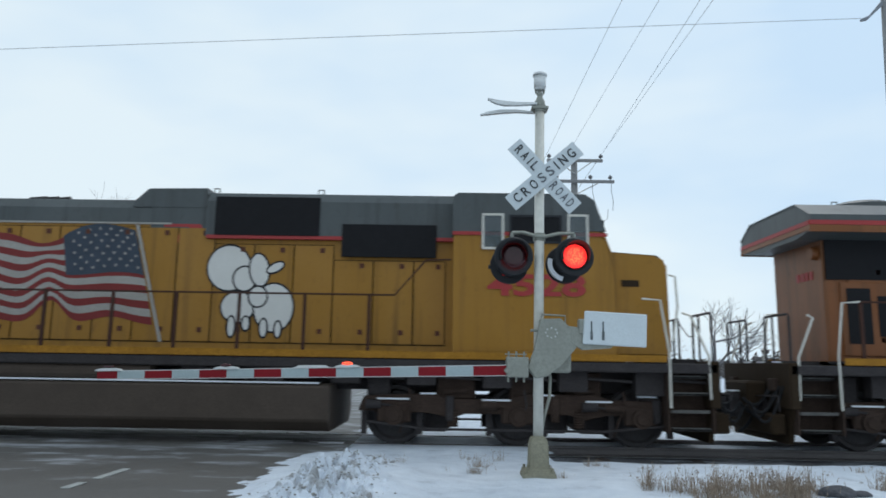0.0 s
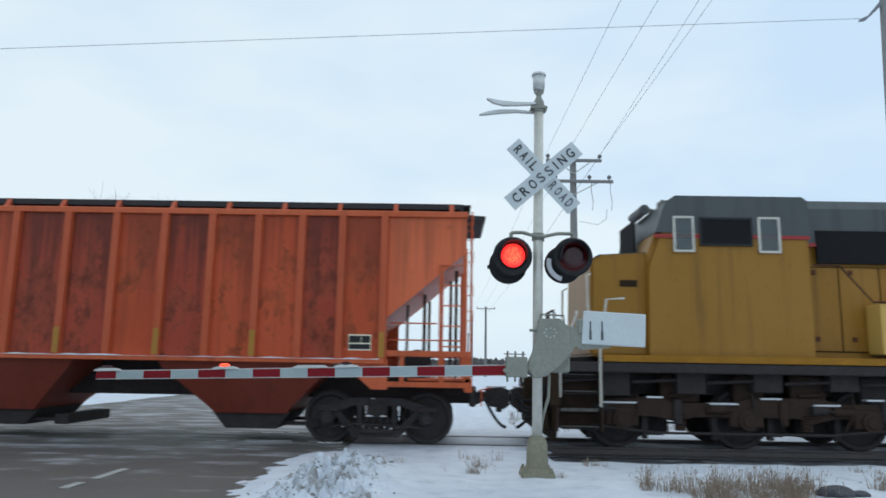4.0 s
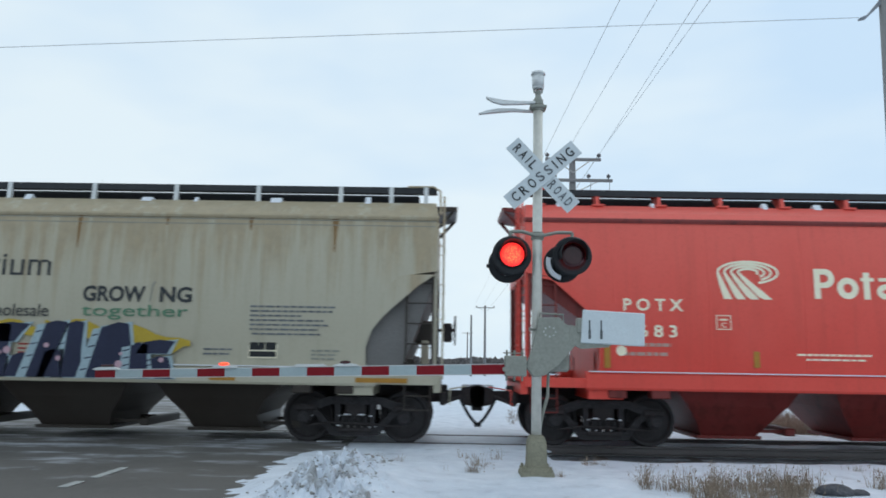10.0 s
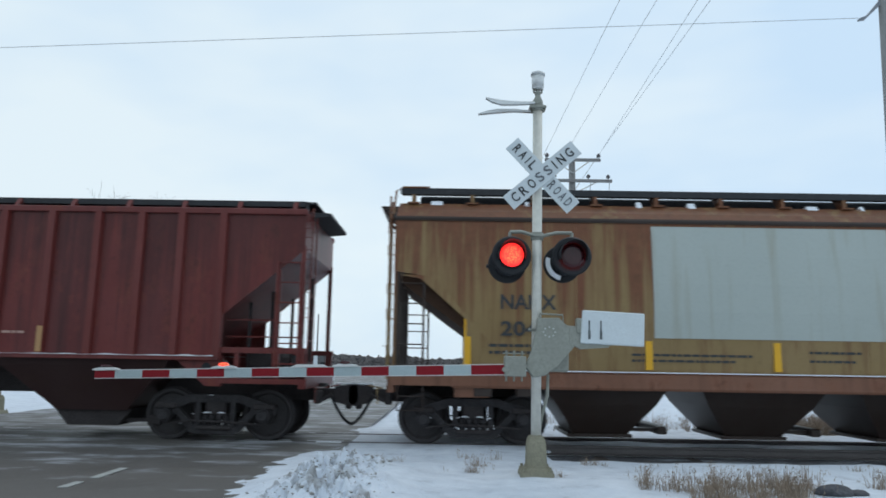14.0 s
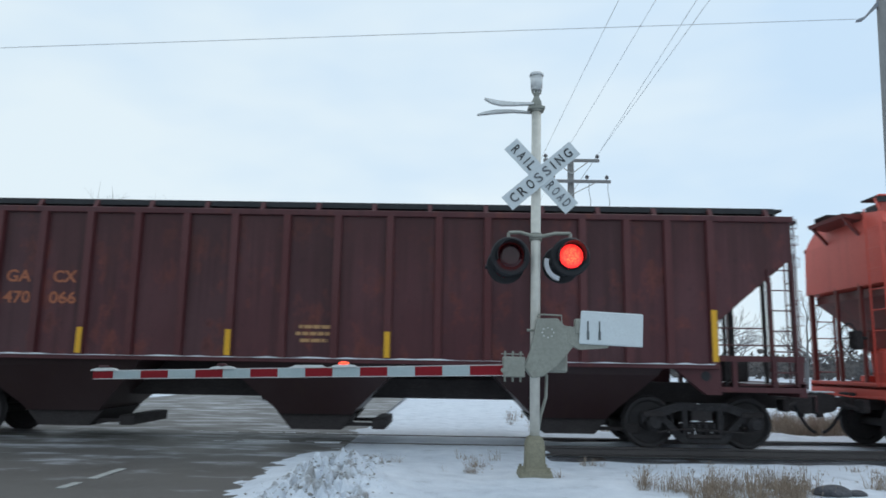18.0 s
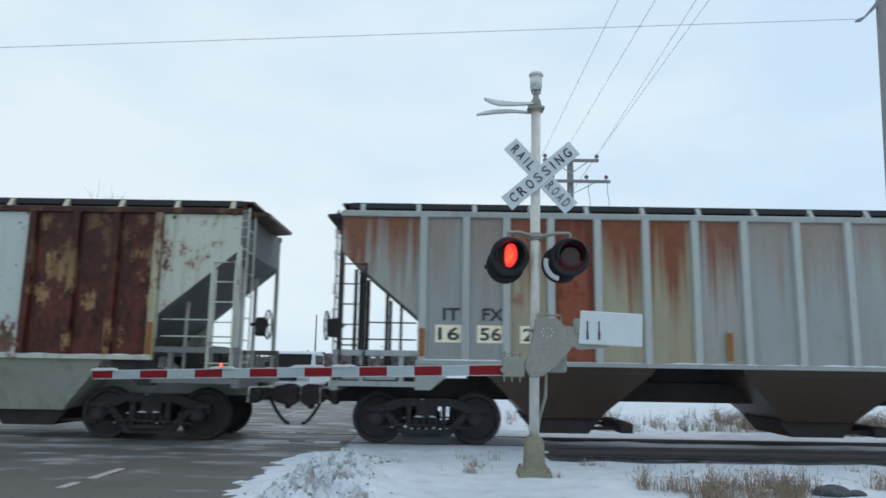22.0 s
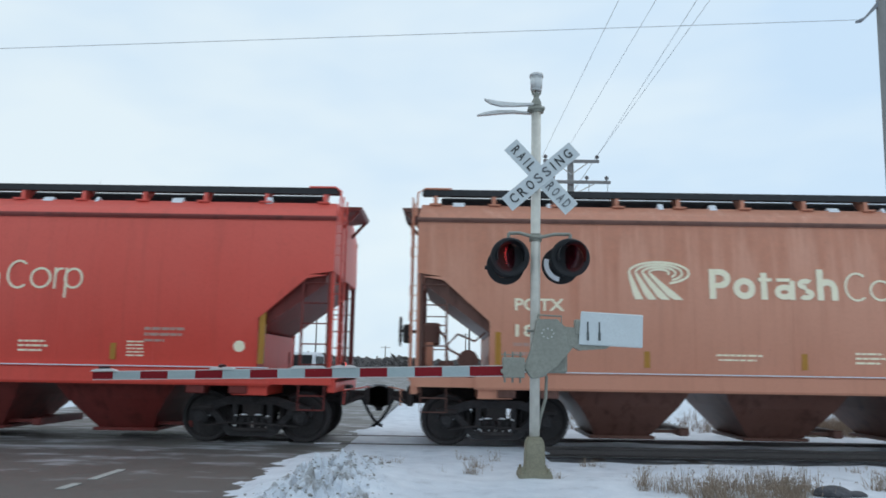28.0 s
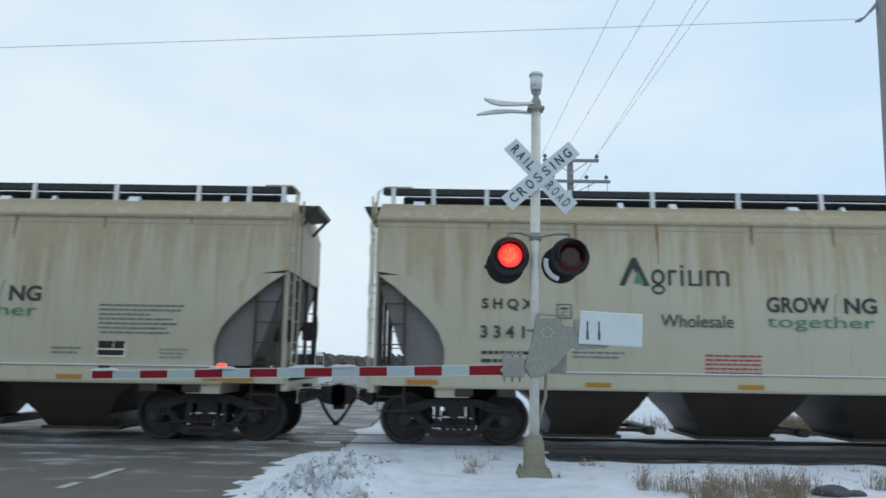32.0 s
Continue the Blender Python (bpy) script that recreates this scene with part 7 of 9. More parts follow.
        for s in (-1, 1):
            for k, z in enumerate((0.38, 0.68, 0.98, 1.27)):
                bm = bmesh.new()
                y0, y1 = sorted((s * (1.46 - 0.03 * k), s * 1.12))
                box(bm, *span(d, e * 10.08, e * 10.74), y0, y1, z - 0.015, z + 0.015)
                box(bm, *span(d, e * 10.08, e * 10.74), *sorted((s * (1.46 - 0.03 * k), s * (1.44 - 0.03 * k))), z - 0.02, z + 0.035)
                P("step", bm, M_STEP, "worn steel step")
            bm = bmesh.new()
            for x in (10.02, 10.80):
                box(bm, *span(d, e * x - 0.015, e * x + 0.015), *sorted((s * 1.10, s * 1.48)), 0.32, 1.36)
            box(bm, *span(d, e * 10.02, e * 10.8), *sorted((s * 1.08, s * 1.11)), 0.35, 1.36)
            P("step_well", bm, M_TRUCK)
            bm = bmesh.new()
            chain(bm, [(d * e * 10.05, s * 1.50, 0.75), (d * e * 10.05, s * 1.50, 1.7), (d * e * 9.92, s * 1.49, 2.62), (d * e * 9.6, s * 1.49, 2.64)], 0.022, 6)
            chain(bm, [(d * e * 10.76, s * 1.48, 0.9), (d * e * 10.74, s * 1.48, 1.65), (d * e * 10.45, s * 1.48, 2.35), (d * e * 10.40, s * 1.2, 2.42)], 0.022, 6)
            P("grab_rail", bm, M_STEEP, "white painted grab rail")
        coupler(loco, 10.95, 11.45, d * e, M_UNDER)
        for y, dip, r in ((-1.22, 0.62, 0.026), (-1.08, 0.46, 0.028), (-0.95, 0.55, 0.024), (-0.80, 0.34, 0.030), (-0.66, 0.48, 0.026), (0.60, 0.46, 0.022), (0.85, 0.58, 0.020), (1.05, 0.50, 0.024)):      # air and control hoses
            bm = bmesh.new()
            chain(bm, [(d * e * (10.92 + 0.52 * q / 8), y + 0.10 * q / 8, 1.15 - dip * math.sin(math.pi * q / 10) - 0.03 * q / 8) for q in range(9)], r, 6)
            P("control_hose", bm, M_HOSE, "black rubber control hose")
        for y in (-0.9, 0.9):
            boxpart("hose_bracket", loco, M_TRUCK, *span(d, e * 10.90, e * 11.0), y - 0.14, y + 0.14, 1.05, 1.28, bevel=0.015)
        for y in (-0.98, -0.30, 0.30, 0.98):
            boxpart("snow_crust", loco, M_SNOWCAP, *span(d, e * 10.86, e * 10.93), y - 0.10, y + 0.12, 1.561, 1.585)
    stan = [-9.6, -8.43, -7.22, -6.0, -4.72, -3.5, -2.28, -1.06, 0.16, 1.3, 2.43, 3.6, 4.75]
    for s in (-1, 1):
        for x in stan:
            bm = bmesh.new()
            box(bm, *span(d, x - 0.028, x + 0.028), *sorted((s * 1.47, s * 1.51)), 1.5, 2.64)
            P("stanchion", bm, M_POST)
        bm = bmesh.new()
        pts = [(d * -9.6, s * 1.49, 2.64), (d * 5.2, s * 1.49, 2.64), (d * 5.75, s * 1.49, 3.28), (d * 6.2, s * 1.45, 3.30)]
        chain(bm, pts, 0.018, 5)
        P("handrail", bm, M_POST)
    bm = bmesh.new()        # rear door, lamps and horn on the hood end
    tube(bm, (d * -9.95, -0.75, 3.62), (d * -10.06, -0.75, 3.62), 0.13, 0.12, n=14)
    P("rear_lamp_pod", bm, M_UP)
    for x, z in ((-4.5, 4.50), (1.7, 4.60), (3.7, 4.60), (-9.6, 4.5)):
        bm = bmesh.new()
        chain(bm, [(d * x - 0.05, -0.9, z), (d * x - 0.05, -0.9, z + 0.09), (d * x + 0.05, -0.9, z + 0.09), (d * x + 0.05, -0.9, z)], 0.015, 5)
        P("lifting_eye", bm, M_UPG)
    bm = bmesh.new()
    for k in range(5):
        tube(bm, (d * (-2.3 + 0.12 * k), 0, 4.54), (d * (-2.3 + 0.12 * k), 0, 4.63), 0.02, n=5)
        tube(bm, (d * (-2.45 + 0.14 * k), 0.1 * (k % 2), 4.65), (d * (-2.1 + 0.12 * k), 0.1 * (k % 2), 4.66), 0.035, 0.05, n=8)
    P("horn", bm, M_UNDER, "dark roof horn cluster")
    return loco


def boxed(*dims):
    bm = bmesh.new()
    box(bm, *dims)
    return bm


def shield(loco, x, y):
    """A plain railway shield: blue head over red and white bars."""
    bm = bmesh.new()
    prism(bm, [(x - 0.40, 2.72), (x - 0.42, 2.95), (x - 0.34, 3.06), (x - 0.15, 3.02), (x, 3.10), (x + 0.15, 3.02), (x + 0.34, 3.06), (x + 0.42, 2.95), (x + 0.40, 2.72)], y - 0.006, y)
    part("shield_head", bm, M_UPB, loco)
    label_bars(loco, ((x - 0.20, x + 0.22, 2.91, 0.07), (x - 0.27, x + 0.28, 2.79, 0.06)), y - 0.006, M_FLAGW, "shield_mark")
    for k in range(9):
        a = -0.40 + k * 0.80 / 9
        b = a + 0.80 / 9
        low = 2.13 + 0.22 * (abs(a + b) / 0.8) ** 2
        boxpart("shield_bar", loco, M_UPR if k % 2 == 0 else M_FLAGW, x + a, x + b, y - 0.006, y, low, 2.72)


def flag(loco, hoist, fly, z0, z1, y, e, faded=None):
    """A waving painted flag: thirteen stripes that ripple and fold, a dark canton with pale stars, a slanting pole."""
    n = 34
    bell = lambda u, c, w: math.exp(-((u - c) / w) ** 2)
    top = lambda u: z1 + 0.13 * math.sin(math.pi * min(u / 0.42, 1)) - 0.22 * bell(u, 0.52, 0.14) - 0.06 * u
    low = lambda u: z0 + 0.12 * bell(u, 0.2, 0.12) + 0.47 * bell(u, 0.51, 0.085) + 0.10 * math.sin(u * 9) * u + 0.05 * u
    Z = lambda u, v: top(u) + (low(u) - top(u)) * v + 0.05 * math.sin(u * 15 + v * 2.4) * math.sin(math.pi * v)
    X = lambda u, v: hoist + e * 0.46 * v * (1 - u) + (fly - hoist) * u - e * 0.38 * bell(v, 0.62, 0.22) * u ** 3
    for k in range(13):
        bm = bmesh.new()
        prev = None
        for i in range(n + 1):
            u = i / n
            cur = [bm.verts.new((X(u, v), d, Z(u, v))) for v, d in (((k + 1) / 13, y - 0.006), (k / 13, y - 0.006), (k / 13, y), ((k + 1) / 13, y))]
            if prev:
                for p in range(4):
                    bm.faces.new((prev[p], prev[(p + 1) % 4], cur[(p + 1) % 4], cur[p]))
            prev = cur
        red, white = (M_FLAGR, M_FLAGW) if faded is None or k < 7 else faded
        part("flag_stripe", bm, red if k % 2 == 0 else white, loco)
    bm = bmesh.new()
    prev = None
    for i in range(14):
        u = i / 32
        cur = [bm.verts.new((X(u, v), d, Z(u, v) + o)) for v, d, o in ((0.5, y - 0.010, 0), (0.0, y - 0.010, 0.02), (0.0, y - 0.004, 0.02), (0.5, y - 0.004, 0))]
        if prev:
            for p in range(4):
                bm.faces.new((prev[p], prev[(p + 1) % 4], cur[(p + 1) % 4], cur[p]))
        prev = cur
    part("flag_canton", bm, M_FLAGB, loco)
    bm = bmesh.new()
    for r in range(7):
        for c in range(6):
            u, v = 0.025 + (c + 0.5 * (r % 2)) * 0.060, 0.04 + r * 0.065
            if u > 0.39:
                continue
            x, z = X(u, v), Z(u, v)
            prism(bm, [(x + 0.036 * math.cos(a) * (1 if i % 2 else 0.45), z + 0.036 * math.sin(a) * (1 if i % 2 else 0.45)) for i, a in enumerate([6.28318 * j / 10 for j in range(10)])], y - 0.014, y - 0.008)
    tagged(part("flag_stars", bm, M_FLAGW, loco), kind="stuff")
    bm = bmesh.new()
    prism(bm, [(hoist + e * 0.0, z1 + 0.13), (hoist + e * 0.06, z1 + 0.13), (hoist + e * 0.66, z0 - 0.30), (hoist + e * 0.60, z0 - 0.30)], y - 0.016, y - 0.008)
    part("flag_pole", bm, M_FLAGW, loco)


def blobs(loco, shapes, y, rim=0.035):
    """Spray-painted rounded shapes with dark outlines."""
    for i, (x, z, rx, rz, t) in enumerate(shapes):
        back, front = bmesh.new(), bmesh.new()
        d = i * 0.0016
        prism(back, ellipse(x, z, rx + rim, rz + rim, 22, t), y - 0.003 - d, y)
        prism(front, ellipse(x, z, rx, rz, 22, t), y - 0.0045 - d, y - 0.001)
        part("spray_outline", back, M_INK, loco)
        part("spray_fill", front, M_SPRAY, loco)


def ribbon(bm, pts, w, y0, y1):
    """A flat painted stroke of width w along pts in the x-z plane."""
    for (xa, za), (xb, zb) in zip(pts, pts[1:]):
        k = math.hypot(xb - xa, zb - za) or 1.0
        nx, nz, ux, uz = -(zb - za) / k * w / 2, (xb - xa) / k * w / 2, (xb - xa) / k * w * 0.3, (zb - za) / k * w * 0.3
        prism(bm, [(xa - ux + nx, za - uz + nz), (xa - ux - nx, za - uz - nz), (xb + ux - nx, zb + uz - nz), (xb + ux + nx, zb + uz + nz)], y0, y1)


def bubble_row(car, x0, x1, z0, z1, y):
    """A row of swollen white spray-painted shapes that lap over one another, with thin black lines; no word in them."""
    h = z1 - z0
    waist = z0 + h * 0.70
    valleys = [x0 + (x1 - x0) * f for f in (0.0, 0.125, 0.255, 0.380, 0.520, 0.638, 0.775, 0.955)]

    def crown(g):
        """The scalloped top of the row, g wider all round."""
        pts = []
        for a, b in zip(valleys, valleys[1:]):
            for i in range(9):
                t = math.pi * (1 - i / 8)
                pts.append(((a + b) / 2 + math.cos(t) * (b - a) / 2, z1 - 0.11 + 0.11 * math.sin(t) ** 0.6 + g))
        return pts

    for name, g, m, d in (("spray_outline", 0.045, M_INK, 0.002), ("spray_fill", 0.0, M_SPRAY, 0.004)):
        bm = bmesh.new()        # crown and body
        tail = [(valleys[-1] + 0.03 + g, z1 - 0.26), (valleys[-1] - 0.06 + g, z1 - 0.45), (valleys[-1] - 0.22 + g, z0 + h * 0.48)]
        prism(bm, crown(g) + tail + [(x1 - 0.28, z0 + h * 0.24), (x0 + 0.40, z0 + h * 0.24), (x0 + 0.30 - g, z0 + h * 0.36), (x0 + 0.06 - g, z0 + h * 0.42 - g), (x0 + 0.34, z0 + h * 0.46), (x0 + 0.1 - g, waist)], y - d, y)
        part(name, bm, m, car)
        bm = bmesh.new()        # the flat foot of the row, over the sill
        prism(bm, [(x0 + 0.30 - g, z0 + h * 0.27), (x0 + 0.48 - g, z0 - g * 0.4), (x1 + 0.02 + g, z0 - g * 0.4), (x1 + 0.03 + g, z0 + h * 0.17), (x1 - 0.10 + g, z0 + h * 0.25 + g), (x1 - 0.45, z0 + h * 0.27)], y - d - 0.0005, y)
        part(name, bm, m, car)
    ink = bmesh.new()
    y0, y1 = y - 0.0065, y - 0.001
    for k, v in enumerate(valleys[1:-1]):
        reach, cusp = (0.16, 0.10, 0.13, 0.18, 0.14, 0.12)[k], z0 + h * (0.62, 0.70, 0.69, 0.68, 0.69, 0.66)[k]
        ribbon(ink, [(v - 0.02, z1 - 0.07), (v + reach * 0.25, z1 - 0.20), (v + reach * 0.7, cusp + 0.05), (v + reach, cusp)], 0.048, y0, y1)
        prism(ink, [(v - 0.06, z1 + 0.015), (v + 0.06, z1 + 0.015), (v + 0.02, z1 - 0.12)], y0, y1)
        foot = (0.02, 0.14, 0.24, 0.24, 0.24, 0.36)[k]
        low = z0 + h * 0.26
        ribbon(ink, [(v + reach, cusp), (v + reach * 0.5, cusp - 0.08), (v + reach * 0.12, cusp - 0.22), (v + reach * 0.1, cusp - 0.36), (v + foot * 0.35, low), (v + foot, z0 + 0.02)], 0.036, y0, y1)
    v = valleys[-2]
    prism(ink, [(v + 0.10, z0 + h * 0.60), (v + 0.02, z0 + h * 0.40), (v + 0.06, z0 + h * 0.28), (v + 0.22, z0 + h * 0.34), (v + 0.30, z0 + h * 0.35), (v + 0.16, z0 + h * 0.46)], y0, y1)
    for q, wide, z in ((0.36, 0.25, 0.345), (0.36, 0.25, 0.295)):        # short bars and a fork
        ribbon(ink, [(x0 + (x1 - x0) * q - wide / 2, z0 + h * z), (x0 + (x1 - x0) * q + wide / 2, z0 + h * z)], 0.03, y0, y1)
    f = x0 + (x1 - x0) * 0.51
    ribbon(ink, [(f, z0 + h * 0.62), (f, z0 + h * 0.24)], 0.03, y0, y1)
    ribbon(ink, [(f - 0.09, z0 + h * 0.33), (f - 0.08, z0 + h * 0.42), (f + 0.09, z0 + h * 0.42), (f + 0.10, z0 + h * 0.32)], 0.028, y0, y1)
    c = x0 + (x1 - x0) * 0.20
    ring(ink, c, z0 + h * 0.58, 0.19, h * 0.19, 0.036, y0, y1, 200, 340, 12)
    ring(ink, c + 0.24, z0 + h * 0.33, 0.16, h * 0.20, 0.036, y0, y1, -50, 130, 12)
    ring(ink, x0 + (x1 - x0) * 0.76, z0 + h * 0.20, 0.10, h * 0.09, 0.022, y0, y1, 20, 200, 10)
    ring(ink, x0 + (x1 - x0) * 0.945, z0 + h * 0.19, 0.08, h * 0.07, 0.022, y0, y1, -20, 200, 10)
    ribbon(ink, [(x1 - 0.10, z0 + h * 0.20), (x1 - 0.28, z0 + 0.03), (x1 - 0.13, z0 + 0.04), (x1 - 0.12, z0 + h * 0.13)], 0.02, y0, y1)
    ribbon(ink, [(c + 0.12, z0 + h * 0.38), (c + 0.12, z0 + h * 0.26), (c + 0.17, z0 + h * 0.15)], 0.022, y0, y1)
    part("spray_ink", ink, M_INK, car)


def block_row(car, x0, x1, z0, z1, y):
    """Leaning angular navy shapes edged in pale blue, with hatched sides, over yellow sweeps; no word in them."""
    r = random.Random(17)
    edge, dots = plain("pale_blue_spray", (0.36, 0.47, 0.52), 0.6, var=0.2), plain("pink_spray_dots", (0.55, 0.36, 0.42), 0.6, var=0.2)
    h = z1 - z0
    for k, (a, b, za, zb, t) in enumerate(((-0.85, 0.2, 0.16, 0.34, 0.10), (-0.9, 0.1, 0.02, 0.10, 0.09), (1.9, 3.4, 0.98, 0.86, 0.16), (3.3, 4.7, 1.0, 0.80, 0.20), (4.3, 5.9, 0.92, 0.62, 0.22), (5.1, 5.9, 0.66, 0.60, 0.12))):
        bm = bmesh.new()
        n = 8
        top = [(x0 + a + (b - a) * i / n, z0 + h * (za + (zb - za) * i / n) + 0.05 * math.sin(i * 1.3 + k)) for i in range(n + 1)]
        prism(bm, [(u, v + t / 2 * math.sin(math.pi * (i + 0.6) / (n + 1.2))) for i, (u, v) in enumerate(top)] + [(u, v - t * math.sin(math.pi * (i + 0.6) / (n + 1.2))) for i, (u, v) in list(enumerate(top))[::-1]], y - 0.0012 - 0.0003 * k, y)
        part("spray_halo", bm, M_HALO, car)
    # each shape: its strokes as (bottom from, bottom to, top from, top to) along x, then low and high as shares of the height
    shapes = ((0.05, ((0.0, 0.38, 0.62, 1.02, 0.0, 1.0), (0.70, 0.98, 0.78, 1.02, 0.42, 1.0), (1.08, 1.36, 1.04, 1.38, 0.0, 0.90))),
              (1.38, ((0.0, 0.34, 0.30, 0.62, 0.0, 0.92), (0.50, 0.92, 0.36, 0.70, 0.0, 0.95), (0.18, 0.62, 0.24, 0.60, 0.34, 0.52))),
              (2.20, ((0.04, 0.46, 0.20, 0.52, 0.0, 0.92), (0.10, 0.60, 0.16, 0.86, 0.62, 0.96), (0.46, 0.78, 0.58, 0.92, 0.0, 0.40))),
              (3.05, ((0.0, 0.32, 0.28, 0.66, 0.0, 0.98), (0.20, 0.62, 0.30, 0.58, 0.0, 0.46), (0.62, 0.98, 0.68, 0.96, 0.0, 1.0))),
              (4.10, ((0.0, 0.36, 0.22, 0.56, 0.0, 0.94), (0.42, 0.86, 0.34, 0.70, 0.0, 0.96), (0.22, 0.60, 0.28, 0.56, 0.30, 0.50))),
              (4.86, ((0.0, 0.34, 0.0, 0.30, 0.0, 0.62), (0.10, 0.66, 0.22, 0.78, 0.44, 0.68), (0.44, 0.78, 0.36, 0.68, 0.0, 0.40))))
    for k, (at, strokes) in enumerate(shapes):
        d = 0.003 + 0.0026 * k
        for j, (b0, b1, t0, t1, lo, hi) in enumerate(strokes):
            X = x0 + at
            zl, zh = z0 + h * lo, z0 + h * hi + r.uniform(-0.02, 0.02)
            side = bmesh.new()
            prism(side, [(X + b0 - 0.17, zl), (X + b1 + 0.05, zl), (X + t1 + 0.05, zh + 0.04), (X + t0 - 0.15, zh - 0.05)], y - d, y)
            part("spray_outline", side, edge, car)
            hatch = bmesh.new()
            for q in range(4):
                u = 0.16 + 0.22 * q
                xa, zz = X + b0 + (t0 - b0) * u, zl + (zh - zl) * u
                prism(hatch, [(xa - 0.125, zz - 0.02), (xa - 0.02, zz + 0.01), (xa - 0.015, zz + 0.035), (xa - 0.12, zz + 0.005)], y - d - 0.0006, y)
            part("spray_hatch", hatch, M_NAVY, car)
            fill = bmesh.new()
            prism(fill, [(X + b0, zl + 0.01), (X + b1, zl + 0.01), (X + (b1 + t1) / 2 + r.uniform(-0.03, 0.03), (zl + zh) / 2), (X + t1, zh), ((2 * X + t0 + t1) / 2, zh + 0.03), (X + t0, zh - 0.02), (X + (b0 + t0) / 2, (zl + zh) / 2)], y - d - 0.0013, y)
            part("spray_fill", fill, M_NAVY, car)
        bm = bmesh.new()
        for q in range(2):
            prism(bm, ellipse(x0 + at + r.uniform(0.1, 0.7), z0 + h * r.uniform(0.15, 0.7), *([r.choice((0.03, 0.045, 0.065))] * 2), 12), y - 0.022 - 0.0004 * q, y)
        part("spray_dots", bm, dots, car)


def wild_letters(car, x0, x1, z0, z1, y, seed):
    """Interlocked spray-painted strokes, purple above and dark red below, over pale pointed shards; no word in them."""
    r = random.Random(seed)
    shard = (plain("lilac_shards", (0.40, 0.27, 0.42), 0.6, var=0.25), plain("turquoise_shards", (0.30, 0.40, 0.42), 0.6, var=0.2))
    for k in range(40):
        cx, cz = x0 - 0.3 + (x1 - x0 + 1.1) * k / 39, (z0 + z1) / 2 + r.uniform(-0.30, 0.34)
        n = r.choice((3, 4, 5))
        turn = r.uniform(0, 6)
        pts = []
        cuts = sorted(r.uniform(0, 6.28) for _ in range(2 * n + 1))
        for i, a in enumerate(cuts):
            q = r.uniform(0.12, 0.46) if i % 2 == 0 else r.uniform(0.08, 0.24)
            pts.append((cx + 1.25 * q * math.cos(a + turn), cz + 0.85 * q * math.sin(a + turn)))
        bm = bmesh.new()
        prism(bm, pts, y - 0.002 - 0.0002 * k, y)
        part("spray_shard", bm, shard[1 if k % 3 == 1 else 0], car)
    top, low = plain("dark_purple_spray", (0.085, 0.045, 0.15), 0.6, var=0.35), plain("crimson_spray", (0.13, 0.012, 0.025), 0.6, var=0.35)
    w = (x1 - x0) / 6
    for k in range(6):
        cx, zc, h = x0 + w * (k + 0.5), (z0 + z1) / 2 + r.uniform(-0.06, 0.06), (z1 - z0) / 2
        d = y - 0.010 - 0.0012 * k
        a0 = r.uniform(-60, 60)
        sweep = r.uniform(230, 330)
        lean = r.uniform(-0.25, 0.35)
        for name, mat, grow, dy, lo, hi in (("spray_outline", M_SPRAY, 0.03, 0.0, a0 - 4, a0 + sweep + 4), ("spray_outline", M_INK, 0.012, -0.001, a0 - 2, a0 + sweep + 2), ("spray_fill", top, 0.0, -0.002, a0, a0 + sweep), ("spray_fill", low, 0.0, -0.003, 190, 350)):
            bm = bmesh.new()
            ring(bm, cx, zc, w * 0.72 + grow, h + grow, w * 0.34 + 2 * grow, d + dy, y, lo, hi, 16)
            part(name, bm, mat, car)
        for mat, grow, dy in ((M_SPRAY, 0.022, -0.0035), (top if k % 2 else low, 0.0, -0.0045)):
            bm = bmesh.new()
            u, b = cx + r.uniform(-0.05, 0.05), w * 0.12 + grow
            prism(bm, [(u - b, zc - h * 0.95 - grow), (u + b, zc - h * 0.95 - grow), (u + b + lean, zc + h * 1.02 + grow), (u - b + lean, zc + h * 0.92 + grow)], d + dy, y)
            part("spray_fill", bm, mat, car)
# ---- the consist: each thing's centre behind the first round hopper's centre ----
def advance(t):
    """How far the train has come along the track, in metres."""
    u = (t - 16) / 16
    return 100.687 + 169.842 * u + 3.813 * u * u + 0.555 * u ** 3 - 1.322 * u ** 4 + 0.03 * max(5 - t, 0) ** 2


TRAIN = []


def in_train(thing, behind):
    thing.matrix_basis = pose(advance(0) - behind, TY, RAIL)
    TRAIN.append((thing, behind))
    return thing


HOODY = -0.985
lead = locomotive("yellow and grey diesel locomotive leading the train, grimy", 1, True)
in_train(lead, -83.32)
for o in lead.children_recursive:
    if o.material_slots and o.material_slots[0].material is M_UP:
        o.material_slots[0].link = "OBJECT"
        o.material_slots[0].material = M_UPD

second = locomotive("yellow and grey diesel locomotive with painted flag and white graffiti", 1)
in_train(second, -60.27)
lettering("lettering", "4528", 6.85, 8.62, 2.66, 3.06, -1.44, M_UPR, second, 0.03)
shield(second, -7.15, HOODY)
lettering("lettering", "BUILDING", -6.45, -5.02, 2.74, 2.90, HOODY - 0.004, M_LETTERD, second, 0.03)
lettering("lettering", "AMERICA", -6.45, -5.06, 2.46, 2.62, HOODY - 0.004, M_LETTERD, second, 0.03)
flag(second, 0.23, -3.10, 2.06, 3.82, HOODY, 1)
# no real opening: a dark box paints the shade inside it
boxpart("open_panel", second, M_NEARBLACK, -8.40, -7.68, HOODY - 0.012, HOODY, 2.66, 3.22, label="flat dark box painted as a shaded hood opening")
for z in (2.86, 3.06):
    boxpart("panel_shelf", second, M_UNDER, -8.3, -7.85, HOODY - 0.035, HOODY - 0.01, z, z + 0.05)
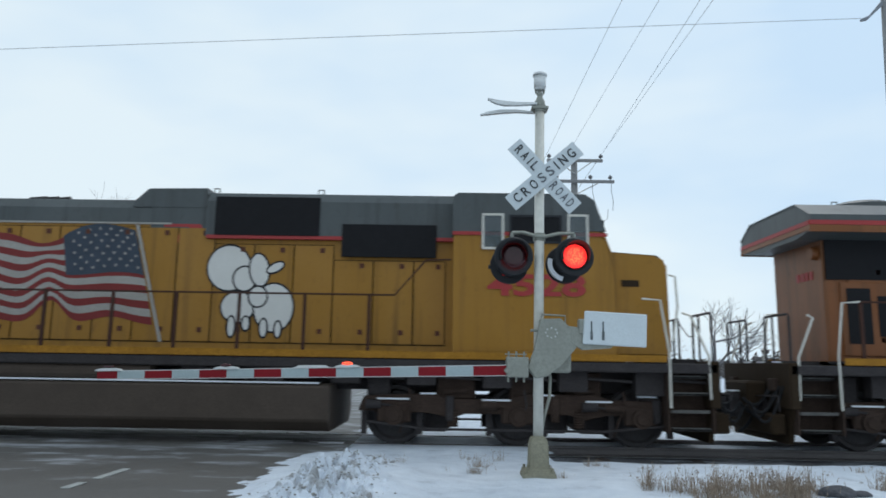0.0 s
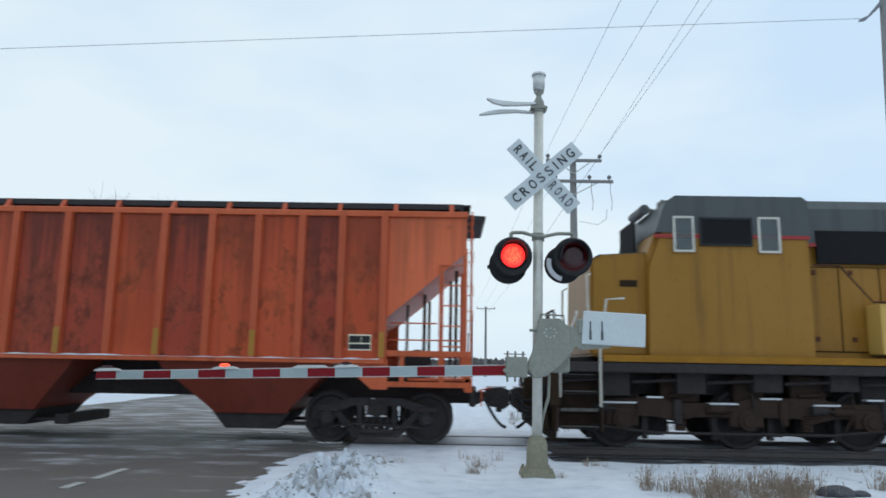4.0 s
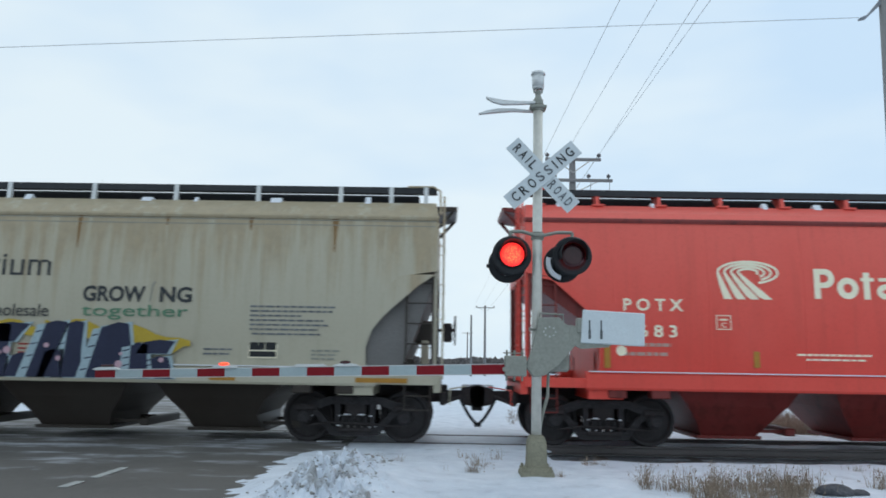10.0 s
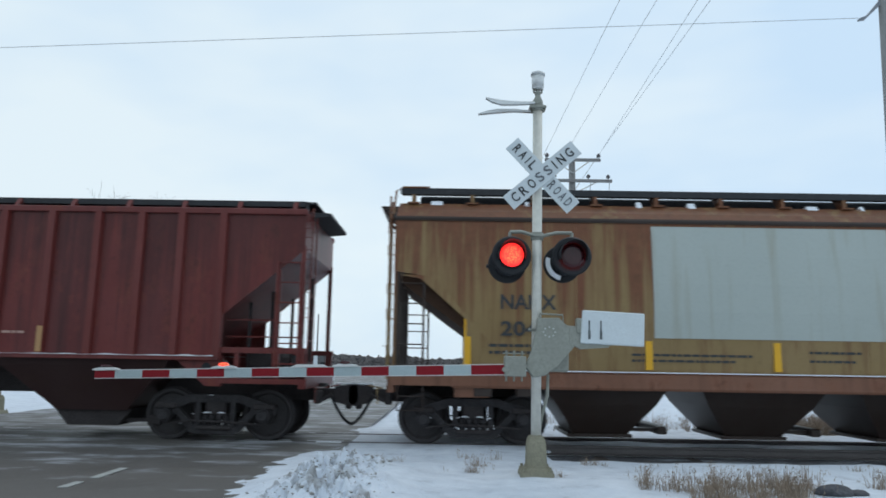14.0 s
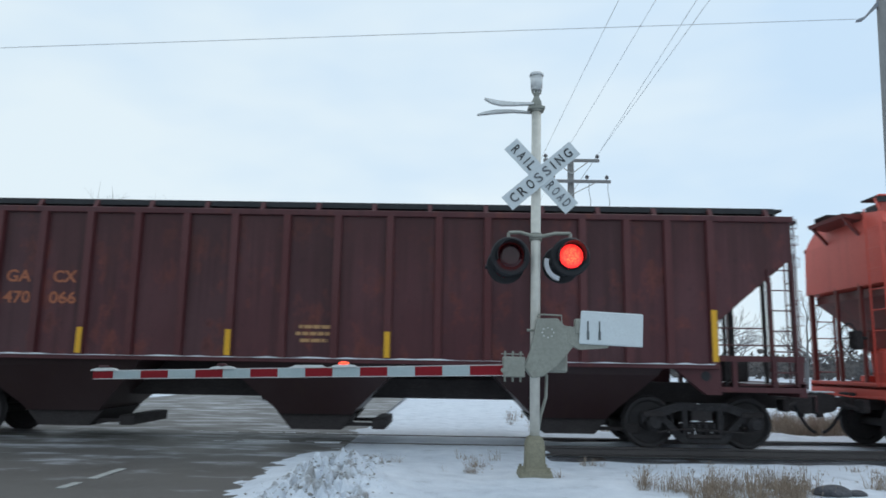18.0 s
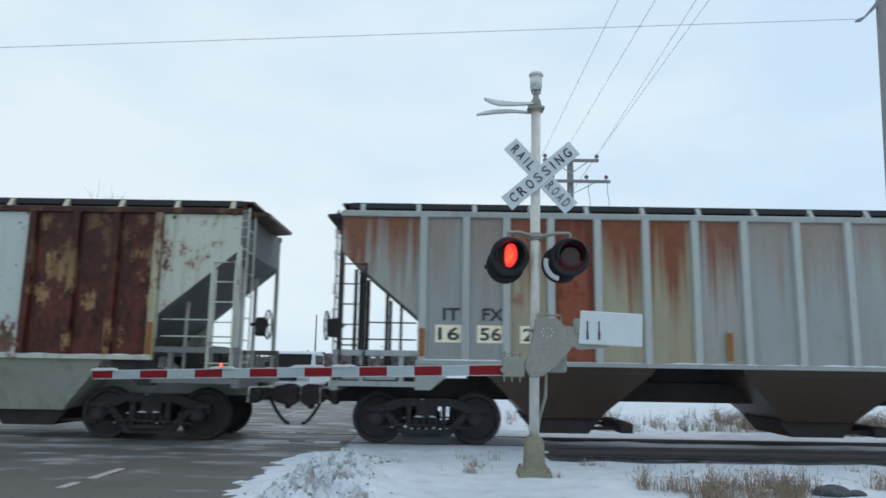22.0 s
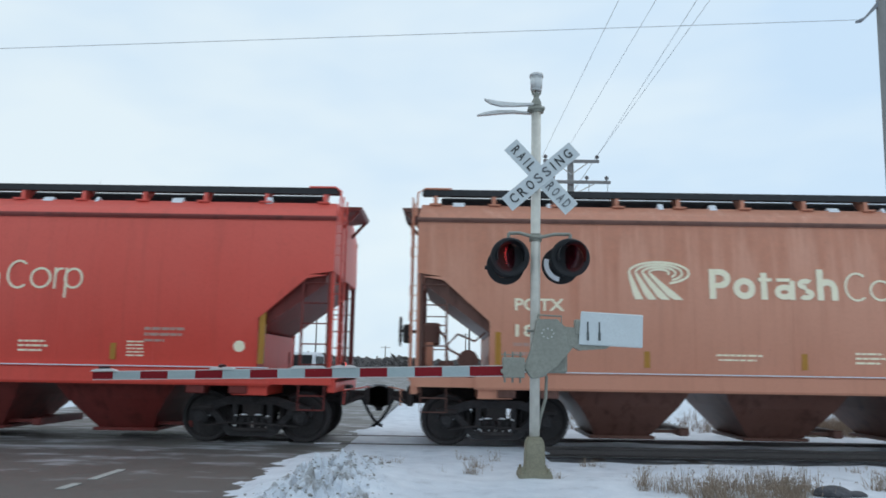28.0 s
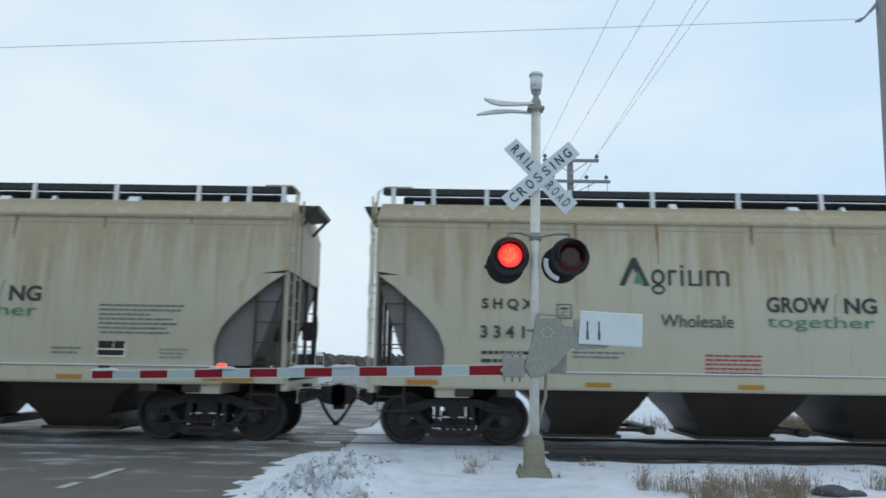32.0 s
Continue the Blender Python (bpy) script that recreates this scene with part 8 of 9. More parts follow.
for x in (-6.42, -5.98, -5.52):
    for z0, z1 in ((2.15, 2.66), (2.70, 3.02)):
        boxpart("louvre_door", second, M_UP, x, x + 0.40, HOODY - 0.003, HOODY + 0.01, z0, z1)
blobs(second, ((2.05, 3.15, 0.40, 0.42, 0.2), (2.35, 2.95, 0.20, 0.22, 0), (2.62, 3.12, 0.17, 0.30, 0.15), (2.92, 3.17, 0.16, 0.07, 0.5), (2.25, 2.42, 0.30, 0.28, 0), (2.92, 2.42, 0.36, 0.44, 0), (2.62, 2.62, 0.16, 0.18, 0),
               (2.15, 2.06, 0.06, 0.18, 0), (2.42, 2.12, 0.06, 0.12, 0), (2.75, 2.04, 0.06, 0.16, 0), (3.02, 2.02, 0.05, 0.14, 0)), HOODY)

third = locomotive("yellow and grey diesel locomotive facing backwards with a painted flag", -1)
in_train(third, -37.88)
shield(third, 7.55, HOODY)
boxpart("open_panel", third, M_SCREEN, 8.52, 9.34, HOODY - 0.012, HOODY, 2.58, 3.34, label="dark grille in a hood door")
boxpart("panel_sill", third, M_UP, 8.46, 9.40, HOODY - 0.03, HOODY, 2.52, 2.58)
lettering("lettering", "BUILDING", 5.55, 6.85, 2.74, 2.90, HOODY - 0.004, M_LETTERD, third, 0.03)
lettering("lettering", "AMERICA", 5.58, 6.82, 2.46, 2.62, HOODY - 0.004, M_LETTERD, third, 0.03)
M_FADED = (plain("faded_flag_red", (0.20, 0.13, 0.12), 0.7, var=0.3, scale=2.5), plain("faded_flag_white", (0.33, 0.32, 0.31), 0.7, var=0.25, scale=2.5))
flag(third, 0.10, 3.12, 2.08, 3.84, HOODY, -1, M_FADED)
for x in (-5.05, -3.72):
    bm = bmesh.new()
    box(bm, x, x + 1.26, -1.44, -0.98, 1.72, 2.62, bevel=0.015)
    b = part("battery_box", bm, carpaint("pale_yellow", lin(196, 160, 84, 1.2), (0.2, 0.12, 0.04), 0.2), third, "pale yellow louvred battery box")
    for u in (0.34, 0.78):
        for z in (2.30, 2.37, 2.44):
            boxpart("louvre", b, M_BLACK, x + u, x + u + 0.20, -1.448, -1.435, z, z + 0.025)

REDS = {}


def paint_pair(name, tone, streak=(0.16, 0.05, 0.03), streaks=0.16, rust=0.0):
    """Body paint for one car, and grimy underparts with shade put into the colour; tone is the paint's own base colour.
    """
    if name not in REDS:
        pale = tone[1] > 0.13
        REDS[name] = (carpaint(name, tone, streak, streaks, rust, 0.10, flecks=0.10, chalk=0.9 if pale else 0.62, hang=0.45 if pale else 0.0, hang_c=[c * k for c, k in zip(tone, (0.66, 0.50, 0.42))]),
                      carpaint(name + "_shaded_underparts", [c * k for c, k in zip(tone, (0.24, 0.23, 0.26))], (0.035, 0.014, 0.011), 0.75, 0.3, 0.2, edge=0.60, rust_c=(0.035, 0.014, 0.010), flecks=0.5))
    return REDS[name]


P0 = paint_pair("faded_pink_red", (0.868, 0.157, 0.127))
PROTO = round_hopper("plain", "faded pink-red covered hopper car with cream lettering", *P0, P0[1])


def potash(number, behind, name, tone, label, wide=False, letter=None, **kw):
    pair = paint_pair(name, tone, **kw)
    if number == "2424":
        car = PROTO
    else:
        car = copy_thing(BARE, Matrix())
        car["label"] = label
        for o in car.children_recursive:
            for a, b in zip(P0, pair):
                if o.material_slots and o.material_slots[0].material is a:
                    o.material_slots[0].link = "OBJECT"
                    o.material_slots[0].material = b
    in_train(car, behind)
    return car


BARE = PROTO
CARS = {}
for number, behind, name, tone, label, wide in (
        ("2424", 0.0, "faded_pink_red", (0.868, 0.157, 0.127), "faded pink-red covered hopper car with cream lettering", False),
        ("1993", 14.76, "orange_red", (0.706, 0.094, 0.055), "orange-red covered hopper car with cream lettering", False),
        ("3683", 29.52, "bright_red", (0.767, 0.071, 0.048), "bright red covered hopper car with cream lettering", True),
        ("1112", 59.04, "pale_salmon", (0.682, 0.265, 0.179), "faded salmon covered hopper car with cream lettering", False),
        ("3987", 107.43, "clear_red", (0.645, 0.064, 0.039), "red covered hopper car with white spray-painted shapes", True),
        ("1681", 141.37, "faded_tan", (0.671, 0.281, 0.171), "faded tan-orange covered hopper car with cream lettering", False),
        ("2375", 194.25, "raspberry_red", (0.861, 0.104, 0.102), "red covered hopper car with small dark scrawls", False),
        ("3765", 209.08, "deep_red", (0.55, 0.05, 0.042), "red covered hopper car with purple spray-painted shapes", True),
        ("1873", 223.97, "brown_pink", (0.609, 0.265, 0.172), "faded brown-pink covered hopper car with cream lettering", False),
        ("3269", 238.65, "vivid_red", (0.708, 0.068, 0.045), "vivid red covered hopper car with cream lettering", True),
        ("3082", 253.49, "warm_red", (0.698, 0.057, 0.034), "warm red covered hopper car with cream lettering", True)):
    CARS[number] = potash(number, behind, name, tone, label, wide)
for number, e, name in (("2424", 1, "faded_pink_red"), ("3082", 1, "warm_red"), ("3987", -1, "clear_red"), ("1873", -1, "brown_pink"), ("2375", 1, "raspberry_red"), ("3683", 1, "bright_red"), ("1993", -1, "orange_red"), ("3765", 1, "deep_red"), ("1681", 1, "faded_tan")):
    brake_gear(CARS[number], e, *REDS[name])
for number, wide in (("2424", 0), ("1993", 0), ("3683", 1), ("1112", 0), ("3987", 1), ("1681", 0), ("2375", 0), ("3765", 1), ("1873", 0), ("3269", 1), ("3082", 1)):
    mark_potash(CARS[number], number, bool(wide), M_LETTER)
M_SCRAPE = plain("dark_scrape", (0.10, 0.035, 0.025), 0.8, var=0.5, scale=8)
for number, marks in (("1112", ((-1.7, 0.95, 2.265, 0.020), (1.5, 4.6, 2.245, 0.022), (2.9, 4.7, 2.09, 0.016), (-1.45, -1.2, 2.40, 0.03), (-4.6, -2.6, 2.28, 0.014))), ("2424", ((0.60, 0.95, 2.86, 0.035), (0.75, 1.05, 2.40, 0.025), (3.9, 4.4, 2.72, 0.016), (3.65, 3.72, 2.70, 0.03)))):
    for x0, x1, z, h in marks:      # scrapes through the paint
        bm = bmesh.new()
        prism(bm, [(x0, z), (x0 + 0.06, z - h / 2), (x1 - 0.05, z - h * 0.3 - 0.01), (x1, z - 0.005), (x1 - 0.1, z + h * 0.4), (x0 + 0.08, z + h / 2)], SIDE - 0.009, SIDE + 0.01)
        part("scrape", bm, M_SCRAPE, CARS[number])
M_NAVY, M_HALO = plain("navy_spray_paint", (0.03, 0.035, 0.07), 0.6, var=0.3), plain("yellow_spray_paint", (0.50, 0.36, 0.05), 0.6, var=0.2)
bm = bmesh.new()
r4 = random.Random(12)
for x0, x1, z0, z1, k in ((2.05, 2.95, 1.62, 2.02, 14), (-2.25, -1.8, 1.6, 2.1, 7)):
    for j in range(k):
        x, z = x0 + (x1 - x0) * (j + r4.random()) / k, r4.uniform(z0, z1)
        ring(bm, x, z, r4.uniform(0.03, 0.10), r4.uniform(0.08, 0.18), 0.016, SIDE - 0.003 - 0.0004 * j, SIDE + 0.01, r4.uniform(0, 250), r4.uniform(260, 350), 8)
part("marker_scrawl", bm, M_SPRAY, CARS["3987"], "thin white tags")
bubble_row(CARS["3987"], -1.60, 1.86, 1.05, 2.27, SIDE + 0.004)
bm = bmesh.new()
r3 = random.Random(31)
for _ in range(24):
    ring(bm, r3.uniform(-3.85, -2.95), r3.uniform(1.6, 2.2), r3.uniform(0.03, 0.14), r3.uniform(0.03, 0.12), 0.014, SIDE - 0.003, SIDE + 0.01, r3.uniform(0, 200), r3.uniform(210, 340), 7)
part("marker_scrawl", bm, M_INK, CARS["2375"])
wild_letters(CARS["3765"], -3.3, 1.35, 1.40, 2.25, SIDE + 0.004, 9)

# underparts and slope sheets: grime colours darkened to hold the shade there
PB = (carpaint("putty_beige", lin(168, 163, 145, 1.2), (0.22, 0.17, 0.09), 0.22, 0.0, 0.06, hang=0.5, hang_c=(0.28, 0.19, 0.09), flecks=0.08), carpaint("putty_grime_shaded", lin(54, 47, 41, 1.0), (0.05, 0.04, 0.035), 0.4, 0.0, 0.1))
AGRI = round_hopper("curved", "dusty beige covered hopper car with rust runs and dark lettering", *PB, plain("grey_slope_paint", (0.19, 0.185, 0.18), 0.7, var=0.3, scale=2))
brake_gear(AGRI, 1, *PB)
in_train(AGRI, 268.25)
AGRI2, AGRI3 = copy_thing(AGRI, Matrix()), copy_thing(AGRI, Matrix())
in_train(AGRI2, 283.01)
in_train(AGRI3, 44.28)
AGRI3["label"] = "dusty beige covered hopper car sprayed with navy and yellow shapes"
M_DRIP = plain("rust_drip", (0.27, 0.165, 0.075), 0.8, var=0.35, scale=6)
M_GREEN = plain("leaf_green", (0.10, 0.24, 0.15), 0.6, var=0.2)
M_SLATE = plain("slate_lettering", (0.05, 0.055, 0.06), 0.6, var=0.2)
for car, number in ((AGRI, "3341"), (AGRI2, "3371"), (AGRI3, "3912")):
    y = SIDE - 0.002
    lettering("lettering", "S H Q X", -4.7, -3.78, 2.38, 2.60, y, M_SLATE, car, 0.035)
    lettering("lettering", " ".join(number), -4.72, -3.95, 1.90, 2.12, y, M_SLATE, car, 0.02)
    label_bars(car, ((-4.7, -3.8, 1.62, 0.06), (-4.7, -3.8, 1.48, 0.06)), None, M_SLATE)
    label_bars(car, ((-3.1, -2.2, 1.66, 0.03), (-3.1, -2.3, 1.58, 0.03), (2.5, 3.0, 1.60, 0.03), (2.5, 2.95, 1.52, 0.03), (3.3, 4.8, 2.36, 0.03), (3.3, 4.75, 2.28, 0.03), (3.3, 4.2, 2.20, 0.03), (3.3, 4.6, 2.12, 0.03), (3.3, 4.7, 2.04, 0.03), (3.3, 4.5, 1.96, 0.03), (3.35, 4.55, 1.88, 0.03)), None, M_FAINT)
    label_bars(car, tuple((-0.78, 0.2, 1.64 - 0.075 * i, 0.03) for i in range(5)), None, M_UPR)
    label_bars(car, ((4.4, 4.9, 1.60, 0.03), (4.4, 4.85, 1.53, 0.03), (4.4, 4.8, 1.46, 0.03)), None, M_MECH)
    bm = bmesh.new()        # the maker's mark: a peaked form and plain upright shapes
    prism(bm, [(-2.37, 2.86), (-2.14, 3.36), (-2.06, 3.36), (-1.83, 2.86), (-1.95, 2.86), (-2.12, 3.18), (-2.27, 2.86)], y - 0.004, y + 0.002)
    for k, (x, w) in enumerate(((-1.80, 0.24), (-1.50, 0.15), (-1.28, 0.05), (-1.14, 0.24), (-0.82, 0.40))):
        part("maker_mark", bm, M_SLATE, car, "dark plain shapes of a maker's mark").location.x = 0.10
        bm = bmesh.new()
        if k == 0:
            ring(bm, x + w / 2, 3.02, w / 2, 0.14, 0.05, y - 0.004, y + 0.002)
            ring(bm, x + w / 2, 2.80, w / 2, 0.09, 0.04, y - 0.005, y + 0.002)
            continue
        box(bm, x, x + 0.05, y - 0.004, y + 0.002, 2.87, 3.15)
        if k == 1:
            box(bm, x + 0.05, x + w, y - 0.004, y + 0.002, 3.10, 3.15)
        if k == 2:
            box(bm, x, x + 0.05, y - 0.004, y + 0.002, 3.19, 3.24)
        if k == 3:
            box(bm, x + w - 0.05, x + w, y - 0.004, y + 0.002, 2.87, 3.15)
            box(bm, x + 0.05, x + w - 0.05, y - 0.004, y + 0.002, 2.87, 2.91)
        if k == 4:
            for q in (0.175, 0.35):
                box(bm, x + q, x + q + 0.05, y - 0.004, y + 0.002, 2.87, 3.12)
                box(bm, x + q - 0.125, x + q, y - 0.004, y + 0.002, 3.11, 3.15)
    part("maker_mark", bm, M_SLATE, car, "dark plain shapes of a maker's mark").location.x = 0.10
    bm = bmesh.new()
    prism(bm, [(-2.12, 2.90), (-2.04, 3.14), (-1.92, 2.90)], y - 0.007, y)
    part("maker_mark", bm, M_GREEN, car, "green wedge of a maker's mark").location.x = 0.10
    lettering("lettering", "Wholesale", -1.55, -0.28, 2.14, 2.36, y, M_SLATE, car)
    lettering("lettering", "GROW", 0.31, 1.42, 2.42, 2.70, y, M_SLATE, car, 0.03)
    bm = bmesh.new()
    prism(bm, [(1.50, 2.42), (1.515, 2.42), (1.555, 2.72), (1.60, 2.80), (1.545, 2.77), (1.53, 2.72)], y - 0.004, y + 0.002)
    part("stem_mark", bm, M_MECH, car, "thin grey stem between the letters")
    lettering("lettering", "NG", 1.68, 2.25, 2.42, 2.70, y, M_SLATE, car, 0.03)
    lettering("lettering", "together", 0.31, 2.20, 2.10, 2.37, y, M_GREEN, car)
    data_plate(car, 3.30, 1.47, -bulge(1.6) - 0.003, 0.5, 0.30)
    rr = random.Random(int(number))
    for x in (-4.6, -3.05, -1.5, 0.1, 1.65, 3.2, 4.75):      # rust runs below the walkway brackets
        bm = bmesh.new()
        reach = rr.uniform(0.35, 0.8) if rr.random() < 0.35 else rr.uniform(0.15, 0.35)
        u0 = x + rr.uniform(-0.06, 0.06)
        zs = [4.02 - reach * q / 5 for q in range(6)]
        w = rr.uniform(0.03, 0.07)
        cols = [[bm.verts.new((u0 + g * w * (1 - 0.15 * q) * rr.uniform(0.6, 1.1), -bulge(z) - 0.002, z)) for g in (-1, 1)] for q, z in enumerate(zs)]
        for p, q in zip(cols, cols[1:]):
            bm.faces.new((p[0], p[1], q[1], q[0]))
        part("rust_run", bm, M_DRIP, car)
    for z in (3.86, 3.95):
        boxpart("roof_seam", car, M_MECH, -6.55, 6.55, -bulge(z) - 0.004, -bulge(z) + 0.01, z, z + 0.014)
    bm = bmesh.new()
    for x0, x1, z0, z1 in ((-3.36, -3.10, 2.33, 2.345), (-3.36, -3.10, 2.09, 2.105), (-3.36, -3.345, 2.09, 2.345), (-3.115, -3.10, 2.09, 2.345), (-3.30, -3.16, 2.25, 2.28)):
        box(bm, x0 - 0.02, x1 - 0.02, y - 0.002, y + 0.004, z0 + 0.17, z1 + 0.17)
    part("class_mark", bm, M_SLATE, car)
    lettering("lettering", "C", -3.295, -3.205, 2.295, 2.385, y - 0.003, M_SLATE, car)
    for x, w in ((-6.0, 0.55), (-2.9, 0.45), (-0.25, 0.45), (2.65, 0.45), (5.2, 0.9)):
        boxpart("reflector", car, M_YELLOW, x, x + w, -1.583, -1.57, 1.08, 1.16)
block_row(AGRI3, -3.62, 1.95, 1.08, 2.05, SIDE + 0.006)

# second paint is grimy, with underside shade in its tone; slope likewise
PN = (carpaint("rusted_olive_brown", lin(130, 108, 70, 1.1), (0.13, 0.045, 0.022), 0.8, 0.45, 0.14, edge=0.66, hang=0.85, hang_c=(0.13, 0.042, 0.022), reach=3.6, flecks=0.3), carpaint("brown_grime_shaded", lin(46, 33, 26, 1.0), (0.04, 0.02, 0.015), 0.5, 0.0, 0.15))
NAHX = round_hopper("plain", "rust-streaked brown covered hopper car with a pale blank panel", *PN, plain("brown_slope_paint", (0.06, 0.032, 0.02), 0.8, var=0.4, scale=2))
brake_gear(NAHX, 1, *PN)
in_train(NAHX, 73.89)
M_RUSTSILL = carpaint("rusty_brown_sill", lin(118, 78, 58, 1.0), (0.07, 0.03, 0.018), 0.6, 0.5, 0.2, rust_c=(0.08, 0.03, 0.016), edge=0.58, flecks=0.4)
for o in NAHX.children:
    if o.name.split(".")[0] in ("side_sill", "end_sill"):
        o.material_slots[0].link = "OBJECT"
        o.material_slots[0].material = M_RUSTSILL
M_PATCH = carpaint("pale_blank_paint", lin(160, 168, 164, 1.1), (0.26, 0.23, 0.15), 0.5, 0.0, 0.08)
bm = bmesh.new()
for z0, z1 in ((1.93, 2.4), (2.4, 2.9), (2.9, 3.4), (3.4, 3.93)):
    a = [bm.verts.new((x, -bulge(z) - 0.012, z)) for z in (z0, z1) for x in (-2.0, 2.22)]
    bm.faces.new((a[0], a[1], a[3], a[2]))
part("blank_panel", bm, M_PATCH, NAHX, "pale grey painted-over panel")
lettering("lettering", "NAHX", -4.70, -3.72, 2.40, 2.66, SIDE - 0.002, M_SLATE, NAHX, 0.02)
lettering("lettering", "20444", -4.70, -3.60, 1.93, 2.19, SIDE - 0.002, M_SLATE, NAHX, 0.02)
label_bars(NAHX, ((-4.9, -3.8, 1.74, 0.05), (-4.9, -4.0, 1.62, 0.05), (-2.4, -0.3, 1.62, 0.04), (-2.4, -0.6, 1.52, 0.04), (0.7, 1.6, 1.70, 0.04), (0.7, 1.5, 1.55, 0.04)), None, M_SLATE)
data_plate(NAHX, 4.45, 1.50, -bulge(1.65) - 0.003)
M_BRIGHT = plain("bright_yellow_reflector", (0.72, 0.38, 0.01), 0.5, var=0.1)
for x, z1 in ((-5.28, 2.38), (-2.10, 1.88), (0.14, 1.88), (2.36, 1.88), (5.40, 2.36)):
    boxpart("reflector", NAHX, M_BRIGHT, x - 0.06, x + 0.06, -bulge(1.65) - 0.02, -bulge(1.65) + 0.02, 1.38, z1)

# rib-sided cars
def ribbed(label, behind, tone, lower, rib, extra=(), pale=False, streak=(0.10, 0.03, 0.015), streaks=0.35, rust=0.0, edge=0.6, key="x"):
    base = carpaint(key + "_paint", lin(*tone), streak, streaks, rust, 0.16, edge=edge, flecks=0.3)
    # hopper paint: a darker tone that includes the shade beneath the body
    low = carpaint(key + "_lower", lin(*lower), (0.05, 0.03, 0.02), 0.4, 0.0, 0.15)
    rp = carpaint(key + "_rib", lin(*rib), streak, 0.3, rust * 0.6, 0.1, edge=edge + 0.02, flecks=0.3)
    car = ribbed_hopper(label, base, low, rp, extra or (base,), pale)
    return in_train(car, behind), base


M_GX1, M_GX2 = carpaint("oxide_orange", lin(176, 68, 28), (0.22, 0.040, 0.012), 0.6, 0.7, 0.28, rust_c=(0.19, 0.038, 0.012), edge=0.52, hang=0.7, hang_c=(0.18, 0.030, 0.011), flecks=0.4), carpaint("oxide_brown", lin(150, 52, 26), (0.15, 0.026, 0.011), 0.7, 0.75, 0.28, rust_c=(0.15, 0.028, 0.012), edge=0.49, hang=0.85, hang_c=(0.12, 0.020, 0.010), flecks=0.4)
M_GXL = carpaint("faded_oxide", lin(204, 98, 60), (0.18, 0.045, 0.02), 0.5, 0.3, 0.15, edge=0.62, hang=0.4, hang_c=(0.20, 0.055, 0.025), flecks=0.3)
g1, _ = ribbed("rusty orange rib-sided covered hopper car", -16.85, (186, 86, 48), (124, 54, 40), (176, 78, 44), (M_GXL, M_GXL, M_GXL, M_GX1, M_GX1, M_GX2, M_GX1, M_GX1, M_GX2, M_GX1, M_GX2, M_GX2, M_GX1, M_GX2, M_GX1, M_GX1, M_GX2, M_GX1, M_GXL), streaks=0.4, rust=0.25, edge=0.64, key="rusty_orange")
rib_stripes(g1, (-7.14, -5.65, -4.02, -2.28, -0.46, 1.40, 3.16, 4.86, 7.14), M_YELLOW)
for wd, x0, x1, z0, z1 in (("GA", -6.28, -5.87, 2.50, 2.72), ("CX", -5.51, -5.11, 2.50, 2.72), ("47", -6.27, -5.88, 2.14, 2.37), ("04", -5.51, -5.11, 2.14, 2.37), ("77", -4.68, -4.30, 2.14, 2.37)):
    lettering("lettering", wd, x0, x1, z0, z1, -1.503, M_SLATE, g1, 0.02)
data_plate(g1, 6.55, 1.65, -1.503)
label_bars(g1, ((-6.1, -5.7, 1.98, 0.04), (-6.1, -5.75, 1.86, 0.04), (-6.9, -6.6, 1.8, 0.04), (-6.9, -6.6, 1.72, 0.04)), -1.503, M_SLATE)

M_RUSTGOLD = plain("rust_stained_lettering", (0.40, 0.14, 0.075), 0.6, var=0.3, scale=9)
M_GOLD = plain("dull_gold_lettering", (0.46, 0.27, 0.13), 0.6, var=0.2, scale=9)
GM1, GM2, GM3, GM4 = [carpaint("mottled_maroon", lin(*c), (0.032, 0.011, 0.011), 0.75, 0.5, 0.22, rust_c=(0.085, 0.022, 0.016), edge=0.57, hang=0.5, hang_c=(0.035, 0.011, 0.011), flecks=0.45) for c in ((96, 34, 31), (86, 31, 30), (70, 29, 35), (64, 29, 35))]
g2, _ = ribbed("dark maroon rib-sided covered hopper car", 90.73, (94, 36, 33), (48, 26, 25), (96, 38, 34), (GM1, GM2, GM1, GM1, GM2), streak=(0.035, 0.012, 0.012), streaks=0.7, rust=0.4, edge=0.60, key="dark_maroon")
for wd, x0, x1, z0, z1 in (("GA", -6.90, -6.49, 2.83, 3.05), ("CX", -6.13, -5.73, 2.83, 3.05), ("46", -6.89, -6.50, 2.47, 2.70), ("98", -6.13, -5.73, 2.47, 2.70), ("17", -5.30, -4.92, 2.47, 2.70)):
    lettering("lettering", wd, x0, x1, z0, z1, -1.503, M_GOLD, g2, 0.02)
label_bars(g2, ((2.2, 2.8, 1.95, 0.04), (2.2, 2.9, 1.85, 0.04), (3.3, 3.7, 1.85, 0.04)), -1.503, M_LETTER_DIM)
rib_stripes(g2, (-7.14, -4.02, 4.02), M_GOLD)
rib_stripes(g2, (-6.38, -4.86, -3.16), M_BRIGHT)
g3, _ = ribbed("very dark maroon rib-sided covered hopper car", 124.42, (70, 29, 34), (46, 27, 29), (76, 33, 36), (GM3, GM4, GM3, GM4, GM3, GM3), streak=(0.03, 0.011, 0.013), streaks=0.7, rust=0.35, edge=0.60, key="wine_maroon")
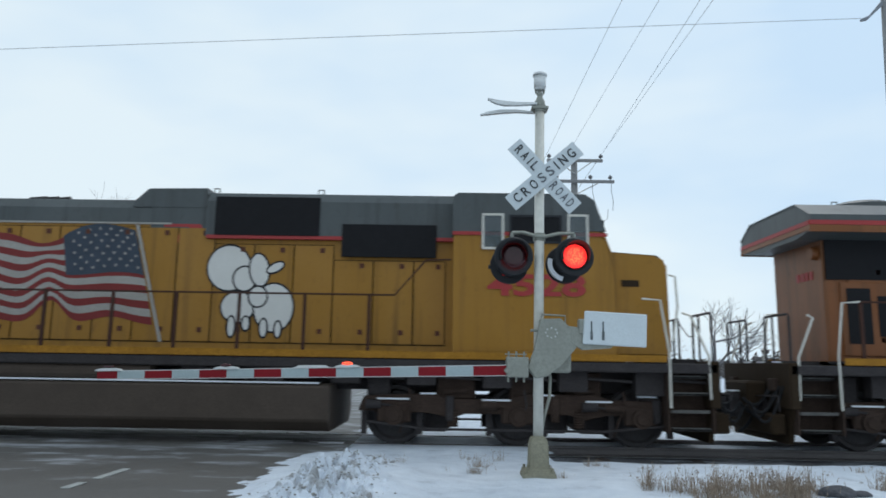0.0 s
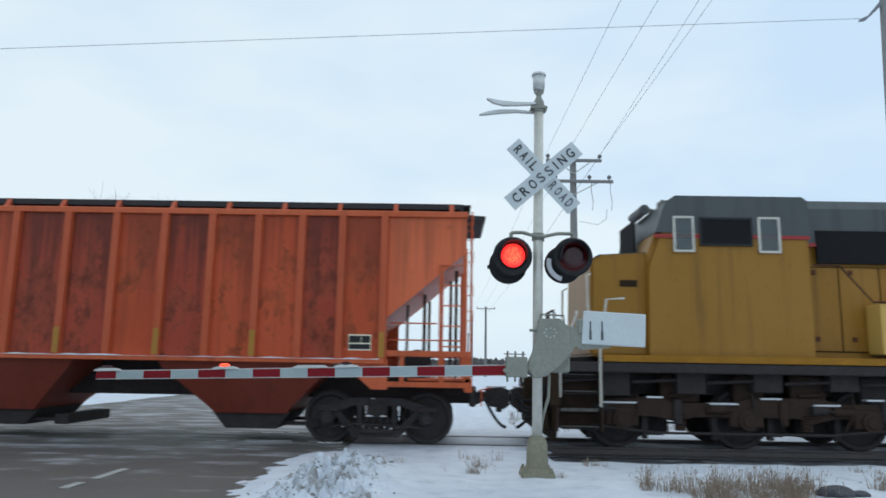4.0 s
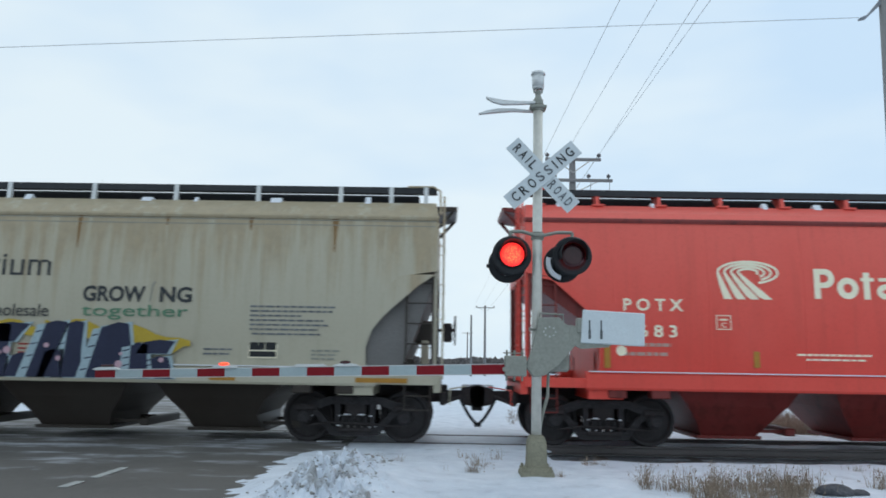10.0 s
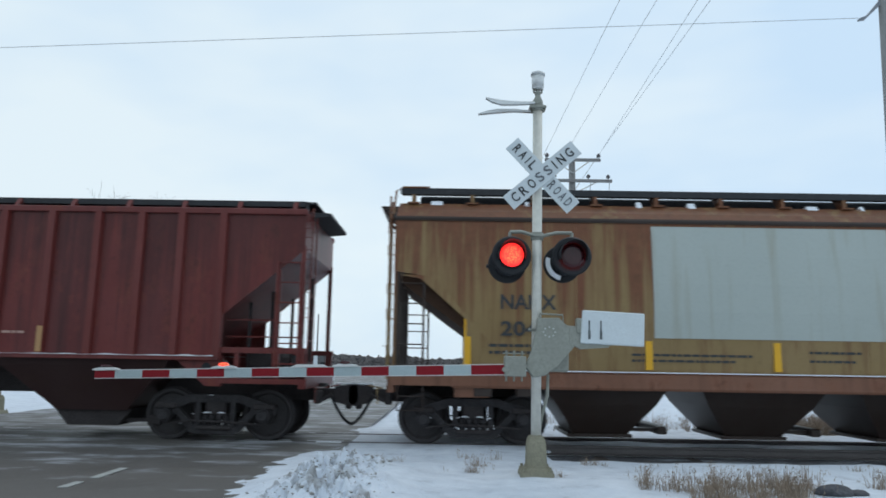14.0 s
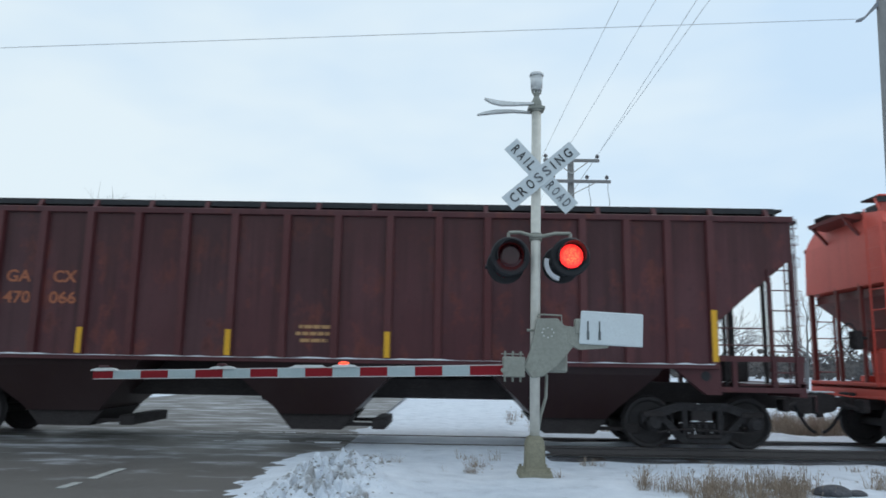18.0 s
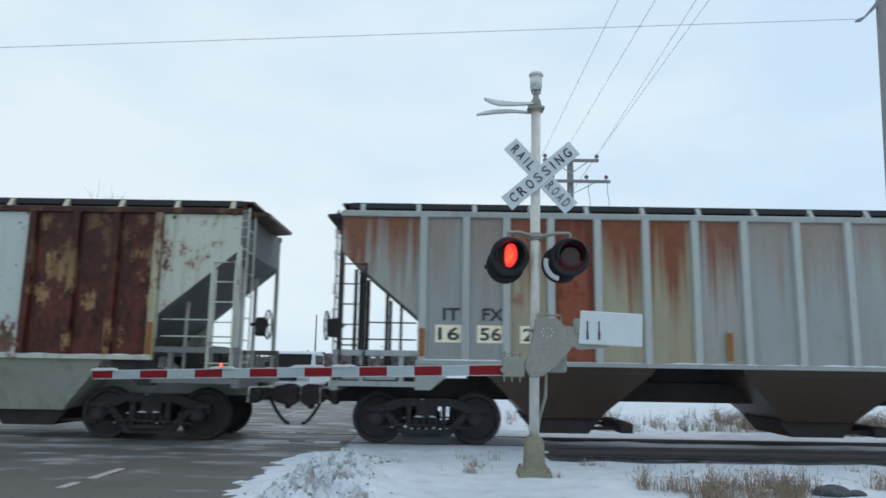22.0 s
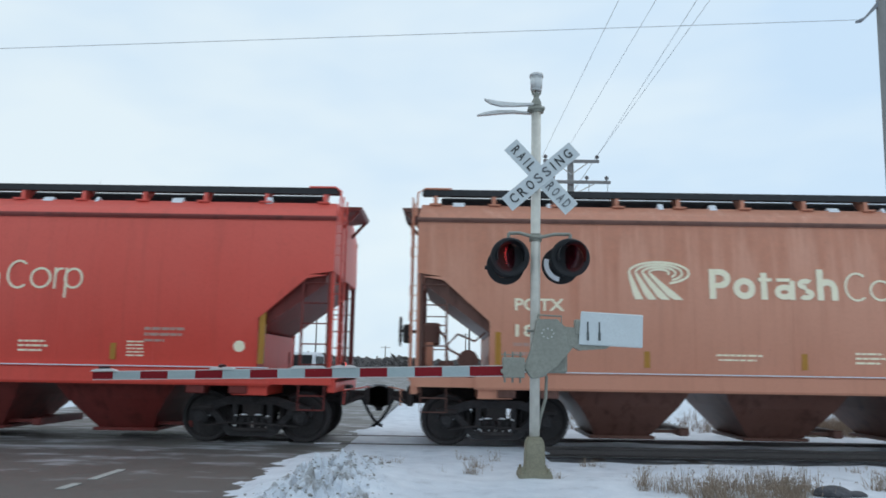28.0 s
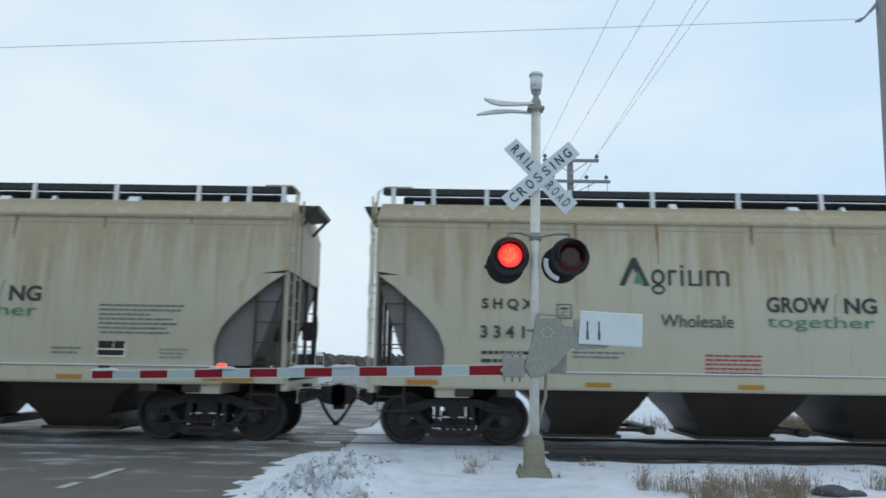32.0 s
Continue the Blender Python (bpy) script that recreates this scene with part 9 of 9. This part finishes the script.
for wd, x0, x1, z0, z1 in (("GA", -5.46, -5.02, 2.77, 2.99), ("CX", -4.62, -4.20, 2.77, 2.99), ("470", -5.48, -5.0, 2.39, 2.61), ("066", -4.66, -4.18, 2.39, 2.61)):
    lettering("lettering", wd, x0, x1, z0, z1, -1.503, M_RUSTGOLD, g3, 0.02)
label_bars(g3, ((-0.17, 0.38, 2.02, 0.06), (-0.22, 0.38, 1.90, 0.06), (-0.14, 0.34, 1.78, 0.06)), -1.503, M_GOLD)
rib_stripes(g3, (-4.02, -1.40, 1.40, 4.02), M_BRIGHT)
rib_stripes(g3, (-7.14, 7.14), M_BRIGHT, 1.55, 2.45)

M_ITR = carpaint("rusting_grey", lin(154, 148, 126, 1.05), (0.20, 0.12, 0.05), 0.5, 0.5, 0.12, rust_c=(0.15, 0.05, 0.02), edge=0.62, hang=0.95, hang_c=(0.17, 0.045, 0.018), flecks=0.35)
M_ITX = carpaint("streaked_rust", lin(128, 66, 40, 1.0), (0.24, 0.14, 0.06), 0.5, 0.7, 0.2, rust_c=(0.11, 0.025, 0.012), edge=0.50, hang=0.95, hang_c=(0.11, 0.025, 0.014))
M_ITC = carpaint("grey_with_rust_runs", lin(150, 152, 146, 1.05), (0.24, 0.14, 0.07), 0.4, 0.4, 0.08, edge=0.66, hang=0.9, hang_c=(0.17, 0.052, 0.024), flecks=0.35)
M_ITG = carpaint("dull_grey", lin(146, 152, 150, 1.05), (0.20, 0.12, 0.07), 0.4, 0.4, 0.08, edge=0.67, hang=0.42, hang_c=(0.22, 0.10, 0.05), flecks=0.35)
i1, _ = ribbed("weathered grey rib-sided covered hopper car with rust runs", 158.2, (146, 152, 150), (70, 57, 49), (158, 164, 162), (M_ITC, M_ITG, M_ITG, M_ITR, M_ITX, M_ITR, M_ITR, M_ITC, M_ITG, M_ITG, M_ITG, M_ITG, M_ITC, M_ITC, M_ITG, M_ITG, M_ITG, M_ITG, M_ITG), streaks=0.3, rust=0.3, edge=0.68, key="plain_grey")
for o in i1.children:
    if o.name.split(".")[0] in ("side_ladder", "end_post", "handrail"):
        o.material_slots[0].link = "OBJECT"
        o.material_slots[0].material = M_UNDER
    elif o.name.split(".")[0] == "end_sill" and o.data.vertices[0].co.x > 0:
        o.material_slots[0].link = "OBJECT"
        o.material_slots[0].material = M_UNDER
# grimy grey with the recessed ends' shade mixed into the colour
M_SLOPEGREY = plain("grimy_shaded_slope", (0.22, 0.225, 0.23), 0.8, var=0.4, scale=2)
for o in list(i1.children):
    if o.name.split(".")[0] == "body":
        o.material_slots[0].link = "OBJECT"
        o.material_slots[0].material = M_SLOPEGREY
for wd, x0, x1, z0, z1 in (("IT", -6.78, -6.48, 2.20, 2.42), ("FX", -6.08, -5.70, 2.20, 2.42), ("16", -6.86, -6.48, 1.85, 2.08), ("56", -6.12, -5.74, 1.85, 2.08), ("23", -5.36, -4.98, 1.85, 2.08)):
    if z0 < 2:
        boxpart("number_patch", i1, M_LETTER, x0 - 0.05, x1 + 0.05, -1.506, -1.499, z0 - 0.04, z1 + 0.04)
    lettering("lettering", wd, x0, x1, z0, z1, -1.508, M_SLATE, i1, 0.02)
M_ORANGE = plain("faded_orange_reflector", (0.30, 0.13, 0.04), 0.6, var=0.25)
rib_stripes(i1, (-7.14, -4.86, -1.75, 5.65), M_ORANGE, 1.56, 2.05)
data_plate(i1, 5.0, 1.62, -1.503)
M_TANPATCH = carpaint("tan_patch", (0.25, 0.20, 0.13), (0.10, 0.06, 0.03), 0.6, 0.5, 0.2, edge=0.56, flecks=0.4)
for x, w in ((3.27, 0.62), (4.14, 0.62), (5.76, 0.4)):
    boxpart("repaint_patch", i1, M_TANPATCH, x, x + w, -1.505, -1.499, 1.55, 2.0)

M_AEW = carpaint("chalky_white", lin(184, 190, 178, 1.1), (0.26, 0.22, 0.13), 0.6, 0.97, 0.07, rust_c=(0.092, 0.028, 0.013), edge=0.57, low=0.23, spots=0.9)
M_AEC = carpaint("chalky_white_clean", lin(182, 192, 188, 1.1), (0.28, 0.25, 0.17), 0.35, 0.95, 0.05, rust_c=(0.08, 0.035, 0.02), edge=0.63, low=0.13, spots=0.85)
M_AER = carpaint("burnt_rust", lin(150, 122, 82, 1.0), (0.06, 0.018, 0.011), 0.6, 1.0, 0.15, rust_c=(0.054, 0.013, 0.008), edge=0.43, low=0.05, hang=0.7, hang_c=(0.032, 0.010, 0.008), flecks=0.35)
i2, _ = ribbed("chalky white rib-sided covered hopper car blotched with dark rust", 177.27, (186, 190, 178), (138, 142, 138), (178, 178, 156),
               (M_AEC, M_AEC, M_AEW, M_AEW, M_AEW, M_AEC, M_AEC, M_AEC, M_AEC, M_AEW, M_AEW, M_AEW, M_AEC, M_AEC, M_AEC, M_AER, M_AER, M_AER, M_AEW), True, (0.22, 0.13, 0.06), 0.55, 0.8, 0.60, key="chalk_white")
for o in i2.children:
    if o.name.split(".")[0] in ("top_chord", "roof_platform") or (o.name.startswith("rib") and 4.7 < o.data.vertices[0].co.x < 6.5):
        o.material_slots[0].link = "OBJECT"
        o.material_slots[0].material = M_AER
M_PALELOW = carpaint("pale_grimy_hopper", lin(172, 178, 168, 1.05), (0.10, 0.09, 0.075), 0.5, 0.3, 0.12, edge=0.62, flecks=0.3)
# the right end sill gets the shaded grey as well
for o in i2.children:
    if o.name.split(".")[0] == "end_sill" and o.data.vertices[0].co.x > 0:
        o.material_slots[0].link = "OBJECT"
        o.material_slots[0].material = M_SLOPEGREY
    if o.name.split(".")[0] in ("hopper", "bolster_end"):
        o.material_slots[0].link = "OBJECT"
        o.material_slots[0].material = M_PALELOW if o.name.startswith("hopper") else M_UNDER
M_CHALKRIB = carpaint("streaked_rib", lin(172, 168, 140, 1.05), (0.12, 0.05, 0.02), 0.9, 0.9, 0.1, rust_c=(0.08, 0.03, 0.016), edge=0.56, hang=0.7, hang_c=(0.10, 0.035, 0.018))
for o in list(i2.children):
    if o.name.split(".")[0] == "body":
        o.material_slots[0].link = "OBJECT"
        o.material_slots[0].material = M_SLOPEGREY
for k, o in enumerate([o for o in i2.children if o.name.split(".")[0] == "rib"]):
    if k % 5 != 3 and o.material_slots[0].material is not M_AER:
        o.material_slots[0].link = "OBJECT"
        o.material_slots[0].material = M_CHALKRIB
rib_stripes(i2, (-7.14, -6.38, -4.02, -1.40, 1.40, 4.02, 7.14), M_ORANGE, 1.53, 2.08)
for wd, x0, x1, z0, z1 in (("AE", -6.98, -6.62, 2.50, 2.74), ("X", -6.22, -6.03, 2.50, 2.74), ("149", -7.02, -6.50, 2.16, 2.40), ("18", -6.24, -5.88, 2.16, 2.40)):
    lettering("lettering", wd, x0, x1, z0, z1, -1.503, M_SLATE, i2, 0.02)


for car, e in ((g3, -1), (i1, -1), (i2, 1)):
    handbrake(car, e * 8.98, -0.62, 2.12, e, M_UNDER)


# ---- what moves: the train with its turning wheels, and the flashing lamps ----
def motions():
    times = [float(k) for k in range(33)]
    for thing, behind in TRAIN:
        walk(thing, [(t, pose(advance(t) - behind, TY, RAIL)) for t in times])
        near = [t for t in np.arange(0, 32.01, 1 / 30) if abs(advance(t) - behind) < 24]
        if not near:
            continue
        for o in thing.children_recursive:
            if not o.name.startswith("wheelset"):
                continue
            r = 0.53 if thing.name.startswith("locomotive") else 0.457
            s0 = advance(near[0])
            x, y, z = o.location
            rows = [] if near[0] < 0.01 else [(0, pose(x, y, z))]
            for t in near:
                turn = math.degrees((advance(t) - s0) / r)
                rows.append((t, pose(x, y, z, 0, (turn + 180) % 360 - 180, 0)))
            if rows[-1][0] < 31.99:
                rows.append((32.0, rows[-1][1]))
            walk(o, rows)
    for disc, where, facing, which in FLASHERS:      # each lens turns its lit face forward in its share of the beat
        start = (0.26, 0.87)[which]
        turns = []
        for k in range(-1, 27):
            on = start + 1.2075 * k
            turns += [(on, 1), (on + (0.46 if on < 2.6 else 0.56), 0)]
        lit = max((t, v) for t, v in turns if t <= 0)[1]
        ang = facing + (0 if lit else 180)
        rows = [(0, pose(*where, 0, 0, ang))]
        for t, v in turns:
            if 0.06 < t < 31.9:
                for k, dt in enumerate((-0.05, -0.0167, 0.0167, 0.05)):
                    rows.append((t + dt, pose(*where, 0, 0, ang + 60 * k)))
                ang += 180
        rows.append((32.0, pose(*where, 0, 0, ang)))
        walk(disc, rows)


motions()
